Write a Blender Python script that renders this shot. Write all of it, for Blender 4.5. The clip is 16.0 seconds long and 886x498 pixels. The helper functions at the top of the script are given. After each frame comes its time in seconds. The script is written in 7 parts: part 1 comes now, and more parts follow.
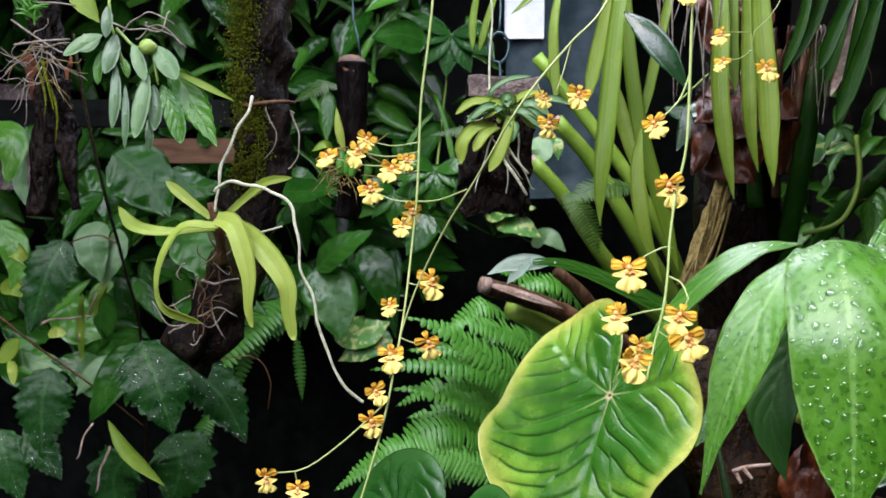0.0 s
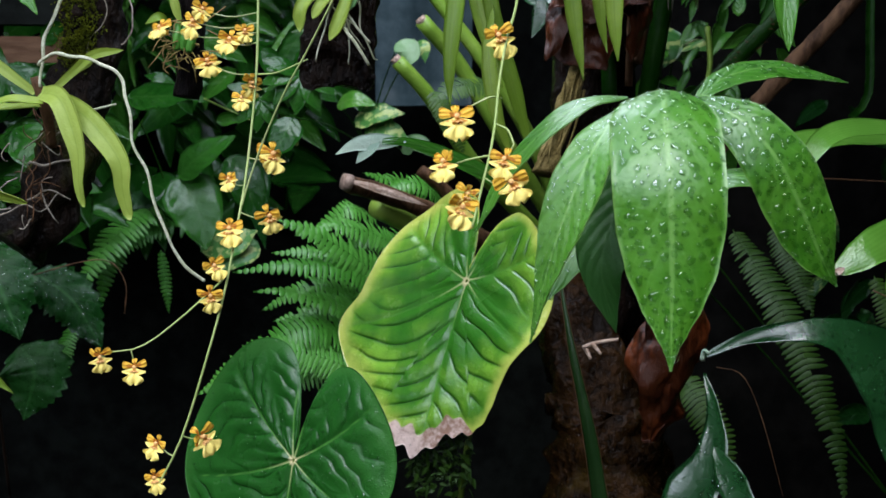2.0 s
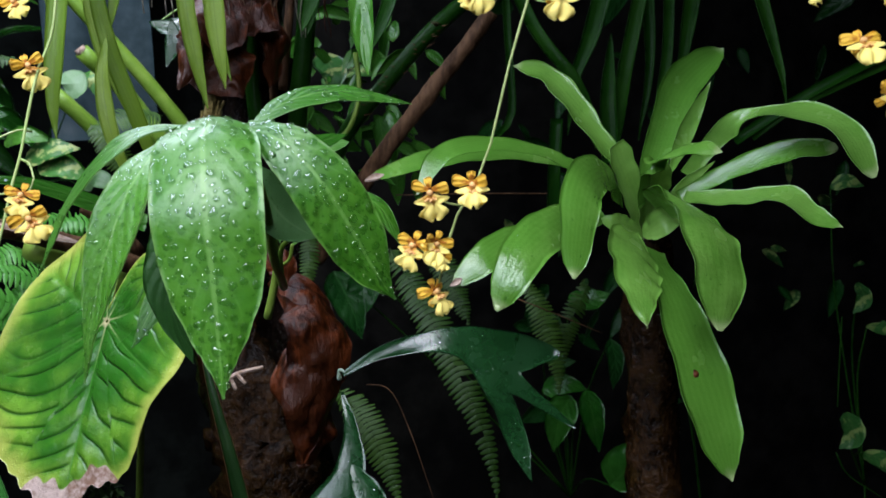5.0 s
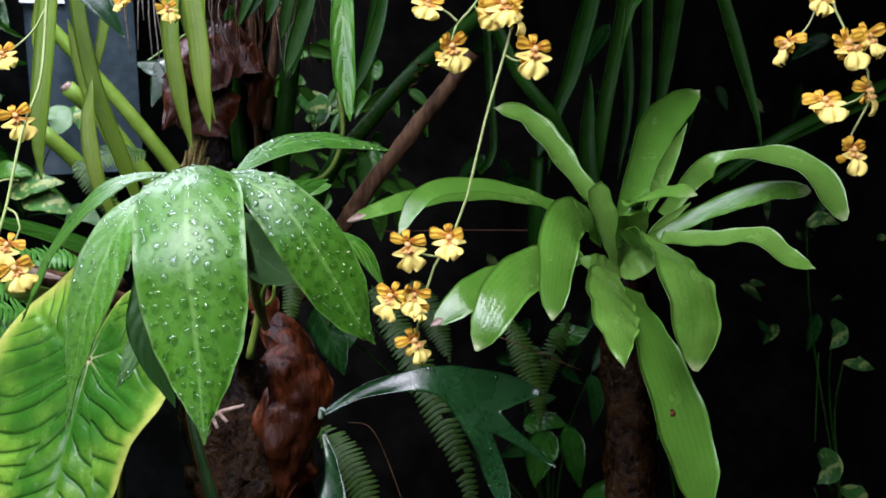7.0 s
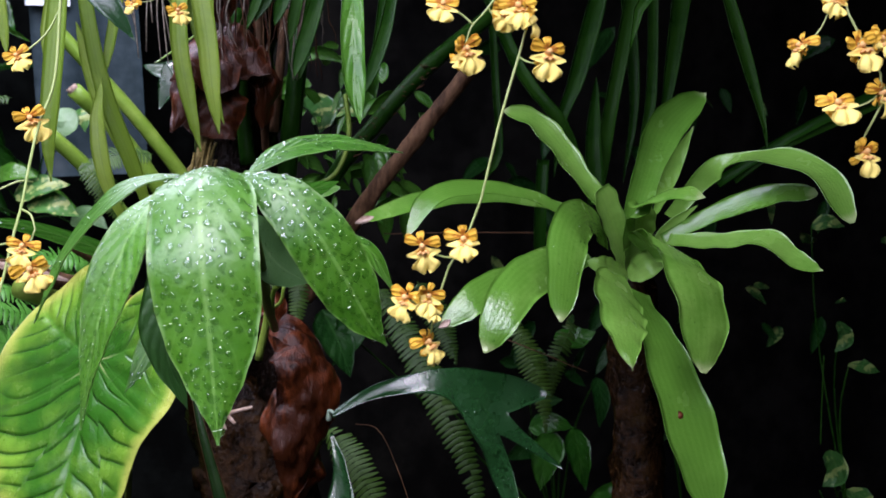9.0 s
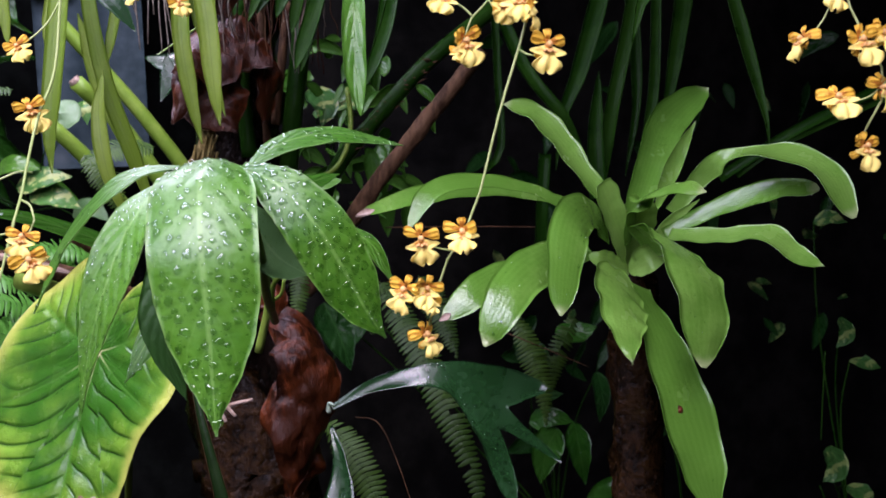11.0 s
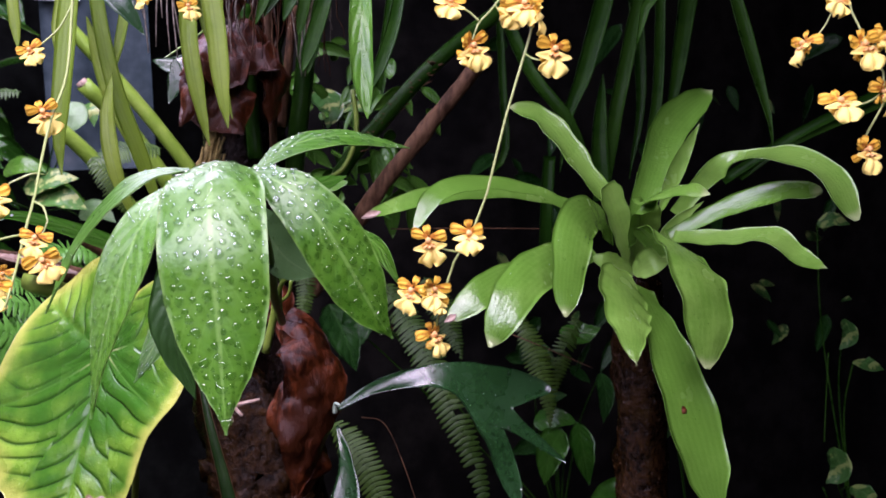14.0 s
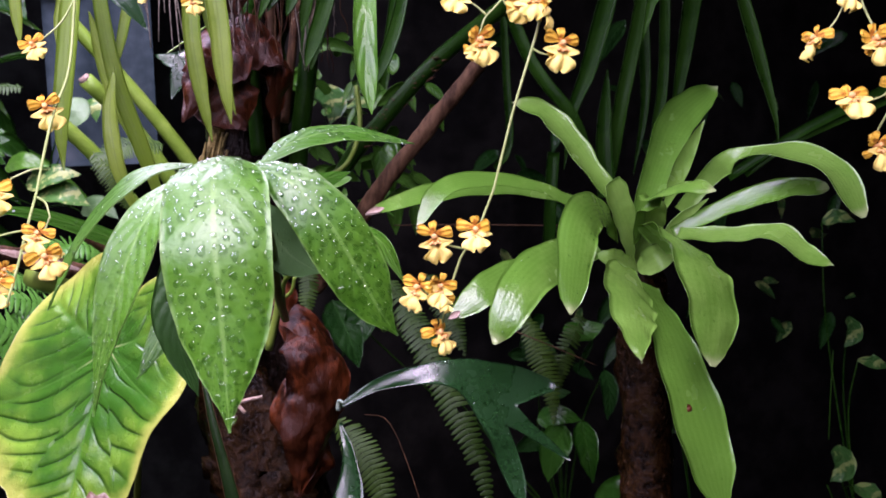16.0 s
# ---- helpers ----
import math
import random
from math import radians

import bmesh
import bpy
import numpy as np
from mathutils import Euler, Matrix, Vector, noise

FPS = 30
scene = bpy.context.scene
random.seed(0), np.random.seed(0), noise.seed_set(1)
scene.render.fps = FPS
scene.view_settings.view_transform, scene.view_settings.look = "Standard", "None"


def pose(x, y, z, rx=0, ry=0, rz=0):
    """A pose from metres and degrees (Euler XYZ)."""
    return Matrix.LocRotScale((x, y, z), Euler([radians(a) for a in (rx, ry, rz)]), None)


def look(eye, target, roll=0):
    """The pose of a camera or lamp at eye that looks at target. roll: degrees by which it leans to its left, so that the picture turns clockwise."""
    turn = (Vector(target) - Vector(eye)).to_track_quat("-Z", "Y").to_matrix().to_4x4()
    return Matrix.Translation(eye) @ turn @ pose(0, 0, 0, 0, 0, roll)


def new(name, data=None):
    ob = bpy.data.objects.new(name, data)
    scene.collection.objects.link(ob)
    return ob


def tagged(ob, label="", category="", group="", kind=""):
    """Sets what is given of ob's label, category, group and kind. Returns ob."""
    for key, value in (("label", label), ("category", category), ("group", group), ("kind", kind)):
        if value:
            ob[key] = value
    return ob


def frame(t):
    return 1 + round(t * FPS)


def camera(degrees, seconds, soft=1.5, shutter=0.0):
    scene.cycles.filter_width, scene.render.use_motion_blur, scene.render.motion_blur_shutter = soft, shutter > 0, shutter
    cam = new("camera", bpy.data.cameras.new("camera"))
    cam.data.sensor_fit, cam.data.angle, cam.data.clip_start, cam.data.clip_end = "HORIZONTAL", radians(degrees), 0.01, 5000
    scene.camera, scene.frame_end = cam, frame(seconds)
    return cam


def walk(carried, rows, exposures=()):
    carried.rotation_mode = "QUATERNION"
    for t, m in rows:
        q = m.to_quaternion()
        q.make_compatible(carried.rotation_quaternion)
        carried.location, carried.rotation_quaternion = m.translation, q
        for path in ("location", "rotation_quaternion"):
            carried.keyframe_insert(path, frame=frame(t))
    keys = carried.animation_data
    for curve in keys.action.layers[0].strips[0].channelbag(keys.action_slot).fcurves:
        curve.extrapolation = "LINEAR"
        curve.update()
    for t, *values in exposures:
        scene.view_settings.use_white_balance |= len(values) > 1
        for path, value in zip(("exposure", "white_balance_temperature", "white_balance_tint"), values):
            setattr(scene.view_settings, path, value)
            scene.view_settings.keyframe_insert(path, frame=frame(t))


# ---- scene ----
cam = camera(50.5, 16.0)
cam.data.dof.use_dof, cam.data.dof.focus_distance, cam.data.dof.aperture_fstop = True, 0.76, 16.0
EXPOSURE = 0.8
METRES, EYE, TILT, LEAN, TURN = 0.28, 1.4, -6.0, 0.0, 0.0
ROWS = [
    (0.0, 0.0, 0.0, 0.0, -0.0, 0.0, -0.0),
    (0.5, 0.0221, 0.0066, -0.0627, -2.14, -1.78, -0.49),
    (1.0, 0.0942, 0.0159, -0.1222, -5.24, -3.76, -0.36),
    (1.5, 0.1359, 0.0144, -0.1537, -6.63, -3.85, 0.57),
    (2.0, 0.143, 0.0343, -0.1878, -6.78, -4.22, 0.77),
    (2.5, 0.1825, 0.027, -0.21, -8.42, -4.48, 0.9),
    (3.0, 0.281, 0.0056, -0.2196, -11.51, -4.33, 1.3),
    (3.5, 0.3747, -0.0134, -0.2165, -15.19, -3.23, 2.01),
    (4.0, 0.4751, -0.0451, -0.2036, -18.12, -3.27, 2.87),
    (4.5, 0.5688, -0.0703, -0.2114, -20.39, -3.12, 3.77),
    (5.0, 0.6172, -0.074, -0.2078, -21.49, -3.23, 4.02),
    (7.5, 0.6144, -0.1322, -0.1572, -22.43, -1.34, 3.86),
    (8.0, 0.606, -0.131, -0.1585, -22.34, -1.31, 3.84),
    (8.5, 0.5995, -0.1261, -0.1627, -22.33, -1.27, 3.89),
    (9.0, 0.5877, -0.1225, -0.1623, -22.36, -1.39, 3.79),
    (11.5, 0.5964, -0.1241, -0.1691, -22.17, -1.76, 3.5),
    (12.0, 0.5912, -0.1233, -0.1698, -22.13, -1.84, 3.56),
    (12.5, 0.5871, -0.13, -0.1666, -22.09, -1.9, 3.69),
    (13.0, 0.5805, -0.1514, -0.1665, -22.07, -1.8, 3.69),
    (13.5, 0.5814, -0.1612, -0.1667, -22.01, -1.68, 3.63),
    (14.0, 0.5778, -0.1475, -0.1662, -21.97, -1.6, 3.45),
    (14.5, 0.5838, -0.1281, -0.1674, -21.95, -1.6, 3.5),
    (15.0, 0.5932, -0.1184, -0.1701, -21.89, -1.68, 3.39),
    (15.5, 0.5897, -0.1191, -0.1679, -21.86, -1.78, 3.52),
    (16.0, 0.5771, -0.1255, -0.1665, -21.86, -1.8, 3.37),
]
walk(cam, [(t, pose(0, 0, EYE, TILT, LEAN, TURN) @ pose(METRES * x, METRES * y, METRES * z, 90 + pitch, roll, yaw)) for t, x, y, z, yaw, pitch, roll in ROWS],
     exposures=[(0.0, EXPOSURE + 0.03, 6450, 21), (1.0, EXPOSURE - 0.06, 6350, 18), (2.5, EXPOSURE - 0.40, 6050, 11), (4.5, EXPOSURE - 0.30, 6000, 12), (5.2, EXPOSURE - 0.22, 6050, 14),
                (7.5, EXPOSURE - 0.04, 6150, 25), (9.0, EXPOSURE - 0.04, 6150, 29), (11.5, EXPOSURE + 0.02, 6200, 43), (16.0, EXPOSURE + 0.27, 6250, 54)])

# ---- world and light: an overcast sky through a gap in the added, unseen roof ----
world = bpy.data.worlds.new("sky")
scene.world = world
world.use_nodes = True
wn = world.node_tree
sky = wn.nodes.new("ShaderNodeTexSky")
sky.sky_type, sky.sun_disc = "NISHITA", False
sky.sun_elevation, sky.sun_rotation = radians(58), radians(213)
wn.links.new(sky.outputs[0], wn.nodes["Background"].inputs[0])
wn.nodes["Background"].inputs[1].default_value = 0.15
sun = new("sun", bpy.data.lights.new("sun", "SUN"))
sun.data.energy, sun.data.angle, sun.data.color = 1.5, radians(40), (1.0, 0.98, 0.94)
sun.matrix_world = look((-0.7, -0.65, 3.9), (0.2, 0.75, 1.2))

# added area lamp for leaf sheen; stands in for sky in the unseen roof gap
sky_fill = new("sky_fill", bpy.data.lights.new("sky_fill", "AREA"))
sky_fill.data.shape, sky_fill.data.size, sky_fill.data.size_y = "RECTANGLE", 3.05, 1.9
sky_fill.data.energy, sky_fill.data.color = 52.0, (0.97, 1.0, 1.10)
sky_fill.matrix_world = pose(-1.075, -0.45, 2.09)
# second added lamp, brightens ferns and leaf tops from above and behind
bay_light = new("sky_fill_bay", bpy.data.lights.new("sky_fill_bay", "AREA"))
bay_light.data.shape, bay_light.data.size, bay_light.data.size_y = "RECTANGLE", 0.64, 0.95
bay_light.data.energy, bay_light.data.color = 11.0, (0.95, 1.0, 1.12)
bay_light.matrix_world = pose(0.03, 1.40, 2.09)


# ---- materials ----
def nodes_of(name):
    m = bpy.data.materials.new(name)
    m.use_nodes = True
    t = m.node_tree
    return m, t, t.nodes["Principled BSDF"], t.nodes["Material Output"]


def maths(t, op, a, b=None, c=None, clamp=False):
    n = t.nodes.new("ShaderNodeMath")
    n.operation, n.use_clamp = op, clamp
    for i, v in enumerate((a, b, c)):
        if v is None:
            continue
        if isinstance(v, (int, float)):
            n.inputs[i].default_value = v
        else:
            t.links.new(v, n.inputs[i])
    return n.outputs[0]


def ramp(t, value, lo, hi):
    n = t.nodes.new("ShaderNodeMapRange")
    n.interpolation_type = "SMOOTHSTEP"
    t.links.new(value, n.inputs[0])
    n.inputs[1].default_value, n.inputs[2].default_value = lo, hi
    return n.outputs[0]


def mixed(t, fac, a, b):
    n = t.nodes.new("ShaderNodeMix")
    n.data_type = "RGBA"
    for i, v in ((0, fac), (6, a), (7, b)):
        if isinstance(v, (int, float)):
            n.inputs[i].default_value = v
        elif isinstance(v, tuple):
            n.inputs[i].default_value = (*v[:3], 1)
        else:
            t.links.new(v, n.inputs[i])
    return n.outputs[2]


def noisy(t, scale, detail=4.0, vec=None, rough=0.55):
    n = t.nodes.new("ShaderNodeTexNoise")
    n.inputs["Scale"].default_value, n.inputs["Detail"].default_value, n.inputs["Roughness"].default_value = scale, detail, rough
    if vec is None:
        vec = t.nodes.new("ShaderNodeTexCoord").outputs["Object"]
    t.links.new(vec, n.inputs["Vector"])
    return n.outputs[0]


def attr(t, name):
    n = t.nodes.new("ShaderNodeAttribute")
    n.attribute_name = name
    return n.outputs["Fac"]


def bump(t, height, strength, dist, shader):
    n = t.nodes.new("ShaderNodeBump")
    n.inputs["Strength"].default_value, n.inputs["Distance"].default_value = strength, dist
    t.links.new(height, n.inputs["Height"])
    t.links.new(n.outputs[0], shader.inputs["Normal"])
    return n.outputs[0]


def beaded(t, scale):
    """Fine rain beads: small round bumps in uneven patches."""
    n = t.nodes.new("ShaderNodeTexVoronoi")
    n.inputs["Scale"].default_value = scale
    t.links.new(t.nodes.new("ShaderNodeTexCoord").outputs["Object"], n.inputs["Vector"])
    size = maths(t, "MULTIPLY", ramp(t, noisy(t, scale * 0.5, 1.0), 0.40, 0.68), 0.34)
    d = maths(t, "SUBTRACT", 1.0, maths(t, "DIVIDE", n.outputs["Distance"], maths(t, "ADD", size, 0.02)))
    return maths(t, "POWER", maths(t, "MAXIMUM", d, 0.0), 0.5)


def leaf_mat(name, c1, c2, vein_c=None, vein=0.5, laterals=9.0, quilt=0.7, slope=0.5, stripes=0.0, rim=None, rough=0.34, glow=0.22, spots=None, tip=None, wet=0.0, spec=0.45, beads=0.0, blister=1.2, lat_c=0.45, coat_rough=0.35):
    """A leaf: two greens mottled, a midrib, side veins or long stripes, a rim and a tip of another colour, some light through the blade."""
    m, t, bsdf, out = nodes_of(name)
    along, across = attr(t, "along"), attr(t, "across")
    side = maths(t, "ABSOLUTE", across)
    info = t.nodes.new("ShaderNodeObjectInfo")
    big = noisy(t, 22.0, 3.0)
    fine = noisy(t, 160.0, 5.0)
    mott = maths(t, "ADD", maths(t, "MULTIPLY", big, 0.75), maths(t, "MULTIPLY", fine, 0.25))
    mott = maths(t, "ADD", mott, maths(t, "MULTIPLY_ADD", info.outputs["Random"], 0.3, -0.15))
    col = mixed(t, ramp(t, mott, 0.36, 0.66), c1, c2)
    if spots:
        pale = ramp(t, maths(t, "ADD", noisy(t, 55.0, 3.0), maths(t, "MULTIPLY", fine, 0.25)), 0.64, 0.70)
        col = mixed(t, maths(t, "MULTIPLY", pale, 0.85), col, spots)
    height = fine
    if stripes:
        wave = maths(t, "SINE", maths(t, "MULTIPLY", across, stripes))
        wave = maths(t, "MULTIPLY_ADD", wave, 0.5, 0.5)
        col = mixed(t, maths(t, "MULTIPLY", wave, 0.08), col, tuple(min(1.0, v * 1.6) for v in c2))
        height = maths(t, "MULTIPLY_ADD", wave, 0.14, fine)
    if vein_c:
        ribs = maths(t, "SUBTRACT", 1.0, ramp(t, side, 0.02, 0.085))
        if laterals:
            ph = maths(t, "MULTIPLY_ADD", along, laterals, maths(t, "MULTIPLY", side, -slope * laterals * 0.5))
            saw = maths(t, "ABSOLUTE", maths(t, "SUBTRACT", maths(t, "FRACT", ph), 0.5))
            lat = maths(t, "MULTIPLY", maths(t, "SUBTRACT", 1.0, ramp(t, saw, 0.0, 0.10)), lat_c)
            ribs = maths(t, "MAXIMUM", ribs, lat)
            height = maths(t, "MULTIPLY_ADD", ramp(t, saw, 0.0, 0.45), quilt, fine)
        col = mixed(t, maths(t, "MULTIPLY", ribs, vein), col, vein_c)
    if rim:
        col = mixed(t, maths(t, "MULTIPLY", ramp(t, side, 0.93, 1.0), 0.8), col, rim)
    if tip:
        col = mixed(t, ramp(t, maths(t, "MULTIPLY_ADD", big, 0.12, along), 1.0, 1.05), col, tip)
    t.links.new(col, bsdf.inputs["Base Color"])
    gloss = maths(t, "MULTIPLY_ADD", big, 0.28, rough - 0.14)
    if beads:
        bead = beaded(t, beads)
        height = maths(t, "MULTIPLY_ADD", bead, 2.6, height)
        gloss = maths(t, "MULTIPLY", gloss, maths(t, "MULTIPLY_ADD", bead, -0.75, 1.0))
    t.links.new(gloss, bsdf.inputs["Roughness"])
    bsdf.inputs["Specular IOR Level"].default_value = spec
    bsdf.inputs["Coat Weight"].default_value, bsdf.inputs["Coat Roughness"].default_value = wet, coat_rough
    bump(t, maths(t, "MULTIPLY_ADD", noisy(t, 420.0, 3.0), 0.7, maths(t, "MULTIPLY_ADD", noisy(t, 95.0, 2.5), blister, height)), 0.55, 0.001, bsdf)
    tr = t.nodes.new("ShaderNodeBsdfTranslucent")
    t.links.new(mixed(t, 0.5, col, tuple(min(1, v * 1.7) for v in (c2[0] * 1.3, c2[1], c2[2] * 0.5))), tr.inputs[0])
    mx = t.nodes.new("ShaderNodeMixShader")
    mx.inputs[0].default_value = glow
    t.links.new(bsdf.outputs[0], mx.inputs[1])
    t.links.new(tr.outputs[0], mx.inputs[2])
    t.links.new(mx.outputs[0], out.inputs[0])
    return m


def rough_mat(name, c1, c2, scale=30.0, rough=0.8, relief=0.004, c3=None, stretch=(1, 1, 1), cut=(0.4, 0.62), spec=0.07):
    """Bark, soil, cork, fibre, stone: two or three colours in patches, with relief."""
    m, t, bsdf, out = nodes_of(name)
    mp = t.nodes.new("ShaderNodeMapping")
    t.links.new(t.nodes.new("ShaderNodeTexCoord").outputs["Object"], mp.inputs[0])
    mp.inputs["Scale"].default_value = stretch
    a, b = noisy(t, scale, 6.0, mp.outputs[0], 0.65), noisy(t, scale * 5, 5.0, mp.outputs[0], 0.6)
    col = mixed(t, ramp(t, maths(t, "MULTIPLY_ADD", b, 0.4, maths(t, "MULTIPLY", a, 0.6)), *cut), c1, c2)
    if c3:
        col = mixed(t, ramp(t, noisy(t, scale * 0.35, 4.0, mp.outputs[0]), 0.52, 0.62), col, c3)
    t.links.new(col, bsdf.inputs["Base Color"])
    bsdf.inputs["Specular IOR Level"].default_value = spec
    t.links.new(maths(t, "MULTIPLY_ADD", b, 0.5, rough - 0.25), bsdf.inputs["Roughness"])
    bump(t, maths(t, "MULTIPLY_ADD", a, 1.0, maths(t, "MULTIPLY", b, 0.5)), 0.9, relief, bsdf)
    return m


G = {}
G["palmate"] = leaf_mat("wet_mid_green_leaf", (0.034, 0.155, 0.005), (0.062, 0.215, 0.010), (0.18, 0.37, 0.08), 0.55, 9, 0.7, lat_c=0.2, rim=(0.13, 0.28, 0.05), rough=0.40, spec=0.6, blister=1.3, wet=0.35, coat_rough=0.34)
# darker palmate green for the single leaflet that faces slightly down
G["palmate_dark"] = leaf_mat("darker_palmate_leaf", (0.02, 0.09, 0.012), (0.03, 0.12, 0.018), (0.06, 0.16, 0.04), 0.5, 10, 0.7, rough=0.45)
G["bromeliad"] = leaf_mat("bromeliad_leaf", (0.090, 0.25, 0.026), (0.155, 0.34, 0.05), stripes=26.0, rough=0.24, glow=0.2, spec=0.95, blister=0.9, tip=(0.34, 0.45, 0.18))
G["bromeliad_inner"] = leaf_mat("bromeliad_cup_leaf", (0.15, 0.32, 0.05), (0.22, 0.42, 0.08), stripes=18.0, rough=0.35, glow=0.3)
G["sword"] = leaf_mat("brown_edged_sword_leaf", (0.006, 0.020, 0.004), (0.012, 0.032, 0.007), rim=(0.09, 0.04, 0.02), rough=0.35, glow=0.05, spec=0.15)
G["vanda"] = leaf_mat("yellow_green_strap_leaf", (0.22, 0.32, 0.045), (0.31, 0.41, 0.08), (0.14, 0.24, 0.03), 0.5, 0, rough=0.4, glow=0.35, spec=0.25)
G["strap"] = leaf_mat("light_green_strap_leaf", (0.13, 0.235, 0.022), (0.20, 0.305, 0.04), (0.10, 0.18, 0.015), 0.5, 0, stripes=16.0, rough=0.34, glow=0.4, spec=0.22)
# strap green lowered in base colour to stand in for shade at the back
G["strap_shade"] = leaf_mat("strap_leaf_shade_green", (0.006, 0.033, 0.0025), (0.014, 0.054, 0.005), stripes=22.0, rough=0.30, glow=0.15, spec=0.06)
G["stag"] = leaf_mat("bluish_green_antler_frond", (0.009, 0.050, 0.012), (0.016, 0.068, 0.020), rough=0.26, glow=0.10, wet=0.6, coat_rough=0.2, spec=0.7, blister=0.9)
G["stag_pale"] = leaf_mat("pale_antler_frond", (0.20, 0.32, 0.22), (0.36, 0.47, 0.35), rough=0.45, glow=0.15, beads=300.0)
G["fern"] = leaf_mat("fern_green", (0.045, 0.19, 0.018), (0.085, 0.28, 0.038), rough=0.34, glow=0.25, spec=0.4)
# darker copy of the fern green, with shade put into the colour
G["fern_shade"] = leaf_mat("fern_green_shade_tone", (0.018, 0.054, 0.004), (0.036, 0.090, 0.007), rough=0.5, wet=0.0, spec=0.3, glow=0.2)
G["hoya"] = leaf_mat("grey_green_leaf", (0.035, 0.10, 0.028), (0.075, 0.16, 0.062), (0.05, 0.11, 0.04), 0.4, 0, rough=0.30, glow=0.12, spec=0.6, beads=380.0)
G["serrate"] = leaf_mat("dark_wet_toothed_leaf", (0.005, 0.034, 0.005), (0.011, 0.056, 0.009), (0.026, 0.10, 0.02), 0.5, 6, 0.8, rough=0.30, glow=0.1, spec=0.16, blister=1.0, beads=240.0)
G["dull"] = leaf_mat("dark_glossy_leaf", (0.009, 0.058, 0.005), (0.022, 0.10, 0.010), (0.05, 0.14, 0.025), 0.3, 6, 0.7, rough=0.17, glow=0.14, spec=0.30, blister=1.6, beads=300.0)
G["mid"] = leaf_mat("mid_green_leaf", (0.032, 0.14, 0.012), (0.065, 0.20, 0.022), (0.12, 0.25, 0.05), 0.4, 6, 0.8, rough=0.2, glow=0.2, spec=0.4, beads=330.0)
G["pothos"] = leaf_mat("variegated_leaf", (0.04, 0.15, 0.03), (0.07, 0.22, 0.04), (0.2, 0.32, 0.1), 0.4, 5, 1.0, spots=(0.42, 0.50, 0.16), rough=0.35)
# dimmed copy of the variegated leaf; greens and spots carry the deep shade
G["pothos_shade"] = leaf_mat("variegated_leaf_shade_tone", (0.012, 0.055, 0.010), (0.022, 0.085, 0.015), (0.08, 0.15, 0.04), 0.4, 5, 1.0, spots=(0.16, 0.22, 0.06), rough=0.4, glow=0.1, spec=0.2)
G["pale"] = leaf_mat("pale_silvery_leaf", (0.07, 0.17, 0.055), (0.14, 0.26, 0.11), (0.2, 0.3, 0.14), 0.3, 0, rough=0.4, beads=380.0)
G["stem"] = leaf_mat("green_stalk", (0.14, 0.25, 0.04), (0.22, 0.33, 0.06), rough=0.45, glow=0.0)
G["flower_stalk"] = leaf_mat("pale_green_flower_stalk", (0.22, 0.30, 0.08), (0.33, 0.39, 0.14), rough=0.5, glow=0.0)
G["petiole"] = leaf_mat("thick_green_petiole", (0.11, 0.20, 0.02), (0.18, 0.28, 0.04), rough=0.4, glow=0.0, spec=0.2)
G["root"] = rough_mat("pale_aerial_root", (0.26, 0.28, 0.17), (0.46, 0.47, 0.35), 90.0, 0.75, 0.001, spec=0.3)
G["grey_root"] = rough_mat("grey_dry_root", (0.13, 0.11, 0.085), (0.30, 0.27, 0.22), 90.0, 0.8, 0.001)
G["bark"] = rough_mat("dark_wet_bark", (0.0012, 0.0008, 0.0006), (0.010, 0.006, 0.004), 26.0, 0.14, 0.018, stretch=(1, 1, 0.45), spec=0.07)
G["moss_bark"] = rough_mat("mossy_bark", (0.0015, 0.001, 0.0006), (0.012, 0.007, 0.004), 26.0, 0.5, 0.016, (0.030, 0.036, 0.003), (1, 1, 0.5), spec=0.08)
G["moss"] = rough_mat("yellow_green_moss", (0.035, 0.05, 0.002), (0.14, 0.17, 0.007), 150.0, 0.95, 0.004, spec=0.1)
G["post"] = rough_mat("dark_timber_post", (0.001, 0.0008, 0.0008), (0.006, 0.0045, 0.004), 40.0, 0.42, 0.012, stretch=(1, 1, 0.2), spec=0.04)
G["cork"] = rough_mat("cork_slab", (0.09, 0.07, 0.06), (0.26, 0.21, 0.19), 50.0, 0.8, 0.006)
G["rust"] = rough_mat("brown_shield_frond", (0.010, 0.0022, 0.0006), (0.10, 0.023, 0.005), 30.0, 0.36, 0.006, (0.035, 0.009, 0.0025), (1, 1, 0.5), spec=0.25)
G["husk"] = rough_mat("wet_brown_log", (0.004, 0.002, 0.0008), (0.030, 0.014, 0.004), 22.0, 0.20, 0.014, (0.03, 0.018, 0.003), spec=0.10)
G["stick"] = rough_mat("brown_stick", (0.035, 0.018, 0.009), (0.12, 0.066, 0.034), 30.0, 0.6, 0.004, stretch=(1, 1, 0.3))
G["cut_wood"] = rough_mat("cut_pale_stalk", (0.16, 0.11, 0.08), (0.32, 0.24, 0.19), 60.0, 0.7, 0.003)
G["dead"] = rough_mat("papery_dead_leaf", (0.25, 0.17, 0.12), (0.46, 0.36, 0.29), 50.0, 0.75, 0.004)
G["soil"] = rough_mat("dark_leaf_litter", (0.004, 0.003, 0.002), (0.014, 0.010, 0.006), 18.0, 0.9, 0.02, spec=0.05)
# near-black so that the enclosing walls pass for the deep shade behind the plants
G["wall"] = rough_mat("shade_black_wall", (0.003, 0.0035, 0.003), (0.010, 0.012, 0.010), 5.0, 0.85, 0.006, spec=0.05)
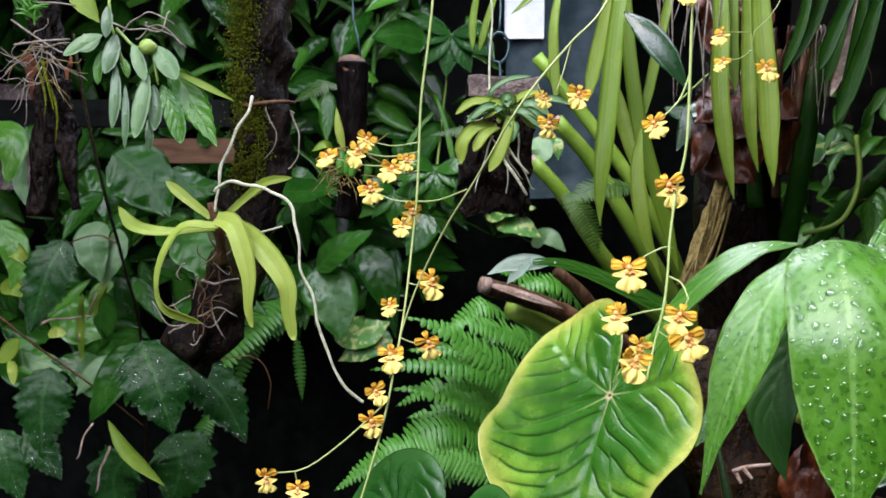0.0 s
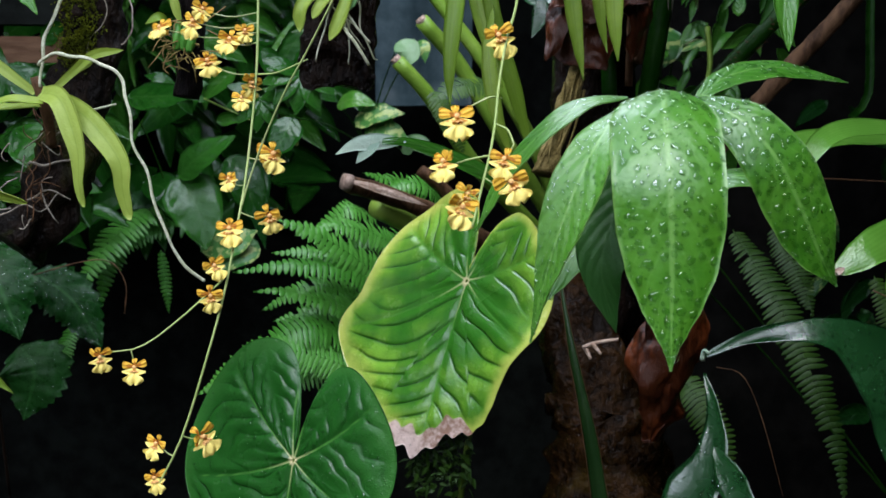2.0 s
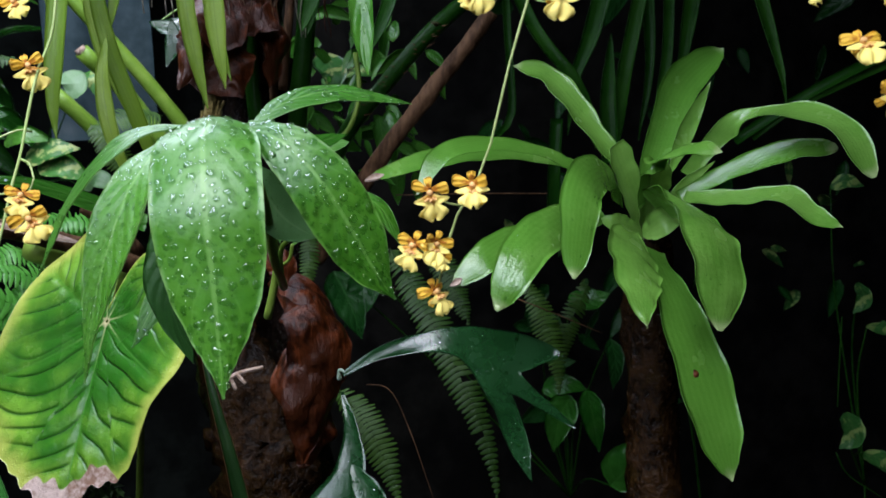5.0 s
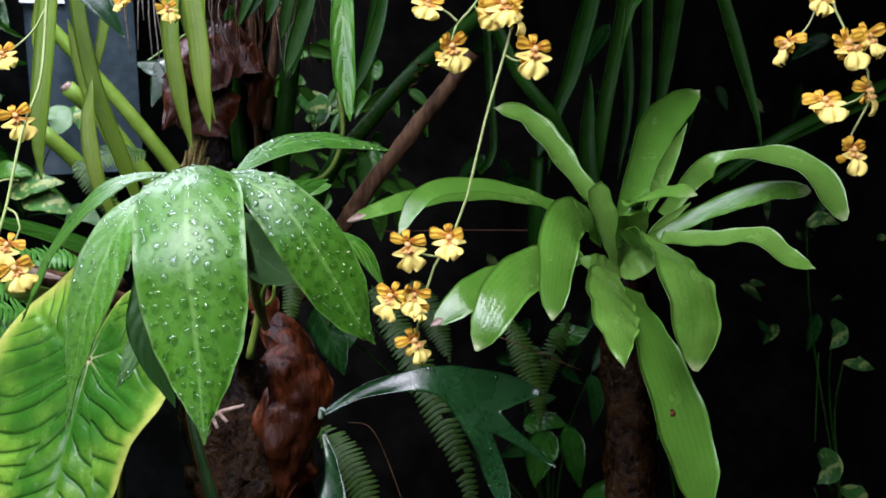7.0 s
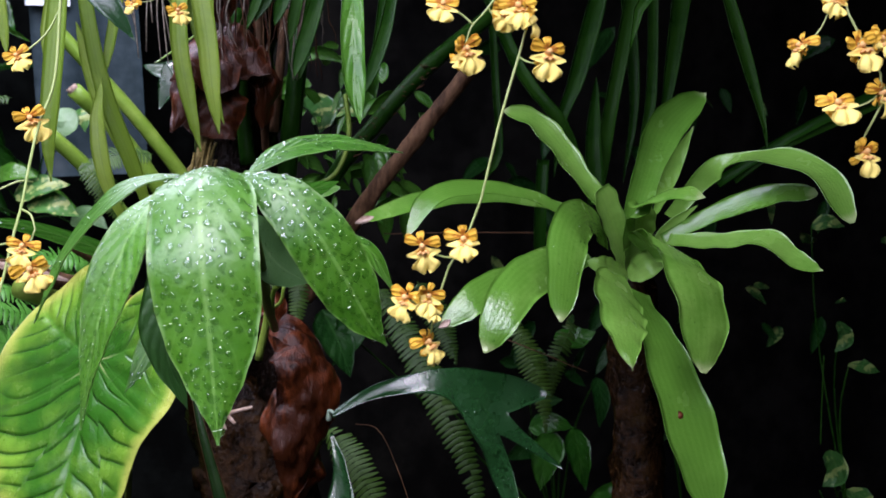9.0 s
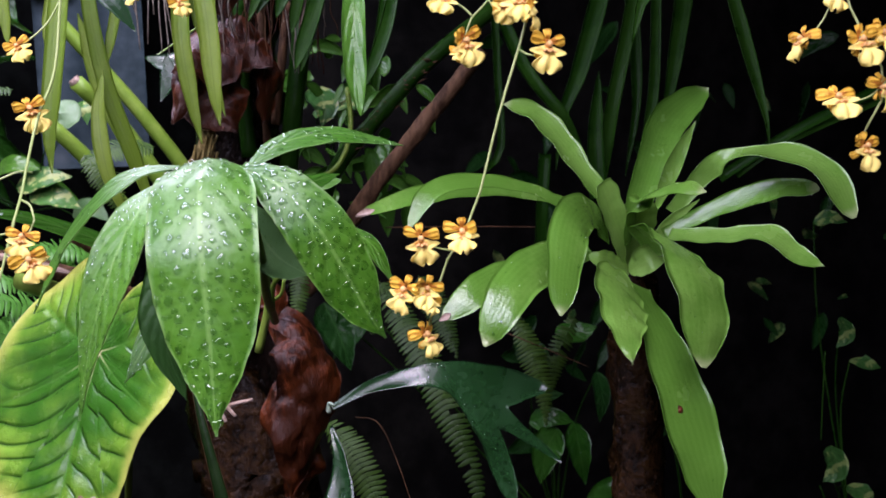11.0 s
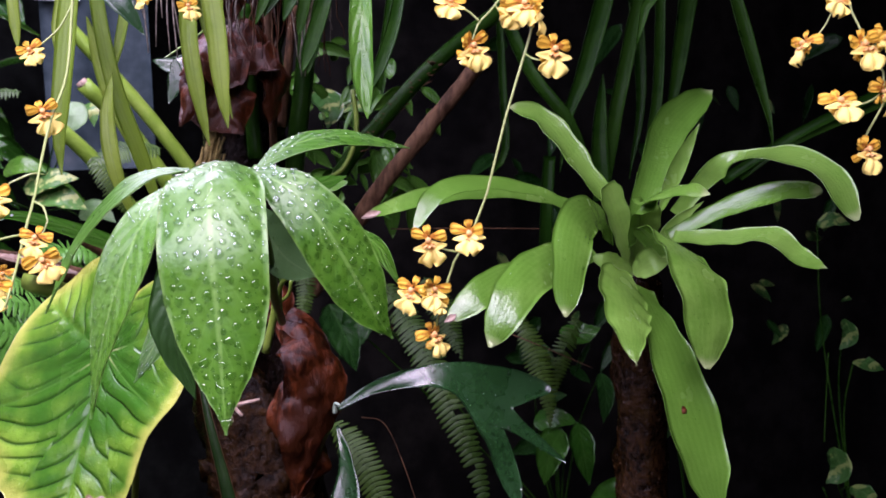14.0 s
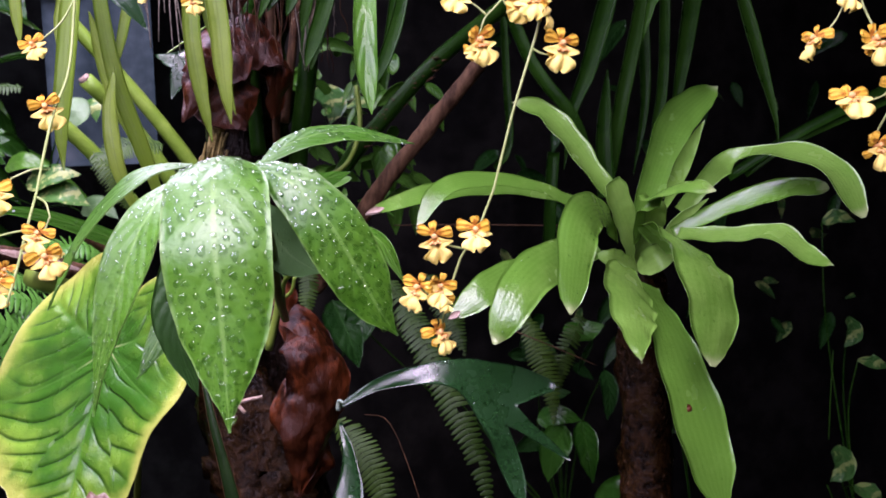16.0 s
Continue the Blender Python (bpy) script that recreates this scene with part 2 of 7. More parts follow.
G["fibre"] = rough_mat("straw_fibre", (0.10, 0.075, 0.02), (0.26, 0.20, 0.075), 80.0, 0.8, 0.003)
G["panel"] = rough_mat("blue_grey_sheet", (0.018, 0.031, 0.035), (0.036, 0.055, 0.062), 6.0, 0.5, 0.002)
G["white"] = rough_mat("white_plate", (0.48, 0.52, 0.56), (0.58, 0.61, 0.64), 8.0, 0.6, 0.001)
G["timber"] = rough_mat("brown_planed_timber", (0.08, 0.042, 0.022), (0.15, 0.085, 0.048), 14.0, 0.7, 0.003, stretch=(0.2, 1, 1))


def metal_mat(name, c, rough):
    m, t, bsdf, out = nodes_of(name)
    t.links.new(mixed(t, ramp(t, noisy(t, 60.0), 0.4, 0.65), c, tuple(v * 0.5 for v in c)), bsdf.inputs["Base Color"])
    bsdf.inputs["Metallic"].default_value, bsdf.inputs["Roughness"].default_value = 0.8, rough
    return m


G["wire"] = metal_mat("dark_green_coated_wire", (0.05, 0.10, 0.10), 0.45)


def water_mat():
    """Water: most light goes straight through a greenish tint, some is bent, and the skin is glossy."""
    m, t, bsdf, out = nodes_of("water")
    rf, tr, gl, fr = (t.nodes.new("ShaderNode" + n) for n in ("BsdfRefraction", "BsdfTransparent", "BsdfGlossy", "LayerWeight"))
    rf.inputs["IOR"].default_value, rf.inputs["Roughness"].default_value = 1.33, 0.0
    gl.inputs["Roughness"].default_value, fr.inputs["Blend"].default_value = 0.05, 0.5
    # tint imitates a drop's dark side by dimming the leaf and sheen below
    tr.inputs[0].default_value = (0.76, 0.86, 0.74, 1)
    body, skin = t.nodes.new("ShaderNodeMixShader"), t.nodes.new("ShaderNodeMixShader")
    body.inputs[0].default_value = 0.35
    t.links.new(tr.outputs[0], body.inputs[1])
    t.links.new(rf.outputs[0], body.inputs[2])
    t.links.new(maths(t, "MULTIPLY_ADD", maths(t, "POWER", fr.outputs["Facing"], 3.0), 0.5, 0.055), skin.inputs[0])
    t.links.new(body.outputs[0], skin.inputs[1])
    t.links.new(gl.outputs[0], skin.inputs[2])
    t.links.new(skin.outputs[0], out.inputs[0])
    return m


G["terracotta"] = rough_mat("terracotta", (0.20, 0.07, 0.03), (0.32, 0.12, 0.06), 30.0, 0.8, 0.002)
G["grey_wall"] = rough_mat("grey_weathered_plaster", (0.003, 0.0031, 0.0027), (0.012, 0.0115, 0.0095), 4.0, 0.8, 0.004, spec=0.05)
G["water"] = water_mat()


def petal_mat(name, yellow, brown, amount):
    """Yellow with brown bars and blotches that thin out toward the edge."""
    m, t, bsdf, out = nodes_of(name)
    along, across = attr(t, "along"), attr(t, "across")
    info = t.nodes.new("ShaderNodeObjectInfo")
    mv = t.nodes.new("ShaderNodeVectorMath")
    mv.operation = "ADD"
    t.links.new(t.nodes.new("ShaderNodeTexCoord").outputs["Object"], mv.inputs[0])
    t.links.new(info.outputs["Random"], mv.inputs[1])
    blot = noisy(t, 190.0, 3.0, mv.outputs[0])
    edge = maths(t, "MULTIPLY_ADD", maths(t, "ABSOLUTE", across), 0.3, along)
    keep = maths(t, "SUBTRACT", maths(t, "ADD", blot, amount), maths(t, "MULTIPLY", edge, 0.62))
    col = mixed(t, ramp(t, keep, 0.30, 0.44), yellow, brown)
    t.links.new(col, bsdf.inputs["Base Color"])
    bsdf.inputs["Roughness"].default_value, bsdf.inputs["Specular IOR Level"].default_value = 0.6, 0.25
    bump(t, noisy(t, 300.0), 0.4, 0.0008, bsdf)
    tr = t.nodes.new("ShaderNodeBsdfTranslucent")
    t.links.new(col, tr.inputs[0])
    mx = t.nodes.new("ShaderNodeMixShader")
    mx.inputs[0].default_value = 0.25
    t.links.new(bsdf.outputs[0], mx.inputs[1])
    t.links.new(tr.outputs[0], mx.inputs[2])
    t.links.new(mx.outputs[0], out.inputs[0])
    return m


G["lip"] = petal_mat("yellow_lip", (0.86, 0.73, 0.20), (0.55, 0.25, 0.03), 0.0)
G["petal"] = petal_mat("mottled_petal", (0.72, 0.44, 0.04), (0.40, 0.15, 0.012), 0.12)
G["column"] = petal_mat("pale_column", (0.74, 0.44, 0.16), (0.40, 0.13, 0.02), 0.2)


def heart_mat(name, c_in, c_out, vein_c, nerve_c, flank_c, rough, quilt, wet, beads=0.3, spec=0.5):
    """A heart-shaped leaf: green between the veins, another green to yellow toward the rim, a papery brown scorch at the tip."""
    m, t, bsdf, out = nodes_of(name)
    phase, span, rim, scorch, calm = attr(t, "phase"), attr(t, "span"), attr(t, "rim"), attr(t, "scorch"), attr(t, "calm")
    phase = maths(t, "ADD", phase, maths(t, "MULTIPLY", noisy(t, 26.0, 2.0), 0.16))
    saw = maths(t, "ABSOLUTE", maths(t, "SUBTRACT", maths(t, "FRACT", phase), 0.5))
    fade = maths(t, "MULTIPLY", maths(t, "MULTIPLY", calm, ramp(t, span, 0.0, 0.05)), maths(t, "SUBTRACT", 1.0, ramp(t, rim, 0.80, 0.96)))
    vein = maths(t, "MULTIPLY", maths(t, "SUBTRACT", 1.0, ramp(t, saw, 0.005, 0.05)), fade)
    nerve = maths(t, "MULTIPLY", maths(t, "SUBTRACT", 1.0, ramp(t, span, 0.002, 0.008)), maths(t, "SUBTRACT", 1.0, ramp(t, rim, 0.75, 0.97)))
    big, fine = noisy(t, 18.0, 4.0), noisy(t, 150.0, 5.0)
    away = maths(t, "ADD", maths(t, "MULTIPLY", rim, 0.55), maths(t, "MULTIPLY_ADD", big, 0.9, -0.45))
    col = mixed(t, ramp(t, away, 0.20, 0.68), c_in, c_out[0])
    col = mixed(t, maths(t, "MULTIPLY", ramp(t, maths(t, "MULTIPLY_ADD", big, 0.3, rim), 0.99, 1.16), 0.85), col, c_out[1])
    flank = maths(t, "MULTIPLY", maths(t, "SUBTRACT", 1.0, ramp(t, saw, 0.02, 0.22)), fade)
    col = mixed(t, maths(t, "MULTIPLY", flank, 0.75), col, flank_c)
    col = mixed(t, maths(t, "MULTIPLY", vein, 0.9), col, vein_c)
    col = mixed(t, maths(t, "MULTIPLY", nerve, 0.7), col, mixed(t, ramp(t, rim, 0.02, 0.3), (0.46, 0.52, 0.22), nerve_c))
    col = mixed(t, maths(t, "SUBTRACT", 1.0, ramp(t, rim, 0.02, 0.05)), col, (0.55, 0.50, 0.26))
    dead = ramp(t, maths(t, "MULTIPLY_ADD", big, 0.35, scorch), 0.72, 0.76)
    brown = mixed(t, ramp(t, maths(t, "MULTIPLY_ADD", big, 0.6, maths(t, "MULTIPLY", fine, 0.4)), 0.42, 0.6), (0.24, 0.13, 0.08), (0.64, 0.50, 0.44))
    col = mixed(t, dead, col, brown)
    t.links.new(col, bsdf.inputs["Base Color"])
    bead = maths(t, "MULTIPLY", beaded(t, 300.0), beads)
    t.links.new(maths(t, "MULTIPLY", maths(t, "MULTIPLY_ADD", dead, 0.4, maths(t, "MULTIPLY_ADD", big, 0.3, rough - 0.15)), maths(t, "MULTIPLY_ADD", bead, -0.7, 1.0)), bsdf.inputs["Roughness"])
    bsdf.inputs["Specular IOR Level"].default_value = spec
    bsdf.inputs["Coat Weight"].default_value, bsdf.inputs["Coat Roughness"].default_value = wet, 0.25
    relief = maths(t, "MULTIPLY", maths(t, "ADD", ramp(t, saw, 0.0, 0.14), maths(t, "MULTIPLY", noisy(t, 110.0, 2.0), 0.6)), fade)
    bump(t, maths(t, "ADD", maths(t, "MULTIPLY", bead, 0.9), maths(t, "MULTIPLY_ADD", relief, quilt, maths(t, "MULTIPLY_ADD", noisy(t, 600.0, 2.0), 0.3, maths(t, "MULTIPLY", fine, 0.4)))), 0.45, 0.0024, bsdf)
    tr = t.nodes.new("ShaderNodeBsdfTranslucent")
    t.links.new(col, tr.inputs[0])
    mx = t.nodes.new("ShaderNodeMixShader")
    mx.inputs[0].default_value = 0.2
    t.links.new(bsdf.outputs[0], mx.inputs[1])
    t.links.new(tr.outputs[0], mx.inputs[2])
    t.links.new(mx.outputs[0], out.inputs[0])
    return m


G["heart_yellow"] = heart_mat("yellowing_heart_leaf", (0.028, 0.15, 0.009), ((0.20, 0.42, 0.032), (0.52, 0.55, 0.11)), (0.008, 0.05, 0.004), (0.07, 0.24, 0.03), (0.030, 0.15, 0.009), 0.26, 1.2, 0.5, 0.6, 0.8)
G["heart_green"] = heart_mat("dark_heart_leaf", (0.013, 0.085, 0.010), ((0.022, 0.115, 0.016), (0.035, 0.14, 0.024)), (0.006, 0.048, 0.004), (0.08, 0.24, 0.04), (0.010, 0.072, 0.008), 0.26, 0.8, 0.2, 1.2, 0.4)


# ---- building tools ----
WORLD = {}


def curve(points, n):
    """n points on a smooth line through the given ones, evenly spread."""
    p = np.array(points, float)
    if len(p) == 2:
        return p[0] + (p[1] - p[0]) * np.linspace(0, 1, n)[:, None]
    q = np.vstack([2 * p[0] - p[1], p, 2 * p[-1] - p[-2]])
    out = []
    for i in range(1, len(q) - 2):
        t = np.linspace(0, 1, 16, endpoint=False)[:, None]
        a, b, c, d = q[i - 1], q[i], q[i + 1], q[i + 2]
        out.append(0.5 * (2 * b + (c - a) * t + (2 * a - 5 * b + 4 * c - d) * t ** 2 + (3 * b - a - 3 * c + d) * t ** 3))
    line = np.vstack(out + [p[-1:]])
    far = np.concatenate([[0], np.cumsum(np.linalg.norm(np.diff(line, axis=0), axis=1))])
    at = np.linspace(0, far[-1], n)
    return np.stack([np.interp(at, far, line[:, k]) for k in range(3)], 1)


def unit(v):
    return v / np.maximum(np.linalg.norm(v, axis=-1, keepdims=True), 1e-9)


PROFILES = {
    "drip_broad": ((0, 0.12), (0.03, 0.30), (0.06, 0.56), (0.10, 0.77), (0.16, 0.91), (0.24, 0.98), (0.34, 1.0), (0.48, 0.99), (0.60, 0.95), (0.72, 0.80), (0.82, 0.55), (0.90, 0.28), (0.945, 0.12), (0.975, 0.06), (1, 0.01)),
    "drip": ((0, 0.10), (0.10, 0.42), (0.28, 0.86), (0.45, 1.0), (0.60, 0.86), (0.72, 0.55), (0.80, 0.33), (0.88, 0.19), (0.95, 0.09), (1, 0.01)),
    "obovate": ((0, 0.28), (0.10, 0.50), (0.25, 0.80), (0.42, 0.97), (0.58, 1.0), (0.72, 0.90), (0.84, 0.62), (0.92, 0.30), (0.96, 0.12), (1, 0.01)),
    "blunt": ((0, 0.55), (0.3, 0.80), (0.55, 1.0), (0.75, 0.93), (0.88, 0.74), (0.95, 0.48), (1, 0.06)),
    "lance": ((0, 0.05), (0.10, 0.42), (0.28, 0.86), (0.45, 1.0), (0.62, 0.90), (0.80, 0.55), (0.93, 0.20), (1, 0.01)),
    "oval": ((0, 0.12), (0.1, 0.5), (0.3, 0.88), (0.55, 1.0), (0.78, 0.82), (0.93, 0.42), (1, 0.05)),
    "broad": ((0, 0.14), (0.04, 0.32), (0.10, 0.58), (0.20, 0.84), (0.32, 0.98), (0.44, 1.0), (0.60, 0.97), (0.76, 0.78), (0.88, 0.46), (0.95, 0.16), (1, 0.01)),
    "fork": ((0, 0.06), (0.15, 0.22), (0.3, 0.45), (0.5, 0.85), (0.65, 1.0), (0.8, 0.75), (0.92, 0.4), (1, 0.03)),
    "ovate": ((0, 0.05), (0.06, 0.55), (0.2, 0.92), (0.35, 1.0), (0.6, 0.82), (0.8, 0.48), (0.93, 0.17), (1, 0.01)),
    "strap": ((0, 0.60), (0.3, 0.76), (0.55, 0.96), (0.70, 1.0), (0.84, 0.82), (0.94, 0.48), (1, 0.03)),
    "tongue": ((0, 0.45), (0.3, 0.7), (0.6, 0.98), (0.78, 1.0), (0.9, 0.92), (0.97, 0.66), (1, 0.22)),
    "vanda": ((0, 0.62), (0.2, 0.9), (0.45, 1.0), (0.7, 0.8), (0.88, 0.55), (0.97, 0.38), (1, 0.12)),
    "hang": ((0, 0.62), (0.3, 0.85), (0.6, 1.0), (0.8, 0.95), (0.92, 0.55), (1, 0.02)),
    "spike": ((0, 1.0), (0.3, 0.8), (0.6, 0.5), (0.85, 0.22), (1, 0.05)),
    "taper": ((0, 1.0), (0.3, 0.95), (0.6, 0.75), (0.85, 0.4), (1, 0.02)),
    "flare": ((0, 0.06), (0.2, 0.28), (0.45, 0.62), (0.7, 1.0), (0.88, 0.75), (1, 0.03)),
    "even": ((0, 1.0), (0.9, 1.0), (1, 0.75)),
}


def profile(kind, u):
    k = np.array(PROFILES[kind])
    i = np.clip(np.searchsorted(k[:, 0], u, side="right") - 1, 0, len(k) - 2)
    s = (u - k[i, 0]) / (k[i + 1, 0] - k[i, 0])
    s = s * 0.5 + 0.5 * s * s * (3 - 2 * s)
    return k[i, 1] + (k[i + 1, 1] - k[i, 1]) * s


def grid_normals(g):
    return unit(np.cross(np.gradient(g, axis=1), np.gradient(g, axis=0)))


def mesh_of(name, verts, faces, attrs=None, smooth=True):
    me = bpy.data.meshes.new(name)
    me.from_pydata([tuple(v) for v in verts], [], [tuple(int(i) for i in f) for f in faces])
    for key, vals in (attrs or {}).items():
        a = me.attributes.new(key, "FLOAT", "POINT")
        a.data.foreach_set("value", np.asarray(vals, np.float32).ravel())
    if smooth:
        me.polygons.foreach_set("use_smooth", [True] * len(me.polygons))
    me.update()
    return me


def shell(g, thick, attrs, closed=False):
    """Vertices, faces and attributes of a sheet of the given thickness; closed: the second way round joins up."""
    nu, nv = g.shape[:2]
    n = grid_normals(g)
    ids = np.arange(nu * nv).reshape(nu, nv)
    verts = np.vstack([g.reshape(-1, 3), (g - n * thick).reshape(-1, 3)])
    a, b, c, d = ids[:-1, :-1], ids[1:, :-1], ids[1:, 1:], ids[:-1, 1:]
    top = np.stack([a, d, c, b], -1).reshape(-1, 4)
    faces = [top, top[:, ::-1] + nu * nv]
    rings = [ids[0, ::-1], ids[-1, :], ids[:, 0], ids[::-1, -1]] if not closed else [ids[-1, :]]
    for r in rings:
        faces.append(np.stack([r[1:], r[:-1], r[:-1] + nu * nv, r[1:] + nu * nv], -1))
    return verts, np.vstack(faces), {k: np.concatenate([v.ravel(), v.ravel()]) for k, v in attrs.items()}


def blade_grid(points, width, kind="lance", face=(-0.25, -0.85, 0.45), cup=0.15, nu=22, nv=9, wave=0.0, waves=3.0, twist=(0, 0), teeth=0, fold=0.0, puff=0.0, puffs=10, seed=0, crumple=0.0, halves=None, shear=0.0):
    """A leaf blade along a smooth spine: cup bends both halves toward its face, fold makes a keel, wave ripples the rim, puff swells it between side veins."""
    s = curve(points, nu)
    u = np.linspace(0, 1, nu)
    tan = unit(np.gradient(s, axis=0))
    up = np.array(face, float)
    nrm = unit(up - (tan @ up)[:, None] * tan)
    side = np.cross(tan, nrm)
    ang = np.radians(np.interp(u, (0, 1), twist))[:, None]
    nrm, side = nrm * np.cos(ang) + side * np.sin(ang), side * np.cos(ang) - nrm * np.sin(ang)
    w = profile(kind, u) * width * 0.5
    rnd = random.Random(seed + int(abs(points[0][0]) * 1e4))
    v = np.linspace(-1, 1, nv)
    ph = rnd.random() * 6.28
    uu, vv = np.meshgrid(u, v, indexing="ij")
    ww = np.repeat(w[:, None], nv, 1)
    out = ww.copy()
    if halves:
        for sel, table in ((v < 0, halves[0]), (v >= 0, halves[1])):
            ks, ws = zip(*table)
            row = np.interp(u, ks, ws)
            row[1:-1] = row[1:-1] * 0.5 + 0.25 * (row[2:] + row[:-2])
            out[:, sel] = (row * width)[:, None]
    if teeth:
        saw = (uu * teeth) % 1.0
        out = ww * (1 - 0.24 * (1 - saw) * np.abs(vv) ** 5)
    rise = cup * ww * vv ** 2 + fold * ww * np.abs(vv)
    rise = rise + wave * width * np.sin(uu * 6.28 * waves + ph + vv * 1.3) * vv ** 2
    if puff:
        p = (uu - np.abs(vv) * 0.12) * puffs
        rise = rise + puff * width * np.abs(np.sin(p * math.pi)) * (1 - vv ** 2) * np.minimum(1, np.abs(vv) * 5)
    g = s[:, None] + side[:, None] * (out * vv)[..., None] + nrm[:, None] * rise[..., None]
    if shear:
        g = g + tan[:, None] * (shear * np.maximum(out - width * 0.12, 0) * np.maximum(-vv, 0))[..., None]
    if crumple:
        for i in range(nu):
            for j in range(nv):
                q = Vector(g[i, j]) * 26.0
                g[i, j] += nrm[i] * crumple * width * (abs(noise.noise(q)) * 1.6 + 0.7 * noise.noise(q * 2.7) - 0.4) + side[i] * crumple * width * 0.8 * noise.noise(q * 1.3 + Vector((7, 3, 1)))
    return g, {"along": uu, "across": vv}


def blade(points, width, kind="lance", thick=0.0007, **k):
    g, at = blade_grid(points, width, kind, **k)
    v, f, a = shell(g, thick, at)
    return mesh_of("blade", v, f, a), g


def tube_data(points, r0, r1=None, n=14, sides=7, rough=0.0, seed=0, mid=None, wiggle=0.0):
    r1 = r0 if r1 is None else r1
    s = curve(points, n)
    if wiggle:
        s[1:-1] += np.array([noise.noise_vector(Vector(p) * 40.0) for p in s[1:-1]]) * wiggle
    tan = unit(np.gradient(s, axis=0))
    ref = np.array([0.31, 0.9, 0.29]) if abs(tan[0][1]) < 0.8 else np.array([1.0, 0.1, 0.2])
    a = unit(np.cross(tan, ref))
    b = np.cross(tan, a)
    u = np.linspace(0, 1, n)
    r = r0 + (r1 - r0) * u
    if mid:
        r = r + mid * np.sin(u * math.pi)
    th = np.linspace(0, 2 * math.pi, sides, endpoint=False)
    rr = np.repeat(r[:, None], sides, 1)
    if rough:
        for i in range(n):
            for j in range(sides):
                q = Vector((s[i][0] * 30 + math.cos(th[j]) * 1.2, s[i][1] * 30 + math.sin(th[j]) * 1.2 + seed, s[i][2] * 30))
                rr[i, j] *= 1 + rough * (noise.fractal(q, 1.0, 2.0, 3) + 0.8 * noise.noise(q * 4.3) * noise.noise(q * 1.7))
    g = s[:, None] + rr[..., None] * (a[:, None] * np.cos(th)[None, :, None] + b[:, None] * np.sin(th)[None, :, None])
    ids = np.arange(n * sides).reshape(n, sides)
    nxt = np.roll(ids, -1, 1)
    f = [tuple(x) for x in np.stack([ids[:-1], nxt[:-1], nxt[1:], ids[1:]], -1).reshape(-1, 4)]
    verts = np.vstack([g.reshape(-1, 3), s[:1], s[-1:]])
    for j in range(sides):
        f.append((ids[0, (j + 1) % sides], ids[0, j], n * sides))
        f.append((ids[-1, j], ids[-1, (j + 1) % sides], n * sides + 1))
    al = np.concatenate([np.repeat(u, sides), [0, 1]])
    return verts, f, {"along": al, "across": np.zeros(len(al)) + 0.5}


def tube(points, r0, r1=None, **k):
    v, f, a = tube_data(points, r0, r1, **k)
    return mesh_of("tube", v, f, a)


def joined(pieces):
    """One mesh out of (verts, faces, attrs) pieces."""
    vs, fs, at, n = [], [], {"along": [], "across": []}, 0
    for v, f, a in pieces:
        vs.append(np.asarray(v))
        fs += [tuple(int(i) + n for i in q) for q in f]
        for key in at:
            at[key].append(np.asarray(a[key]).ravel())
        n += len(v)
    return mesh_of("joined", np.vstack(vs), fs, {k: np.concatenate(v) for k, v in at.items()})


def thing(name, base, label, category, group="", kind=""):
    ob = new(name)
    ob.empty_display_size = 0.02
    ob.matrix_world = Matrix.Translation(base)
    WORLD[ob] = Matrix.Translation(base)
    return tagged(ob, label, category, group, kind)


def centred(me):
    co = np.empty(len(me.vertices) * 3)
    me.vertices.foreach_get("co", co)
    c = co.reshape(-1, 3).mean(0)
    me.transform(Matrix.Translation(-Vector(c)))
    return Matrix.Translation(c)


def part(name, me, material, parent, label="", at=None):
    """One mesh object under a thing or a part. With no pose given the mesh lies in world coordinates."""
    m = centred(me) if at is None else at
    ob = new(name, me)
    if not me.materials:
        me.materials.append(G[material] if isinstance(material, str) else material)
    ob.parent = parent
    ob.matrix_parent_inverse = Matrix.Identity(4)
    ob.matrix_basis = WORLD[parent].inverted() @ m
    WORLD[ob] = m
    return tagged(ob, label)


def solo(name, me, material, label, category, group="", kind=""):
    """A thing that is one mesh."""
    m = centred(me)
    ob = new(name, me)
    me.materials.append(G[material])
    ob.matrix_world = m
    WORLD[ob] = m
    return tagged(ob, label, category, group, kind)


def drop_shape(seed):
    """A drop of unit size resting on the ground: a low dome with an uneven, bent foot."""
    rnd = random.Random(seed)
    lng, bend, lobe, turn = rnd.uniform(1.0, 1.5), rnd.uniform(-0.32, 0.32), rnd.uniform(0.0, 0.16), rnd.random() * 6.28
    vs, fs, sides = [], [], 12
    rings = ((0.90, -0.06), (1.0, 0.12), (0.94, 0.30), (0.74, 0.46), (0.42, 0.56))
    for rad, hgt in rings:
        for q in range(sides):
            t = q * 6.28319 / sides
            x, y = math.cos(t) * rad * lng, math.sin(t) * rad * (1 + lobe * math.sin(3 * t + turn))
            vs.append((x, y + bend * x * x, hgt))
    vs.append((0, 0, 0.60))
    for k in range(len(rings) - 1):
        for q in range(sides):
            e = (q + 1) % sides
            fs.append((k * sides + q, k * sides + e, k * sides + sides + e, k * sides + sides + q))
    top = (len(rings) - 1) * sides
    fs += [(top + q, top + (q + 1) % sides, top + sides) for q in range(sides)]
    fs.append(tuple(sides - 1 - q for q in range(sides)))
    return np.array(vs), fs


DROP_SHAPES = [drop_shape(k) for k in range(9)]
DROP_MESHES = [mesh_of("drop", *d) for d in DROP_SHAPES]
for k in DROP_MESHES:
    k.materials.append(G["water"])


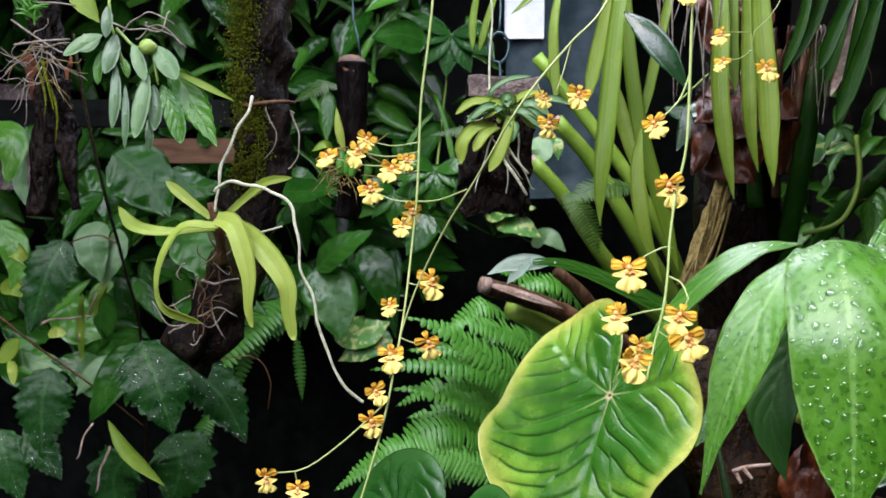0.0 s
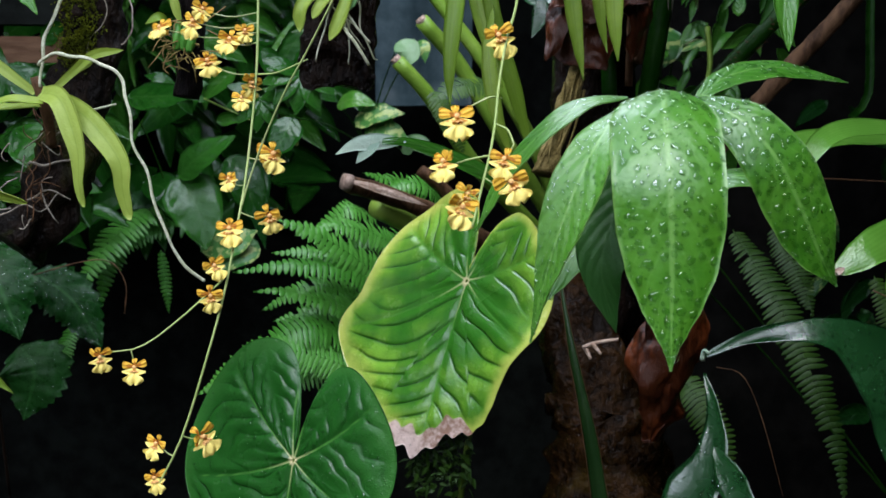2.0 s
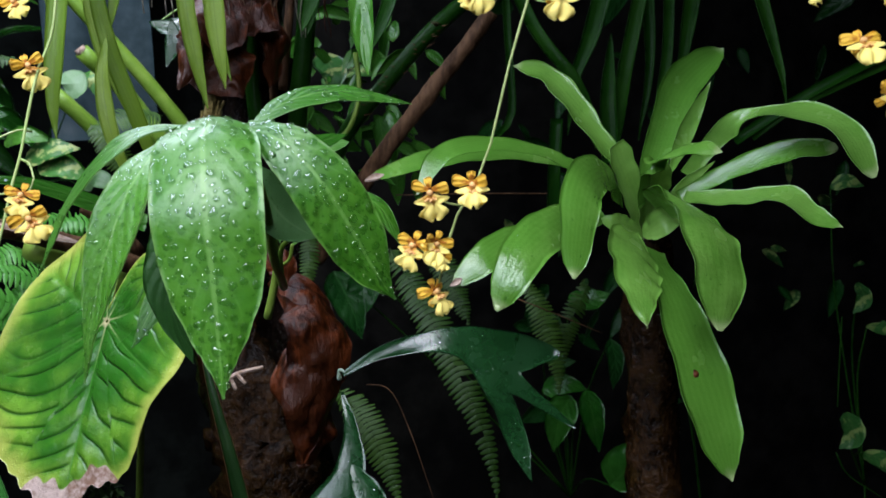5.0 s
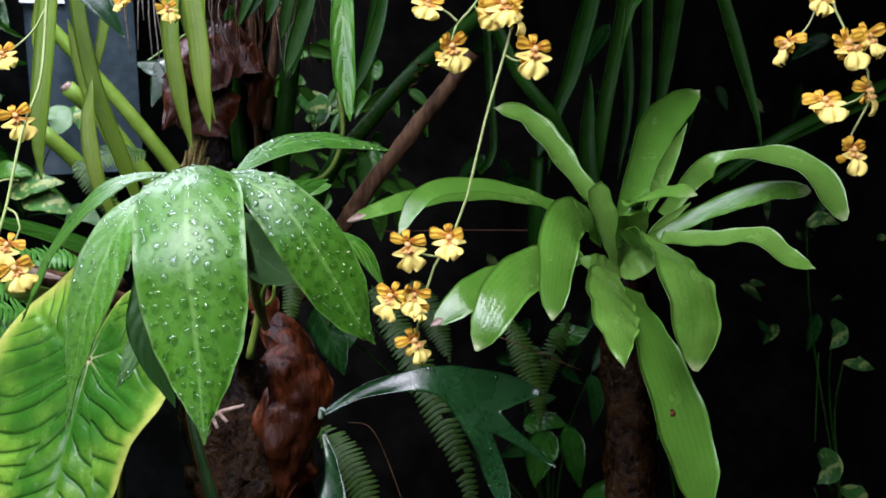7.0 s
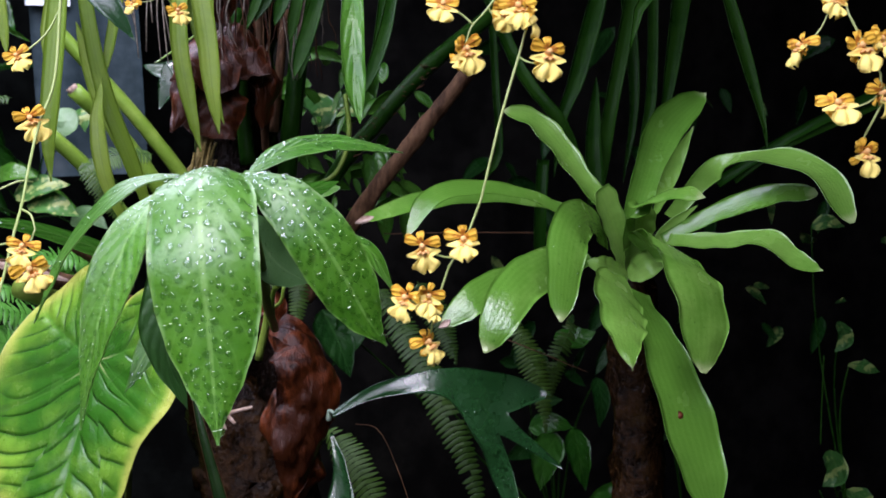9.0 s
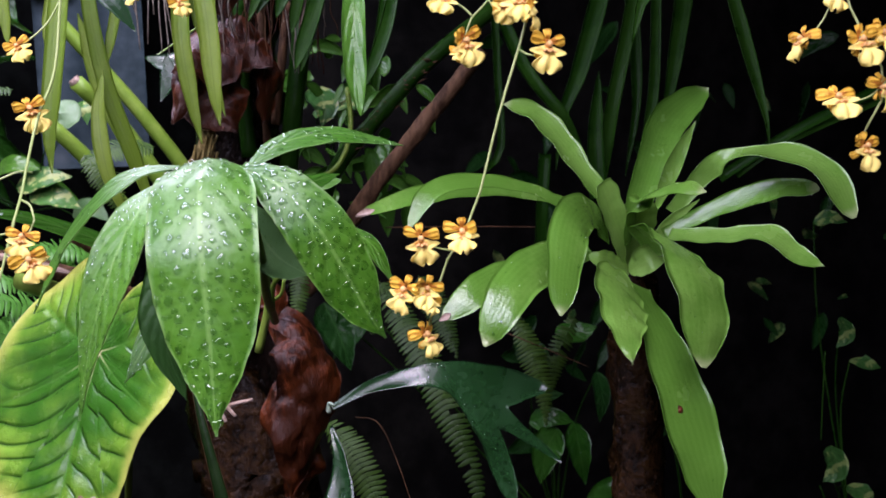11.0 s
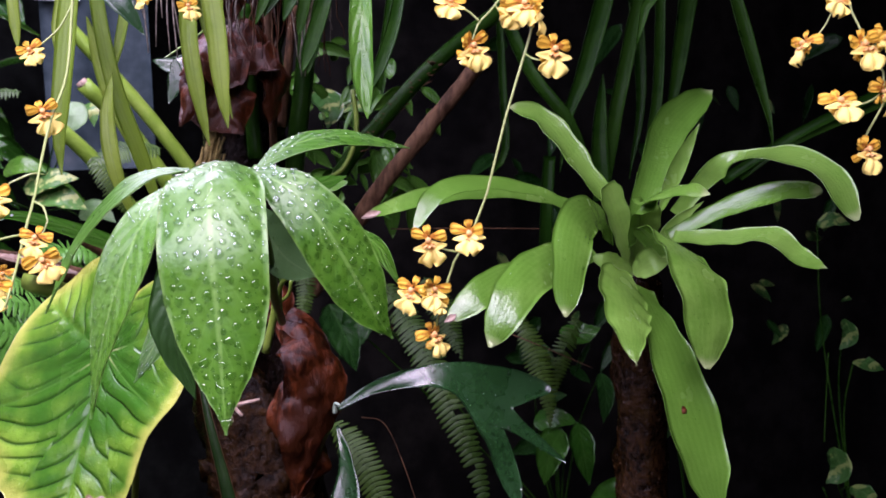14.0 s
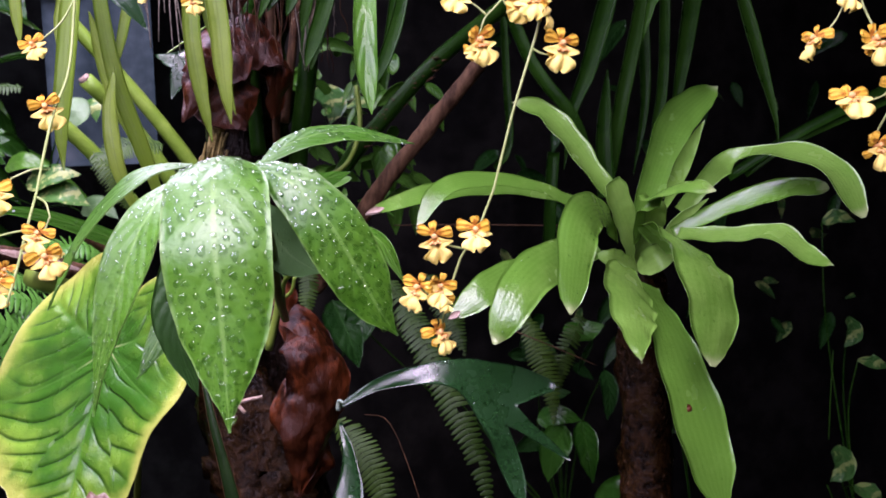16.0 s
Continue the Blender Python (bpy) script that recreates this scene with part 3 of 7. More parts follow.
def drops(g, n, r, parent, seed=1, spread=0.92, lo=0.02, hi=0.97, single=0):
    """Rain drops lying on a blade, of uneven size; the largest ones are pieces of their own, the fine rest is one mesh."""
    rnd = random.Random(seed)
    nrm = grid_normals(g)
    nu, nv = g.shape[:2]
    sizes = sorted((r * (0.22 + 0.98 * rnd.random() ** 2.4) for _ in range(n)), reverse=True)
    placed, vs, fs = [], [], []
    for size in sizes:
        u, v = lo + (hi - lo) * rnd.random(), 0.5 + (rnd.random() - 0.5) * spread
        fu, fv = u * (nu - 1), v * (nv - 1)
        i, j = min(int(fu), nu - 2), min(int(fv), nv - 2)
        a, b = fu - i, fv - j
        p = (g[i, j] * (1 - a) + g[i + 1, j] * a) * (1 - b) + (g[i, j + 1] * (1 - a) + g[i + 1, j + 1] * a) * b
        if any(np.dot(p - q, p - q) < (1.25 * (size + s)) ** 2 for q, s in placed):
            continue
        placed.append((p, size))
        z = nrm[i, j]
        x = unit(g[i + 1, j] - g[i, j])
        y = np.cross(z, x)
        turn, kind = rnd.random() * 6.28, rnd.randrange(9)
        ax, ay = x * math.cos(turn) + y * math.sin(turn), y * math.cos(turn) - x * math.sin(turn)
        if len(placed) <= single:
            m = Matrix(np.vstack([np.stack([ax * size, ay * size, z * size, p], 1), (0, 0, 0, 1)]).tolist())
            part("water_drop", DROP_MESHES[kind], "water", parent, at=m)
            continue
        dv, df = DROP_SHAPES[kind]
        base = len(vs)
        vs.extend(p + size * (ax * q[0] + ay * q[1] + z * q[2]) for q in dv)
        fs.extend(tuple(base + k for k in f) for f in df)
    if vs:
        tagged(part("dew", mesh_of("dew", vs, fs), "water", parent, "clear fine rain beads lying on the leaf"), kind="stuff")


def heart_grid(base, tip, face, left, right, cup=0.0, relief=0.02, nr=40, nt=145, period=0.115, scorch=False, rag=0.0, seed=0, nerves=(0, 78, 130, 172), bend=(0, 0, 0, 0, 0), quilt=0.0):
    """A heart-shaped leaf round its stalk's end: left and right give the rim's distance, in leaf lengths, by the angle from the tip's way."""
    base, tip = np.array(base, float), np.array(tip, float)
    length = np.linalg.norm(tip - base)
    ax = unit(tip - base)
    n = np.array(face, float)
    n = unit(n - (n @ ax) * ax)
    sx = np.cross(ax, n)
    th = np.linspace(-179.0, 179.0, nt)
    rim = np.where(th > 0, np.interp(th, *zip(*left)), np.interp(-th, *zip(*right)))
    for _ in range(12 if nt > 200 else 4):
        rim[1:-1] = rim[1:-1] * 0.5 + 0.25 * (rim[2:] + rim[:-2])
    if rag:
        rim = rim * (1 + rag * np.exp(-(th / 22) ** 2) * np.sin(th * 0.9 + seed))
    rho = np.linspace(0.0, 1, nr)
    rho = rho * 0.985 + 0.015
    rr, tt = np.meshgrid(rho, np.radians(th), indexing="ij")
    r = rr * rim[None, :]
    s, q = r * np.cos(tt), r * np.sin(tt)
    aq = np.abs(q)
    deg = np.abs(np.degrees(tt))
    # main nerves fan out from the stalk's end, side veins leave each of them at a slant
    arc = deg - 10 * rr * (deg > 20)
    near = np.stack([np.abs(arc - a) for a in nerves])
    dn = np.abs(np.sin(np.radians(near.min(0)))) * r
    stems = np.array(nerves)[[0] + list(range(2, len(nerves)))]
    pull = np.stack([np.abs(arc - a) * (0.62 if a == 0 else 1.0) for a in stems])
    own = stems[pull.argmin(0)]
    ranked = np.sort(pull, axis=0)
    calm = np.clip((ranked[1] - ranked[0]) / 20.0, 0, 1)
    off = np.radians(arc - own)
    away = np.abs(np.sin(off)) * r
    ph = (np.cos(off) * r - 0.8 * away + 0.5 * away ** 2) / period + np.where(q > 0, 0.4, 0) + 0.28 * np.sin(s * 7 + q * 5 + seed) + 0.1 * np.sin(s * 19 - q * 13)
    z = cup * aq + 0.03 * np.sin(np.degrees(tt) * 0.09 + seed) * rr ** 3 + relief * np.clip(dn / 0.07, 0, 1) ** 0.7 * np.clip((1 - rr) * 4, 0, 1)
    z = z + np.clip(bend[0] * s + bend[1] * q + bend[2] * s * s + bend[3] * s * q + bend[4] * q * q, -0.15, 0.15)
    # the blade swells between its side veins
    z = z + quilt * (np.abs(np.sin(np.pi * (ph + 0.5))) - 0.4) * np.clip(dn / 0.05, 0, 1) * calm * np.clip((1 - rr) * 6, 0, 1)
    g = base + length * (ax * s[..., None] + sx * q[..., None] + n * z[..., None])
    sc = np.clip((rr - 0.72) / 0.28, 0, 1) * np.exp(-((np.degrees(tt) + 3) / 21) ** 4) if scorch else np.zeros_like(s)
    return g, {"phase": ph + 20, "span": dn * length / 0.2, "rim": rr, "scorch": sc, "calm": calm}


def heart(g, at, thick=0.0009):
    v, f, a = shell(g, thick, at, closed=True)
    return mesh_of("heart", v, f, a)


def frond_data(points, width, pairs, face=(-0.2, -0.9, 0.3), kind="lance", droop=0.25, seed=0, thick=0.75):
    """A sword fern frond: a thin rib with pairs of blunt leaflets."""
    rnd = random.Random(seed)
    s = curve(points, pairs + 2)
    tan = unit(np.gradient(s, axis=0))
    f0 = np.array(face, float)
    nrm = unit(f0 - (tan @ f0)[:, None] * tan)
    side = np.cross(tan, nrm)
    gap = np.linalg.norm(s[1] - s[0])
    w = profile(kind, np.linspace(0.12, 0.99, pairs + 2)) * width * 0.5
    pieces = [tube_data(points, gap * 0.14, gap * 0.06, n=18, sides=5)]
    rows = ((0.0, 0.62), (0.12, 1.08), (0.45, 0.95), (0.75, 0.72), (0.92, 0.40), (1.0, 0.06))
    for i in range(1, pairs + 1):
        for sg in (-1, 1):
            ln = w[i] * rnd.uniform(0.9, 1.06)
            if rnd.random() < 0.02:
                continue
            way = unit(side[i] * sg + tan[i] * 0.22 + nrm[i] * rnd.uniform(-0.15, 0.15))
            lat = unit(np.cross(way, nrm[i]))
            vs, al, ac = [], [], []
            for a, b in rows:
                c = s[i] + way * ln * a - nrm[i] * droop * ln * a * a
                hw = gap * 0.5 * thick * b
                vs += [c + lat * hw, c + nrm[i] * gap * 0.10, c - lat * hw]
                al += [a] * 3
                ac += [1, 0, -1]
            fs = []
            for q in range(len(rows) - 1):
                for e in range(2):
                    o = q * 3 + e
                    fs.append((o, o + 1, o + 4, o + 3))
            pieces.append((np.array(vs), fs, {"along": np.array(al), "across": np.array(ac) * 0.6}))
    return pieces


# flower: shared meshes of its pieces, with z up the flower and -y toward the viewer
def flower_sheet(rows, bend, ripple, nv=9, seed=0):
    """rows: height z, half width, forward y."""
    nu = len(rows)
    u, v = np.linspace(0, 1, nu), np.linspace(-1, 1, nv)
    uu, vv = np.meshgrid(u, v, indexing="ij")
    z = np.array([r[0] for r in rows])[:, None] + 0 * vv
    x = np.array([r[1] for r in rows])[:, None] * vv
    y = -np.array([r[2] for r in rows])[:, None] + bend * np.abs(x) ** 1.5 * 8 + ripple * np.sin(vv * 7 + uu * 4 + seed) * uu
    return np.stack([x, y, z], -1), {"along": uu, "across": vv}


def lip_mesh(seed):
    """The lip: two small side lobes at the top, a narrow neck, a broad ruffled front lobe."""
    g, at = flower_sheet(((0.0014, 0.0014, 0.001), (0.0004, 0.0040, 0.0022), (-0.0005, 0.0076, 0.0024), (-0.0016, 0.0084, 0.0022), (-0.0026, 0.0064, 0.0026), (-0.0034, 0.0032, 0.0034), (-0.0044, 0.0040, 0.0040), (-0.0058, 0.0059, 0.0046), (-0.0078, 0.0069, 0.0049), (-0.0098, 0.0066, 0.0045), (-0.0113, 0.0052, 0.0040), (-0.0120, 0.0034, 0.0036)), 0.05, 0.0014, 19, seed)
    low = np.clip(at["along"] * 2 - 1, 0, 1)
    g[..., 2] += 0.0022 * np.exp(-(at["across"] / 0.2) ** 2) * low ** 3 + 0.0028 * at["across"] ** 4 * low ** 2
    v, f, a = shell(g, 0.0003, at)
    return mesh_of("lip", v, f, a)


def petal_mesh(length, half, seed, curl=0.12):
    rows = [(length * k, half * w, 0.0012 * math.sin(k * 3.1) + curl * length * k * k) for k, w in ((0, 0.30), (0.2, 0.48), (0.42, 0.78), (0.66, 1.0), (0.86, 1.0), (0.96, 0.78), (1.0, 0.35))]
    g, at = flower_sheet(rows, 0.5, 0.0012, 9, seed)
    v, f, a = shell(g, 0.0003, at)
    return mesh_of("petal", v, f, a)


def knob_mesh():
    pieces = [tube_data([(0, 0.0025, 0.0005), (0, -0.001, 0.0008), (0, -0.0035, 0.0018)], 0.0011, 0.0016, n=6, sides=8)]
    for x, z, r in ((0.0016, -0.0018, 0.0010), (-0.0016, -0.0018, 0.0010), (0, -0.0026, 0.0012), (0.0028, -0.0024, 0.0008), (-0.0028, -0.0024, 0.0008)):
        pieces.append(tube_data([(x * 0.6, -0.001, z), (x, -0.0038, z), (x * 1.05, -0.0052, z - 0.0003)], r, r * 0.6, n=5, sides=6))
    return joined(pieces)


KNOB = knob_mesh()
LIPS = [lip_mesh(0), lip_mesh(2), lip_mesh(3.6)]
PETALS = [petal_mesh(0.0098, 0.0033, 0), petal_mesh(0.0090, 0.0035, 3, 0.5), petal_mesh(0.0094, 0.0032, 5, -0.25)]
SEPALS = [petal_mesh(0.0056, 0.0024, 1), petal_mesh(0.0052, 0.0025, 4, 0.5), petal_mesh(0.0058, 0.0023, 6, -0.2)]
for k, mat in ([(KNOB, "column")] + [(m, "lip") for m in LIPS] + [(m, "petal") for m in PETALS + SEPALS]):
    k.materials.append(G[mat])
FLOWER_RND = random.Random(7)


def flower(parent, p, yaw=0, pitch=0, roll=0, size=1.0):
    r = FLOWER_RND
    yaw, pitch, roll, size = yaw + r.uniform(-26, 26), pitch + r.uniform(-18, 12), roll + r.uniform(-16, 16), size * r.uniform(0.88, 1.04)
    m = Matrix.Translation(p) @ Euler((radians(pitch), radians(roll), radians(yaw))).to_matrix().to_4x4() @ Matrix.Scale(size, 4)
    fl = part("flower", KNOB, "column", parent, at=m)
    part("lip", r.choice(LIPS), "lip", fl, "broad yellow notched lip", at=m @ pose(0, 0, -0.001, r.uniform(-22, 12), 0, r.uniform(-12, 12)) @ Matrix.Diagonal((r.uniform(1.12, 1.34), 1.0, r.uniform(0.98, 1.12), 1.0)))
    for sg in (-1, 1):
        part("petal", r.choice(PETALS), "petal", fl, at=m @ pose(0.0006 * sg, -0.0002, 0.0026, r.uniform(-16, 22), sg * r.uniform(72, 94), r.uniform(-20, 20)))
    part("sepal", r.choice(SEPALS), "petal", fl, at=m @ pose(0, 0.0006, 0.0032, r.uniform(-30, 12), r.uniform(-12, 12)))
    for sg in (-1, 1):
        part("sepal", r.choice(SEPALS), "petal", fl, at=m @ pose(0.0008 * sg, 0.0016, -0.002, r.uniform(-22, 14), sg * r.uniform(112, 140), r.uniform(-20, 20)))
    return fl


def spray(base, stalk, radius, branches, flowers, label, group="yellow orchid flower sprays"):
    """A hanging spray: a jointed stalk, thin side branches, flowers: (place, yaw, pitch, roll, size)."""
    ob = thing("orchid_flower_spray", base, label, "flower spray", group)
    radius *= 0.75
    part("stalk", tube(stalk, radius, radius * 0.65, n=48, sides=7), "flower_stalk", ob)
    for b in branches:
        part("branch", tube(b, radius * 0.62, radius * 0.45, n=12, sides=6), "flower_stalk", ob)
    line = curve(stalk, 90)
    lines = np.vstack([line] + [curve(b, 30) for b in branches])
    for p, *turn in flowers:
        q = np.array(p) + np.array((0.0, 0.003, 0.0))
        near = lines[np.argmin(np.linalg.norm(lines - q, axis=1))]
        gap = np.linalg.norm(near - q)
        if gap > 0.003:
            midp = (near + q) / 2 + np.array((0, 0.002, -0.002 - gap * 0.05))
            part("flower_stem", tube([near, midp, q], radius * 0.45, radius * 0.4, n=8, sides=5), "flower_stalk", ob)
        flower(ob, p, *turn)
    return ob


def clump(kind_name, box, count, length, ratio, material, label, seed, face=(-0.2, -0.9, 0.35), jitter=0.7, shape="ovate"):
    """Uncounted small leaves of one kind within a box."""
    rnd = random.Random(seed)
    pieces = []
    for _ in range(count):
        p = np.array([rnd.uniform(a, b) for a, b in box])
        ln = length * rnd.uniform(0.6, 1.25)
        way = unit(np.array([rnd.uniform(-1, 1), rnd.uniform(-0.5, 0.2), rnd.uniform(-1.1, 0.25)]))
        f0 = np.array(face) + np.array([rnd.uniform(-jitter, jitter) for _ in range(3)])
        sag = np.array((0, 0, -ln * rnd.uniform(0.05, 0.3)))
        pts = [p, p + way * ln * 0.5, p + way * ln + sag]
        g, at = blade_grid([tuple(q) for q in pts], ln * ratio * rnd.uniform(0.8, 1.2), shape, face=tuple(f0), nu=9, nv=5, cup=rnd.uniform(-0.2, 0.4))
        v, f, a = shell(g, 0.0006, at)
        pieces.append((v, f, a))
    return solo(kind_name, joined(pieces), material, label, "foliage", kind="stuff")


# ---- the setting ----
def box_mesh(x0, x1, y0, y1, z0, z1, cut=1, rough=0.0):
    bm = bmesh.new()
    bmesh.ops.create_cube(bm, size=1.0)
    for v in bm.verts:
        v.co = Vector((x0 + (v.co.x + 0.5) * (x1 - x0), y0 + (v.co.y + 0.5) * (y1 - y0), z0 + (v.co.z + 0.5) * (z1 - z0)))
    if cut > 1:
        bmesh.ops.subdivide_edges(bm, edges=bm.edges, cuts=cut, use_grid_fill=True)
    if rough:
        for v in bm.verts:
            v.co += (Vector(noise.noise_vector(v.co * 7)) + Vector(noise.noise_vector(v.co * 70)) * 0.55) * rough
    me = bpy.data.meshes.new("box")
    bm.to_mesh(me)
    bm.free()
    return me


solo("ground", box_mesh(-3.0, 4.0, -2.5, 3.2, -0.15, 0.0, 20, 0.02), "soil", "dark damp soil and leaf litter", "ground", kind="structure")
solo("wall_north", box_mesh(-3.0, 4.0, 2.6, 2.8, 0.0, 3.0), "wall", "near-black wall added behind the planting, standing in for deep shade", "wall", kind="structure")
# unseen side and walkway walls, added to close the place and keep light out
solo("wall_west", box_mesh(-3.2, -3.0, -2.5, 2.8, 0.0, 3.0), "wall", "unseen dark wall added to close the side", "wall", kind="structure")
solo("wall_east", box_mesh(4.0, 4.2, -2.5, 2.8, 0.0, 3.0), "wall", "unseen dark wall added to close the side", "wall", kind="structure")
solo("wall_south", box_mesh(-3.0, 4.0, -2.7, -2.5, 0.0, 3.0), "wall", "unseen plain wall added behind the walkway", "wall", kind="structure")
# unseen roof pieces, added to block sky light and leave a gap over the front
solo("roof_south", box_mesh(-3.2, 4.2, -2.7, -1.4, 2.1, 2.2), "wall", "unseen plain roof added to block light over the walkway", "roof", kind="structure")
solo("roof_west", box_mesh(-3.2, -2.6, -1.4, 0.85, 2.1, 2.2), "wall", "unseen dark roof piece added to limit the sky light", "roof", kind="structure")
solo("roof_east", box_mesh(0.45, 4.2, -1.4, 0.85, 2.1, 2.2), "wall", "unseen dark roof piece added to limit the sky light", "roof", kind="structure")
solo("roof_middle", box_mesh(0.05, 0.45, 0.50, 0.85, 2.1, 2.2), "wall", "unseen dark roof piece added to limit the sky light", "roof", kind="structure")
solo("roof_corner", box_mesh(-3.2, -0.3, 0.85, 1.9, 2.1, 2.2), "wall", "unseen dark roof piece added to limit the sky light", "roof", kind="structure")
solo("roof_bay", box_mesh(0.36, 4.2, 0.85, 1.9, 2.1, 2.2), "wall", "unseen dark roof piece added to limit the sky light", "roof", kind="structure")
solo("roof", box_mesh(-3.2, 4.2, 1.9, 2.8, 2.1, 2.2), "wall", "unseen dark roof added to shade the back of the bed", "roof", kind="structure")


def slab(corner, across, down, thick, material, name, label, category, wav=0.004):
    """A hanging sheet given by its upper corner and two edges."""
    c, a, d = (np.array(v, float) for v in (corner, across, down))
    u, v = np.linspace(0, 1, 14), np.linspace(0, 1, 14)
    uu, vv = np.meshgrid(u, v, indexing="ij")
    n = unit(np.cross(a, d))
    g = c + a * uu[..., None] + d * vv[..., None] + n * (wav * np.sin(uu * 9 + vv * 3))[..., None]
    vs, f, at = shell(g, thick, {"along": uu, "across": vv})
    return solo(name, mesh_of(name, vs, f, at), material, label, category)


slab((0.145, 2.16, 2.09), (0.22, 0.02, 0.0), (0.0, 0.0, -0.80), 0.004, "panel", "hanging_sheet", "blue-grey plastic sheet hung behind the plants", "sheet", 0.012)
slab((0.138, 2.142, 1.783), (0.088, 0.0, 0.0), (0, 0, -0.134), 0.003, "white", "white_plate", "small white plate fixed before the blue-grey sheet", "plate", 0.0005)


# ---- hanging logs, posts and slabs ----
def rough_log(name, points, r0, r1, material, label, category, rough=0.28, n=46, sides=22, mid=0.0, group="", seed=0):
    ob = thing(name, points[0], label, category, group)
    part("trunk", tube(points, r0, r1, n=n, sides=sides, rough=rough, mid=mid, seed=seed), material, ob)
    return ob


log = rough_log("hanging_log", [(-0.202, 1.100, 2.112), (-0.194, 1.035, 1.679), (-0.187, 1.001, 1.498), (-0.191, 0.978, 1.380), (-0.211, 0.959, 1.294), (-0.239, 0.936, 1.216), (-0.257, 0.923, 1.190)], 0.034, 0.026, "moss_bark", "dark rotting log with yellow-green moss, orchids tied to it", "log", 0.55, 110, 34)
# moss tufts on the log's lit side
rnd = random.Random(3)
tufts = []
spine = curve([(-0.202, 0.972, 1.563), (-0.205, 0.964, 1.483), (-0.193, 0.951, 1.409), (-0.201, 0.946, 1.364)], 60)
for i in range(5200):
    p = spine[rnd.randrange(60)] + np.array([rnd.gauss(0, 0.008), rnd.gauss(0.005, 0.003), rnd.gauss(0, 0.006)])
    q = p + np.array([rnd.uniform(-0.002, 0.002), rnd.uniform(-0.004, -0.001), rnd.uniform(-0.002, 0.003)])
    tufts.append(tube_data([tuple(p), tuple((p + q) / 2 + np.array([0.001, 0, 0])), tuple(q)], 0.0008, 0.0003, n=3, sides=3))
tagged(part("moss", joined(tufts), "moss", log, "bright yellow-green moss cushion"), kind="stuff")
part("tie", tube([(-0.200, 0.955, 1.444), (-0.184, 0.955, 1.447), (-0.163, 0.962, 1.449), (-0.154, 0.985, 1.449)], 0.0022, 0.002, n=16, sides=6), "stick", log, "brown twine tied round the log")
for pts, r in (([(-0.179, 0.960, 1.443), (-0.170, 0.957, 1.415), (-0.185, 0.954, 1.387), (-0.190, 0.951, 1.364)], 0.0011), ([(-0.154, 0.979, 1.438), (-0.146, 0.971, 1.409), (-0.158, 0.963, 1.381)], 0.0016), ([(-0.224, 0.928, 1.286), (-0.209, 0.925, 1.303), (-0.218, 0.927, 1.326)], 0.0012), ([(-0.240, 0.921, 1.270), (-0.216, 0.917, 1.272), (-0.204, 0.922, 1.274)], 0.0022), ([(-0.242, 0.913, 1.237), (-0.221, 0.909, 1.247), (-0.203, 0.913, 1.237)], 0.0016), ([(-0.271, 0.916, 1.220), (-0.246, 0.908, 1.233), (-0.225, 0.912, 1.226), (-0.214, 0.914, 1.243)], 0.0015), ([(-0.226, 0.909, 1.249), (-0.213, 0.906, 1.216)], 0.0016)):
    part("root", tube(pts, r * 0.7, r * 0.45, n=28, sides=6, wiggle=0.006, rough=0.3), "grey_root", log)

for i in range(34):
    k = rnd.random()
    a = np.array((-0.216, 0.921, 1.315)) * (1 - k) + np.array((-0.242, 0.901, 1.223)) * k + np.array([rnd.gauss(0, 0.012), rnd.gauss(0, 0.004), rnd.gauss(0, 0.008)])
    b = a + np.array([rnd.gauss(0, 0.016), rnd.gauss(0, 0.004), rnd.gauss(-0.006, 0.016)])
    part("root", tube([tuple(a), tuple((a + b) / 2 + np.array([rnd.gauss(0, 0.005), -0.005, rnd.gauss(0, 0.005)])), tuple(b)], 0.0008, 0.0004, n=14, sides=5, wiggle=0.004), rnd.choice(("grey_root", "stick", "stick")), log)
slab_log = rough_log("burnt_cork_slab", [(-0.414, 1.079, 2.098), (-0.412, 1.008, 1.615), (-0.408, 0.987, 1.508), (-0.402, 0.974, 1.438), (-0.408, 0.963, 1.381), (-0.409, 0.953, 1.332)], 0.030, 0.012, "bark", "charred bark slab hanging, with a wiry air plant on it", "bark slab", 0.55, 90, 30, seed=4)
part("spur", tube([(-0.395, 0.972, 1.467), (-0.383, 0.961, 1.404), (-0.371, 0.949, 1.340)], 0.016, 0.004, n=40, sides=16, rough=0.6, seed=9), "bark", slab_log)

airplant = thing("air_plant", (-0.405, 0.945, 1.498), "wiry grey-green air plant with dry roots on a bark slab", "air plant")
for i in range(34):
    a, ln = rnd.uniform(0, 6.28), rnd.uniform(0.018, 0.05)
    b = np.array((-0.404, 0.945, 1.490)) + np.array([rnd.gauss(0, 0.010), 0, rnd.gauss(0, 0.014)])
    e = b + np.array([math.cos(a) * ln, -abs(rnd.gauss(0, 0.008)), math.sin(a) * ln * 0.8 - 0.008])
    m = (b + e) / 2 + np.array([rnd.gauss(0, 0.004), -0.004, rnd.gauss(0, 0.004)])
    part("root", tube([tuple(b), tuple(m), tuple(e)], 0.0006, 0.0003, n=10, sides=5, wiggle=0.006), rnd.choice(("grey_root", "grey_root", "fibre")), airplant)
for i in range(26):
    a = rnd.uniform(0.2, 2.9)
    b = np.array((-0.410, 0.950, 1.537)) + np.array([rnd.gauss(0, 0.006), 0, rnd.gauss(0, 0.006)])
    e = b + np.array([math.cos(a) * 0.022, -0.006, math.sin(a) * 0.016])
    me, _ = blade([tuple(b), tuple((b + e) / 2 + np.array([0, -0.004, 0.003])), tuple(e)], 0.004, "taper", nu=7, nv=3)
    part("leaf", me, "fern", airplant)
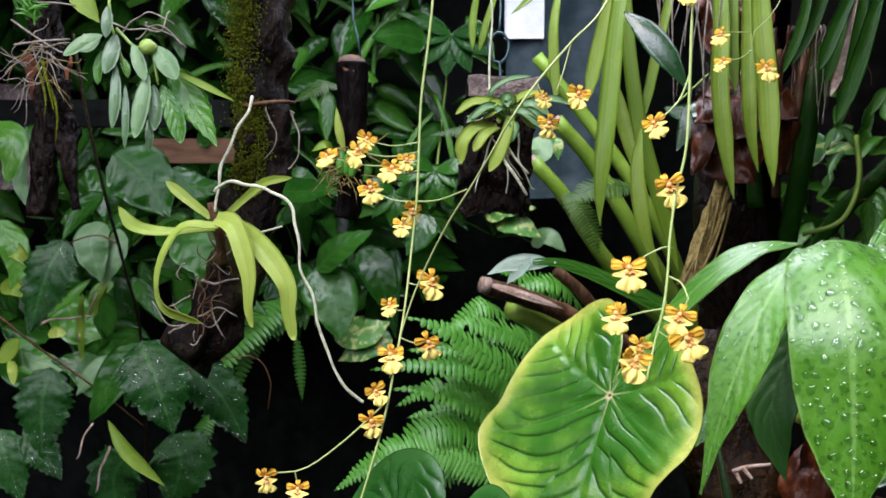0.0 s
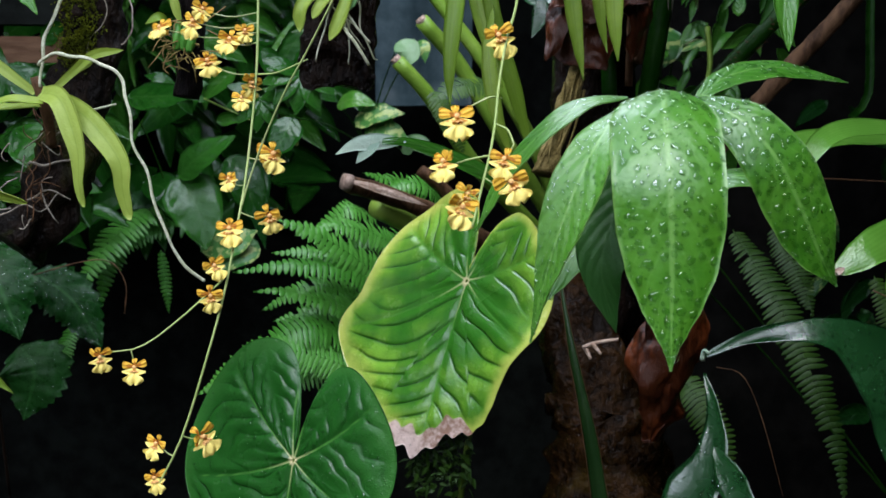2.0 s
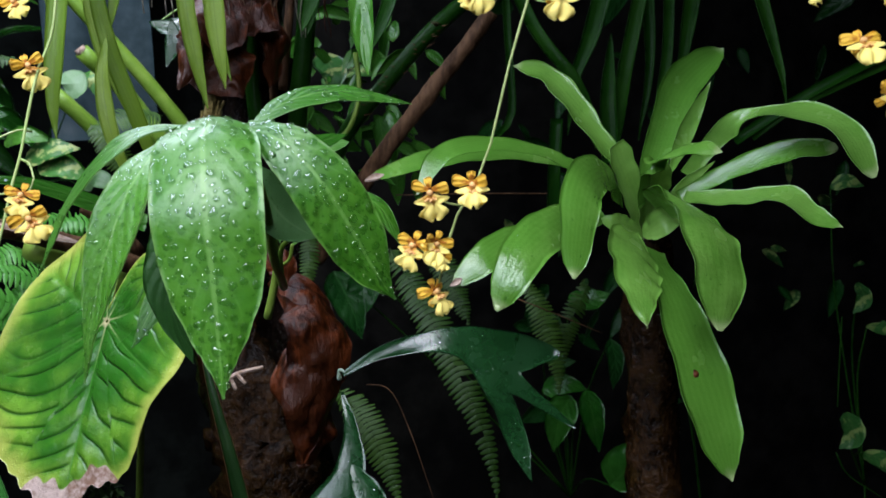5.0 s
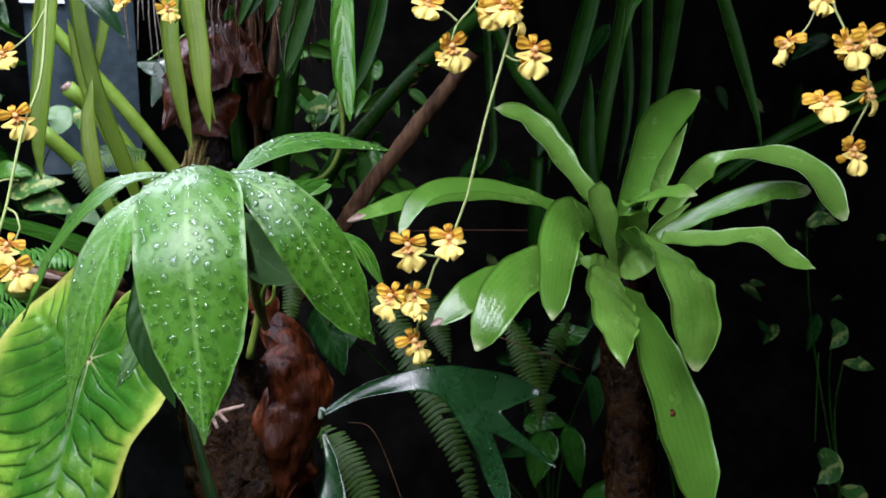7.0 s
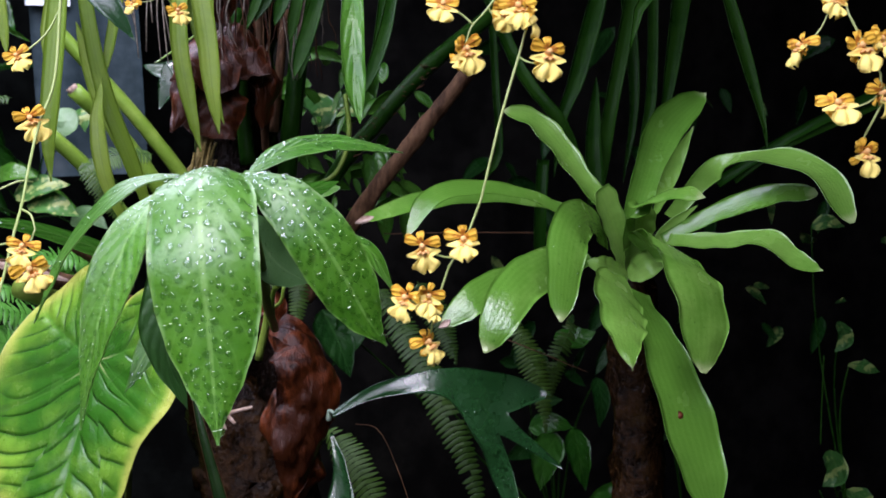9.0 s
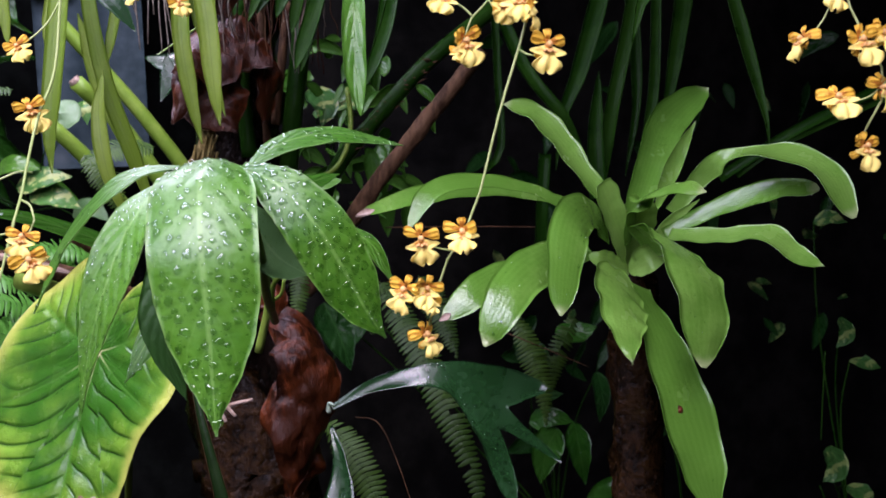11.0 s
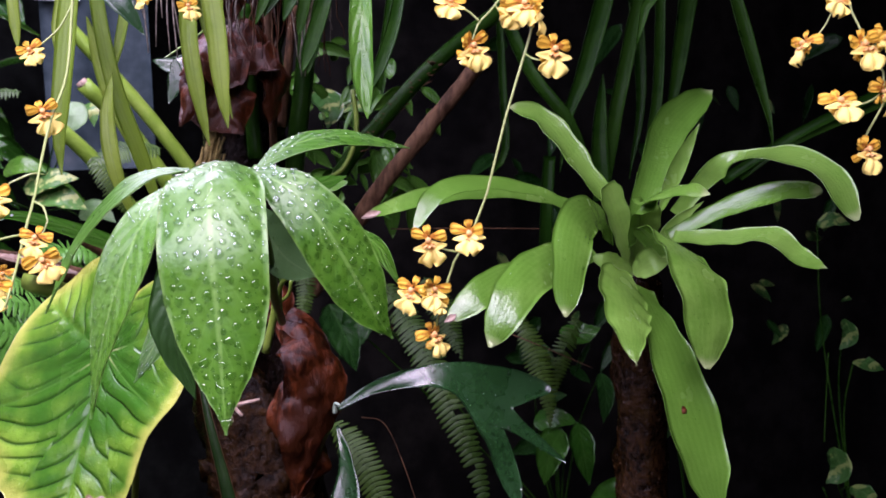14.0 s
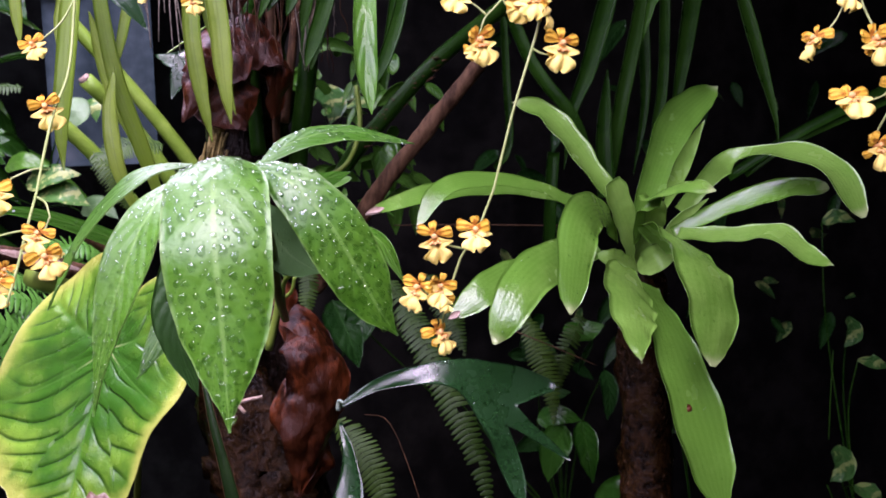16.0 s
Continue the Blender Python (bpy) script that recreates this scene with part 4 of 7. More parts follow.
for pts in (([(-0.398, 0.945, 1.493), (-0.389, 0.937, 1.464), (-0.383, 0.934, 1.437)]), ([(-0.402, 0.944, 1.487), (-0.392, 0.936, 1.453), (-0.393, 0.934, 1.434)]), ([(-0.397, 0.944, 1.481), (-0.381, 0.935, 1.442), (-0.384, 0.936, 1.406)])):
    part("leaf", blade(pts, 0.003, "taper", nu=10, nv=3)[0], "moss", airplant)
for pts in (([(-0.432, 0.959, 1.530), (-0.399, 0.947, 1.509), (-0.371, 0.945, 1.495), (-0.359, 0.957, 1.516)]), ([(-0.429, 0.956, 1.505), (-0.394, 0.946, 1.508), (-0.371, 0.952, 1.510)]), ([(-0.409, 0.961, 1.547), (-0.385, 0.956, 1.546), (-0.367, 0.960, 1.544)])):
    part("root", tube(pts, 0.0011, 0.0007, n=12, sides=6), "grey_root", airplant)

post = rough_log("hanging_stake", [(-0.100, 0.963, 1.330), (-0.096, 0.966, 1.357), (-0.093, 0.972, 1.415), (-0.093, 0.975, 1.489)], 0.012, 0.0165, "post", "dark stake with a sawn top hanging on a wire", "stake", 0.2, 60, 24)
part("wire", tube([(-0.084, 0.989, 1.487), (-0.089, 0.993, 1.520), (-0.094, 1.002, 1.556), (-0.097, 1.066, 1.978)], 0.0012, 0.0012, n=16, sides=6), "wire", post)
part("cut_top", tube([(-0.093, 0.974, 1.484), (-0.092, 0.970, 1.489)], 0.0155, 0.0145, n=3, sides=12), "stick", post, "dark weathered sawn end")
nest = thing("orchid_clump", (-0.099, 0.951, 1.364), "small orchid clump with a root mass on a stake", "orchid")
for i in range(60):
    b = np.array((-0.100, 0.948, 1.381)) + np.array([rnd.gauss(0, 0.008), rnd.gauss(-0.004, 0.004), rnd.gauss(0, 0.012)])
    e = b + np.array([rnd.gauss(0, 0.010), rnd.gauss(-0.002, 0.004), rnd.gauss(-0.006, 0.010)])
    part("root", tube([tuple(b), tuple((b + e) / 2 + np.array([rnd.gauss(0, 0.004), -0.003, 0])), tuple(e)], 0.0008, 0.0005, n=6, sides=4), "fibre", nest)
part("leaf", blade([(-0.099, 0.950, 1.398), (-0.104, 0.947, 1.420), (-0.107, 0.950, 1.443)], 0.0090, "lance", nu=12, nv=5)[0], "vanda", nest)
part("leaf", blade([(-0.110, 0.945, 1.401), (-0.117, 0.936, 1.406), (-0.130, 0.935, 1.399)], 0.0101, "lance", nu=10, nv=5)[0], "strap", nest)
for a, b in (((-0.104, 0.943, 1.375), (-0.101, 0.945, 1.402)), ((-0.097, 0.943, 1.375), (-0.094, 0.945, 1.401)), ((-0.092, 0.942, 1.373), (-0.086, 0.945, 1.398))):
    part("pseudobulb", tube([a, b], 0.003, 0.0016, n=10, sides=8, mid=0.0025), "fern", nest)

# ---- the strap-leaved orchid tied to the log ----
vanda = thing("strap_leaved_orchid", (-0.221, 0.903, 1.330), "yellow-green strap-leaved orchid with long pale aerial roots", "orchid")


def add_vanda_leaf(pts, w, tw):
    part("leaf", blade(pts, w * 0.76 / 1662, "vanda" if w > 30 else "hang", thick=0.0008, cup=-0.10, fold=0.28, nu=30, nv=9, twist=tw)[0], "vanda", vanda)


add_vanda_leaf([(-0.216, 0.893, 1.336), (-0.193, 0.867, 1.330), (-0.178, 0.853, 1.290), (-0.179, 0.855, 1.256), (-0.177, 0.858, 1.237)], 46, (0, 25))
add_vanda_leaf([(-0.207, 0.893, 1.334), (-0.172, 0.866, 1.315), (-0.144, 0.852, 1.280), (-0.142, 0.854, 1.251), (-0.138, 0.856, 1.225)], 46, (10, -10))
add_vanda_leaf([(-0.214, 0.887, 1.329), (-0.243, 0.867, 1.328), (-0.259, 0.848, 1.291), (-0.256, 0.850, 1.257), (-0.225, 0.858, 1.241)], 36, (20, 55))
add_vanda_leaf([(-0.219, 0.897, 1.325), (-0.256, 0.877, 1.324), (-0.285, 0.867, 1.330), (-0.301, 0.869, 1.349)], 30, (30, 20))
add_vanda_leaf([(-0.224, 0.903, 1.336), (-0.243, 0.900, 1.352), (-0.266, 0.902, 1.371)], 22, (10, 0))
add_vanda_leaf([(-0.213, 0.908, 1.335), (-0.190, 0.905, 1.355), (-0.170, 0.902, 1.370), (-0.144, 0.902, 1.374)], 18, (40, 30))
add_vanda_leaf([(-0.199, 0.910, 1.349), (-0.188, 0.911, 1.357), (-0.171, 0.906, 1.366)], 20, (0, 10))
part("stem", tube([(-0.223, 0.900, 1.350), (-0.219, 0.903, 1.333), (-0.217, 0.911, 1.310), (-0.219, 0.923, 1.287)], 0.004, 0.005, n=12, sides=8, rough=0.3), "stick", vanda)
part("root", tube([(-0.190, 0.946, 1.453), (-0.193, 0.934, 1.434), (-0.210, 0.915, 1.401), (-0.214, 0.902, 1.371), (-0.218, 0.899, 1.341)], 0.0018, 0.0015, n=60, sides=8, rough=0.3, wiggle=0.003), "root", vanda)
part("root", tube([(-0.219, 0.901, 1.360), (-0.200, 0.892, 1.370), (-0.171, 0.876, 1.366), (-0.143, 0.865, 1.354), (-0.135, 0.853, 1.332), (-0.127, 0.843, 1.291), (-0.116, 0.836, 1.267), (-0.106, 0.831, 1.226), (-0.094, 0.828, 1.198), (-0.072, 0.829, 1.174)], 0.0015, 0.0013, n=140, sides=8, rough=0.5, wiggle=0.004), "root", vanda)
part("root", tube([(-0.205, 0.906, 1.316), (-0.179, 0.917, 1.320), (-0.159, 0.927, 1.325)], 0.0014, 0.0010, n=12, sides=7), "root", vanda)

# ---- grey-green hanging plant at the log and its neighbours ----
hoya = thing("trailing_plant", (-0.309, 0.903, 1.572), "grey-green trailing plant with blunt hanging leaves", "trailing plant")


def add_hoya_leaf(pts, w, m):
    me, g = blade(pts, w * 0.74 / 1662, "oval", thick=0.0012, cup=-0.25, nu=18, nv=7, face=(0.2, -0.8, 0.3))
    part("leaf", me, m, hoya)


add_hoya_leaf([(-0.307, 0.879, 1.532), (-0.306, 0.872, 1.518), (-0.307, 0.870, 1.502)], 24, "hoya")
add_hoya_leaf([(-0.312, 0.876, 1.505), (-0.326, 0.870, 1.500), (-0.346, 0.869, 1.486)], 28, "pale")
add_hoya_leaf([(-0.301, 0.881, 1.507), (-0.305, 0.874, 1.486), (-0.310, 0.872, 1.470)], 34, "hoya")
add_hoya_leaf([(-0.316, 0.884, 1.492), (-0.318, 0.878, 1.476), (-0.318, 0.876, 1.460)], 20, "mid")
add_hoya_leaf([(-0.303, 0.883, 1.479), (-0.302, 0.875, 1.450), (-0.305, 0.872, 1.420)], 24, "hoya")
add_hoya_leaf([(-0.284, 0.875, 1.497), (-0.277, 0.868, 1.480), (-0.271, 0.866, 1.463)], 28, "pale")
add_hoya_leaf([(-0.262, 0.870, 1.495), (-0.251, 0.863, 1.481), (-0.241, 0.861, 1.464)], 44, "pale")
add_hoya_leaf([(-0.270, 0.872, 1.470), (-0.275, 0.864, 1.442), (-0.281, 0.861, 1.411)], 34, "pale")
add_hoya_leaf([(-0.268, 0.881, 1.461), (-0.265, 0.874, 1.440), (-0.266, 0.872, 1.418)], 30, "hoya")
add_hoya_leaf([(-0.261, 0.881, 1.461), (-0.249, 0.874, 1.437), (-0.241, 0.870, 1.406)], 42, "mid")
add_hoya_leaf([(-0.296, 0.886, 1.461), (-0.294, 0.878, 1.435), (-0.295, 0.875, 1.402)], 16, "hoya")
add_hoya_leaf([(-0.275, 0.883, 1.429), (-0.272, 0.876, 1.414), (-0.273, 0.875, 1.398)], 18, "hoya")
add_hoya_leaf([(-0.300, 0.889, 1.487), (-0.294, 0.883, 1.477), (-0.292, 0.882, 1.467)], 18, "mid")
add_hoya_leaf([(-0.314, 0.876, 1.504), (-0.321, 0.870, 1.494), (-0.331, 0.869, 1.490)], 16, "pale")
add_hoya_leaf([(-0.305, 0.891, 1.461), (-0.303, 0.890, 1.445), (-0.301, 0.889, 1.437)], 14, "mid")
part("stem", tube([(-0.312, 0.906, 1.603), (-0.308, 0.886, 1.528), (-0.302, 0.883, 1.502), (-0.293, 0.884, 1.471)], 0.0018, 0.0012, n=16, sides=6), "stem", hoya)
part("stem", tube([(-0.302, 0.885, 1.512), (-0.283, 0.880, 1.494), (-0.269, 0.875, 1.496), (-0.262, 0.876, 1.460)], 0.0016, 0.0012, n=16, sides=6), "stem", hoya)
part("seed_pod", tube([(-0.274, 0.870, 1.497), (-0.267, 0.867, 1.493), (-0.261, 0.870, 1.493)], 0.003, 0.003, n=10, sides=10, mid=0.0045), "stem", hoya, "round olive-green seed pod")
for pts in (([(-0.314, 0.897, 1.519), (-0.288, 0.897, 1.514), (-0.264, 0.897, 1.511), (-0.259, 0.909, 1.531)]), ([(-0.305, 0.906, 1.510), (-0.281, 0.909, 1.531), (-0.254, 0.907, 1.518)]), ([(-0.291, 0.906, 1.505), (-0.266, 0.902, 1.517), (-0.248, 0.905, 1.499)]), ([(-0.281, 0.908, 1.521), (-0.259, 0.906, 1.509), (-0.243, 0.905, 1.497)])):
    part("root", tube(pts, 0.0009, 0.0006, n=20, sides=5, wiggle=0.006), "grey_root", hoya)
for pts, w, m in (([(-0.262, 0.893, 1.482), (-0.239, 0.886, 1.456), (-0.209, 0.875, 1.403)], 62, "mid"), ([(-0.249, 0.877, 1.473), (-0.223, 0.876, 1.461), (-0.192, 0.874, 1.445)], 14, "strap"), ([(-0.379, 0.973, 1.568), (-0.359, 0.961, 1.547), (-0.344, 0.959, 1.527)], 44, "strap")):
    part("leaf", blade(pts, w * 0.87 / 1662, "lance", nu=20, nv=7, teeth=9 if w > 60 else 0)[0], m, hoya)


# ---- climbing plant with toothed leaves, lower corner of the bed ----
vine = thing("toothed_leaf_vine", (-0.426, 1.305, 1.127), "dark wet vine with toothed leaves on a brown stem", "vine")
part("stem", tube([(-0.476, 1.231, 1.549), (-0.461, 1.222, 1.455), (-0.445, 1.236, 1.345), (-0.429, 1.264, 1.230), (-0.426, 1.305, 1.131), (-0.448, 1.381, 0.858), (-0.46, 1.45, 0.4), (-0.47, 1.46, -0.01)], 0.0021, 0.0026, n=40, sides=8), "moss_bark", vine, "thin olive-brown cane")
part("stem", tube([(-0.614, 1.283, 1.171), (-0.577, 1.305, 1.127), (-0.512, 1.336, 1.062), (-0.451, 1.394, 0.978)], 0.0018, 0.0014, n=20, sides=6), "stick", vine)
part("stem", tube([(-0.439, 1.254, 1.276), (-0.458, 1.256, 1.286), (-0.481, 1.256, 1.284), (-0.502, 1.254, 1.276)], 0.0012, 0.001, n=12, sides=5), "stick", vine)


def add_vine_leaf(pts, w, m):
    me, g = blade(pts, w * 1.3 / 1662, "ovate", nu=40, nv=9, teeth=11 if m == "serrate" else 0, cup=-0.12, wave=0.03, puff=0.02, puffs=6, face=(0.1, -0.85, 0.5))
    lf = part("leaf", me, m, vine)
    if m == "serrate":
        drops(g, 420, 0.0017, lf, seed=w)


add_vine_leaf([(-0.506, 1.256, 1.280), (-0.525, 1.238, 1.240), (-0.551, 1.230, 1.157)], 100, "serrate")
add_vine_leaf([(-0.425, 1.292, 1.134), (-0.394, 1.261, 1.089), (-0.368, 1.247, 1.014)], 145, "serrate")
add_vine_leaf([(-0.434, 1.317, 1.124), (-0.467, 1.313, 1.084), (-0.504, 1.305, 1.013)], 70, "dull")
add_vine_leaf([(-0.542, 1.275, 1.101), (-0.549, 1.258, 1.058), (-0.549, 1.249, 0.978)], 112, "serrate")
add_vine_leaf([(-0.384, 1.378, 1.078), (-0.333, 1.374, 1.036), (-0.294, 1.366, 0.964)], 110, "serrate")
add_vine_leaf([(-0.611, 1.330, 0.989), (-0.577, 1.314, 0.968), (-0.549, 1.310, 0.928)], 75, "serrate")
add_vine_leaf([(-0.465, 1.333, 1.397), (-0.426, 1.330, 1.365), (-0.386, 1.323, 1.306)], 120, "dull")
add_vine_leaf([(-0.491, 1.361, 1.295), (-0.507, 1.345, 1.267), (-0.491, 1.339, 1.211)], 66, "pale")
add_vine_leaf([(-0.476, 1.374, 1.286), (-0.476, 1.357, 1.250), (-0.497, 1.352, 1.201)], 40, "pale")
add_vine_leaf([(-0.393, 1.373, 1.282), (-0.356, 1.357, 1.254), (-0.325, 1.352, 1.209)], 90, "dull")
add_vine_leaf([(-0.650, 1.343, 0.993), (-0.636, 1.326, 0.955), (-0.611, 1.319, 0.890)], 90, "serrate")
add_vine_leaf([(-0.477, 1.390, 0.944), (-0.502, 1.386, 0.901), (-0.485, 1.378, 0.832)], 120, "serrate")
add_vine_leaf([(-0.432, 1.443, 0.953), (-0.410, 1.426, 0.914), (-0.428, 1.418, 0.844)], 150, "serrate")
add_vine_leaf([(-0.675, 1.427, 1.295), (-0.649, 1.421, 1.235), (-0.658, 1.416, 1.183)], 60, "mid")
add_vine_leaf([(-0.670, 1.434, 1.109), (-0.634, 1.430, 1.075), (-0.573, 1.429, 1.066)], 60, "mid")
add_vine_leaf([(-0.481, 1.379, 1.087), (-0.514, 1.365, 1.076), (-0.543, 1.361, 1.039)], 44, "pale")
add_vine_leaf([(-0.511, 1.425, 1.022), (-0.555, 1.429, 1.066), (-0.608, 1.430, 1.075)], 80, "dull")
add_vine_leaf([(-0.502, 1.417, 1.200), (-0.528, 1.416, 1.183), (-0.537, 1.412, 1.149)], 30, "mid")
add_vine_leaf([(-0.660, 1.377, 1.438), (-0.621, 1.361, 1.413), (-0.629, 1.355, 1.348)], 60, "mid")
add_vine_leaf([(-0.640, 1.437, 1.388), (-0.645, 1.433, 1.355), (-0.632, 1.429, 1.312)], 30, "pale")
add_vine_leaf([(-0.436, 1.500, 1.370), (-0.399, 1.498, 1.343), (-0.346, 1.498, 1.343)], 70, "dull")
add_vine_leaf([(-0.601, 1.466, 1.175), (-0.575, 1.461, 1.122), (-0.538, 1.459, 1.104)], 90, "mid")
for pts, w, m in (([(-0.590, 1.383, 1.128), (-0.572, 1.370, 1.132), (-0.558, 1.370, 1.130)], 22, "vanda"), ([(-0.637, 1.353, 1.092), (-0.625, 1.339, 1.083), (-0.624, 1.336, 1.062)], 20, "vanda"), ([(-0.686, 1.448, 1.249), (-0.649, 1.422, 1.247), (-0.632, 1.420, 1.226)], 30, "strap"), ([(-0.686, 1.442, 1.192), (-0.653, 1.416, 1.192), (-0.640, 1.414, 1.179)], 34, "strap"), ([(-0.601, 1.399, 1.150), (-0.560, 1.388, 1.179), (-0.527, 1.391, 1.208)], 22, "mid"), ([(-0.550, 1.404, 1.080), (-0.551, 1.409, 1.132), (-0.550, 1.416, 1.183)], 16, "strap"), ([(-0.675, 1.404, 1.080), (-0.662, 1.405, 1.093), (-0.645, 1.408, 1.114)], 40, "strap"), ([(-0.511, 1.417, 1.200), (-0.530, 1.414, 1.174), (-0.530, 1.412, 1.149)], 24, "strap")):
    part("leaf", blade(pts, w * 1.404 / 1662, "oval", nu=16, nv=7, cup=0.2)[0], m, vine)
part("leaf", blade([(-0.464, 1.268, 1.028), (-0.433, 1.251, 0.989), (-0.382, 1.247, 0.942)], 0.0203, "lance", nu=22, nv=7, cup=0.2)[0], "strap", vine, "yellow-green narrow leaf")
for pts, r in (([(-0.484, 1.268, 1.024), (-0.495, 1.266, 1.005), (-0.507, 1.262, 0.976)], 0.0022), ([(-0.484, 1.327, 0.972), (-0.497, 1.325, 0.940), (-0.503, 1.321, 0.907)], 0.0026), ([(-0.632, 1.409, 1.132), (-0.589, 1.411, 1.144), (-0.533, 1.412, 1.149)], 0.003), ([(-0.554, 1.408, 1.114), (-0.546, 1.411, 1.140), (-0.528, 1.416, 1.183)], 0.0024)):
    part("twig", tube(pts, r * 0.7, r * 0.4, n=16, sides=6, rough=0.3, wiggle=0.003), "dead", vine, "pale dry twig")

# ---- yellow orchid sprays ----
spray((-0.008, 1.043, 1.757), [(-0.005, 1.043, 1.757), (-0.009, 0.953, 1.570), (-0.014, 0.931, 1.507), (-0.021, 0.910, 1.446), (-0.024, 0.886, 1.366), (-0.028, 0.871, 1.320), (-0.034, 0.835, 1.262), (-0.041, 0.800, 1.218), (-0.050, 0.781, 1.173), (-0.064, 0.765, 1.124), (-0.086, 0.754, 1.059), (-0.111, 0.754, 1.011)], 0.0019,
      [[(-0.027, 0.885, 1.352), (-0.005, 0.870, 1.354), (0.022, 0.851, 1.365)], [(-0.050, 0.782, 1.185), (-0.083, 0.769, 1.157), (-0.116, 0.766, 1.134), (-0.144, 0.766, 1.130)]],
      [((-0.110, 0.904, 1.393), -20, 0, -20, 1.18), ((-0.081, 0.905, 1.399), 0, 10, 0, 1.30), ((-0.069, 0.891, 1.363), -10, 0, -10, 1.12), ((-0.074, 0.906, 1.410), 25, 0, 20, 1.06), ((-0.048, 0.893, 1.382), 0, 0, 10, 1.18), ((-0.035, 0.894, 1.390), 20, 0, 20, 0.94), ((-0.038, 0.875, 1.330), -10, 0, 0, 1.06), ((-0.030, 0.879, 1.344), 15, 5, 10, 1.12), ((-0.011, 0.839, 1.282), 5, 0, 5, 1.30), ((-0.047, 0.830, 1.262), -40, 0, -25, 1.00)] + [((-0.045, 0.798, 1.223), -10, 0, 5, 1.18), ((-0.013, 0.807, 1.233), 15, 0, -30, 1.12), ((-0.058, 0.783, 1.195), 20, 0, -10, 1.00), ((-0.061, 0.775, 1.172), -5, 0, 5, 1.18), ((-0.149, 0.766, 1.126), -15, 0, 0, 1.06), ((-0.122, 0.764, 1.116), 10, 0, 10, 1.00), ((-0.070, 0.752, 1.059), 30, 0, -15, 1.24), ((-0.107, 0.760, 1.052), -20, 0, 0, 1.06), ((-0.109, 0.756, 1.024), 0, 0, 0, 1.06)],
      "long thin orchid stalk hung with small yellow and brown flowers")
spray((0.179, 0.888, 1.619), [(0.179, 0.888, 1.619), (0.140, 0.818, 1.527), (0.105, 0.784, 1.488), (0.075, 0.760, 1.454), (0.054, 0.752, 1.425), (0.038, 0.764, 1.396), (0.022, 0.781, 1.368), (0.003, 0.798, 1.336), (-0.019, 0.818, 1.290), (-0.034, 0.819, 1.249), (-0.047, 0.814, 1.200)], 0.0015,
      [[(0.105, 0.784, 1.488), (0.099, 0.776, 1.467), (0.092, 0.769, 1.448)], [(0.075, 0.760, 1.454), (0.080, 0.758, 1.441), (0.084, 0.757, 1.430)]],
      [((0.110, 0.774, 1.445), 20, 0, 25, 1.0), ((0.084, 0.756, 1.421), -10, 0, 10, 1.0), ((0.080, 0.759, 1.442), 20, 15, 0, 0.7)],
      "long thin orchid stalk hung with small yellow and brown flowers")
spray((0.208, 0.786, 1.607), [(0.208, 0.786, 1.607), (0.186, 0.715, 1.507), (0.179, 0.690, 1.460), (0.171, 0.664, 1.403), (0.159, 0.641, 1.372), (0.151, 0.622, 1.343), (0.146, 0.605, 1.322), (0.140, 0.588, 1.303), (0.133, 0.581, 1.279), (0.126, 0.570, 1.258)], 0.0017,
      [[(0.153, 0.622, 1.335), (0.145, 0.617, 1.336), (0.132, 0.611, 1.331)], [(0.146, 0.600, 1.319), (0.151, 0.589, 1.316), (0.153, 0.579, 1.308)], [(0.139, 0.588, 1.300), (0.127, 0.588, 1.298), (0.119, 0.592, 1.295)], [(0.179, 0.690, 1.455), (0.168, 0.677, 1.435), (0.152, 0.671, 1.420)]],
      [((0.154, 0.643, 1.375), -8, 0, 0, 1.1), ((0.149, 0.668, 1.418), -15, 0, -15, 0.95), ((0.121, 0.608, 1.322), 10, 0, 5, 1.05), ((0.112, 0.592, 1.295), -25, 0, -10, 1.0), ((0.146, 0.571, 1.298), 0, 0, 10, 0.9), ((0.149, 0.566, 1.285), 10, 0, -8, 1.15), ((0.120, 0.581, 1.268), -10, 0, 5, 1.05), ((0.124, 0.585, 1.276), 25, 10, 10, 0.85), ((0.183, 0.706, 1.516), 0, 0, 0, 0.9)],
      "near orchid stalk hung with yellow and brown flowers")
spray((0.451, 1.335, 1.857), [(0.451, 1.335, 1.857), (0.358, 0.979, 1.625), (0.293, 0.829, 1.534), (0.272, 0.816, 1.506), (0.263, 0.815, 1.499), (0.263, 0.814, 1.487), (0.270, 0.812, 1.475)], 0.0009,
      [[(0.263, 0.815, 1.500), (0.251, 0.815, 1.500), (0.241, 0.815, 1.500)], [(0.263, 0.813, 1.485), (0.253, 0.813, 1.478), (0.241, 0.812, 1.477)]],
      [((0.238, 0.815, 1.498), -35, 0, 0, 0.85), ((0.238, 0.812, 1.474), -30, 0, 0, 0.75), ((0.274, 0.812, 1.469), 5, 0, 5, 1.0)],
      "thin orchid stalk with three small yellow flowers")
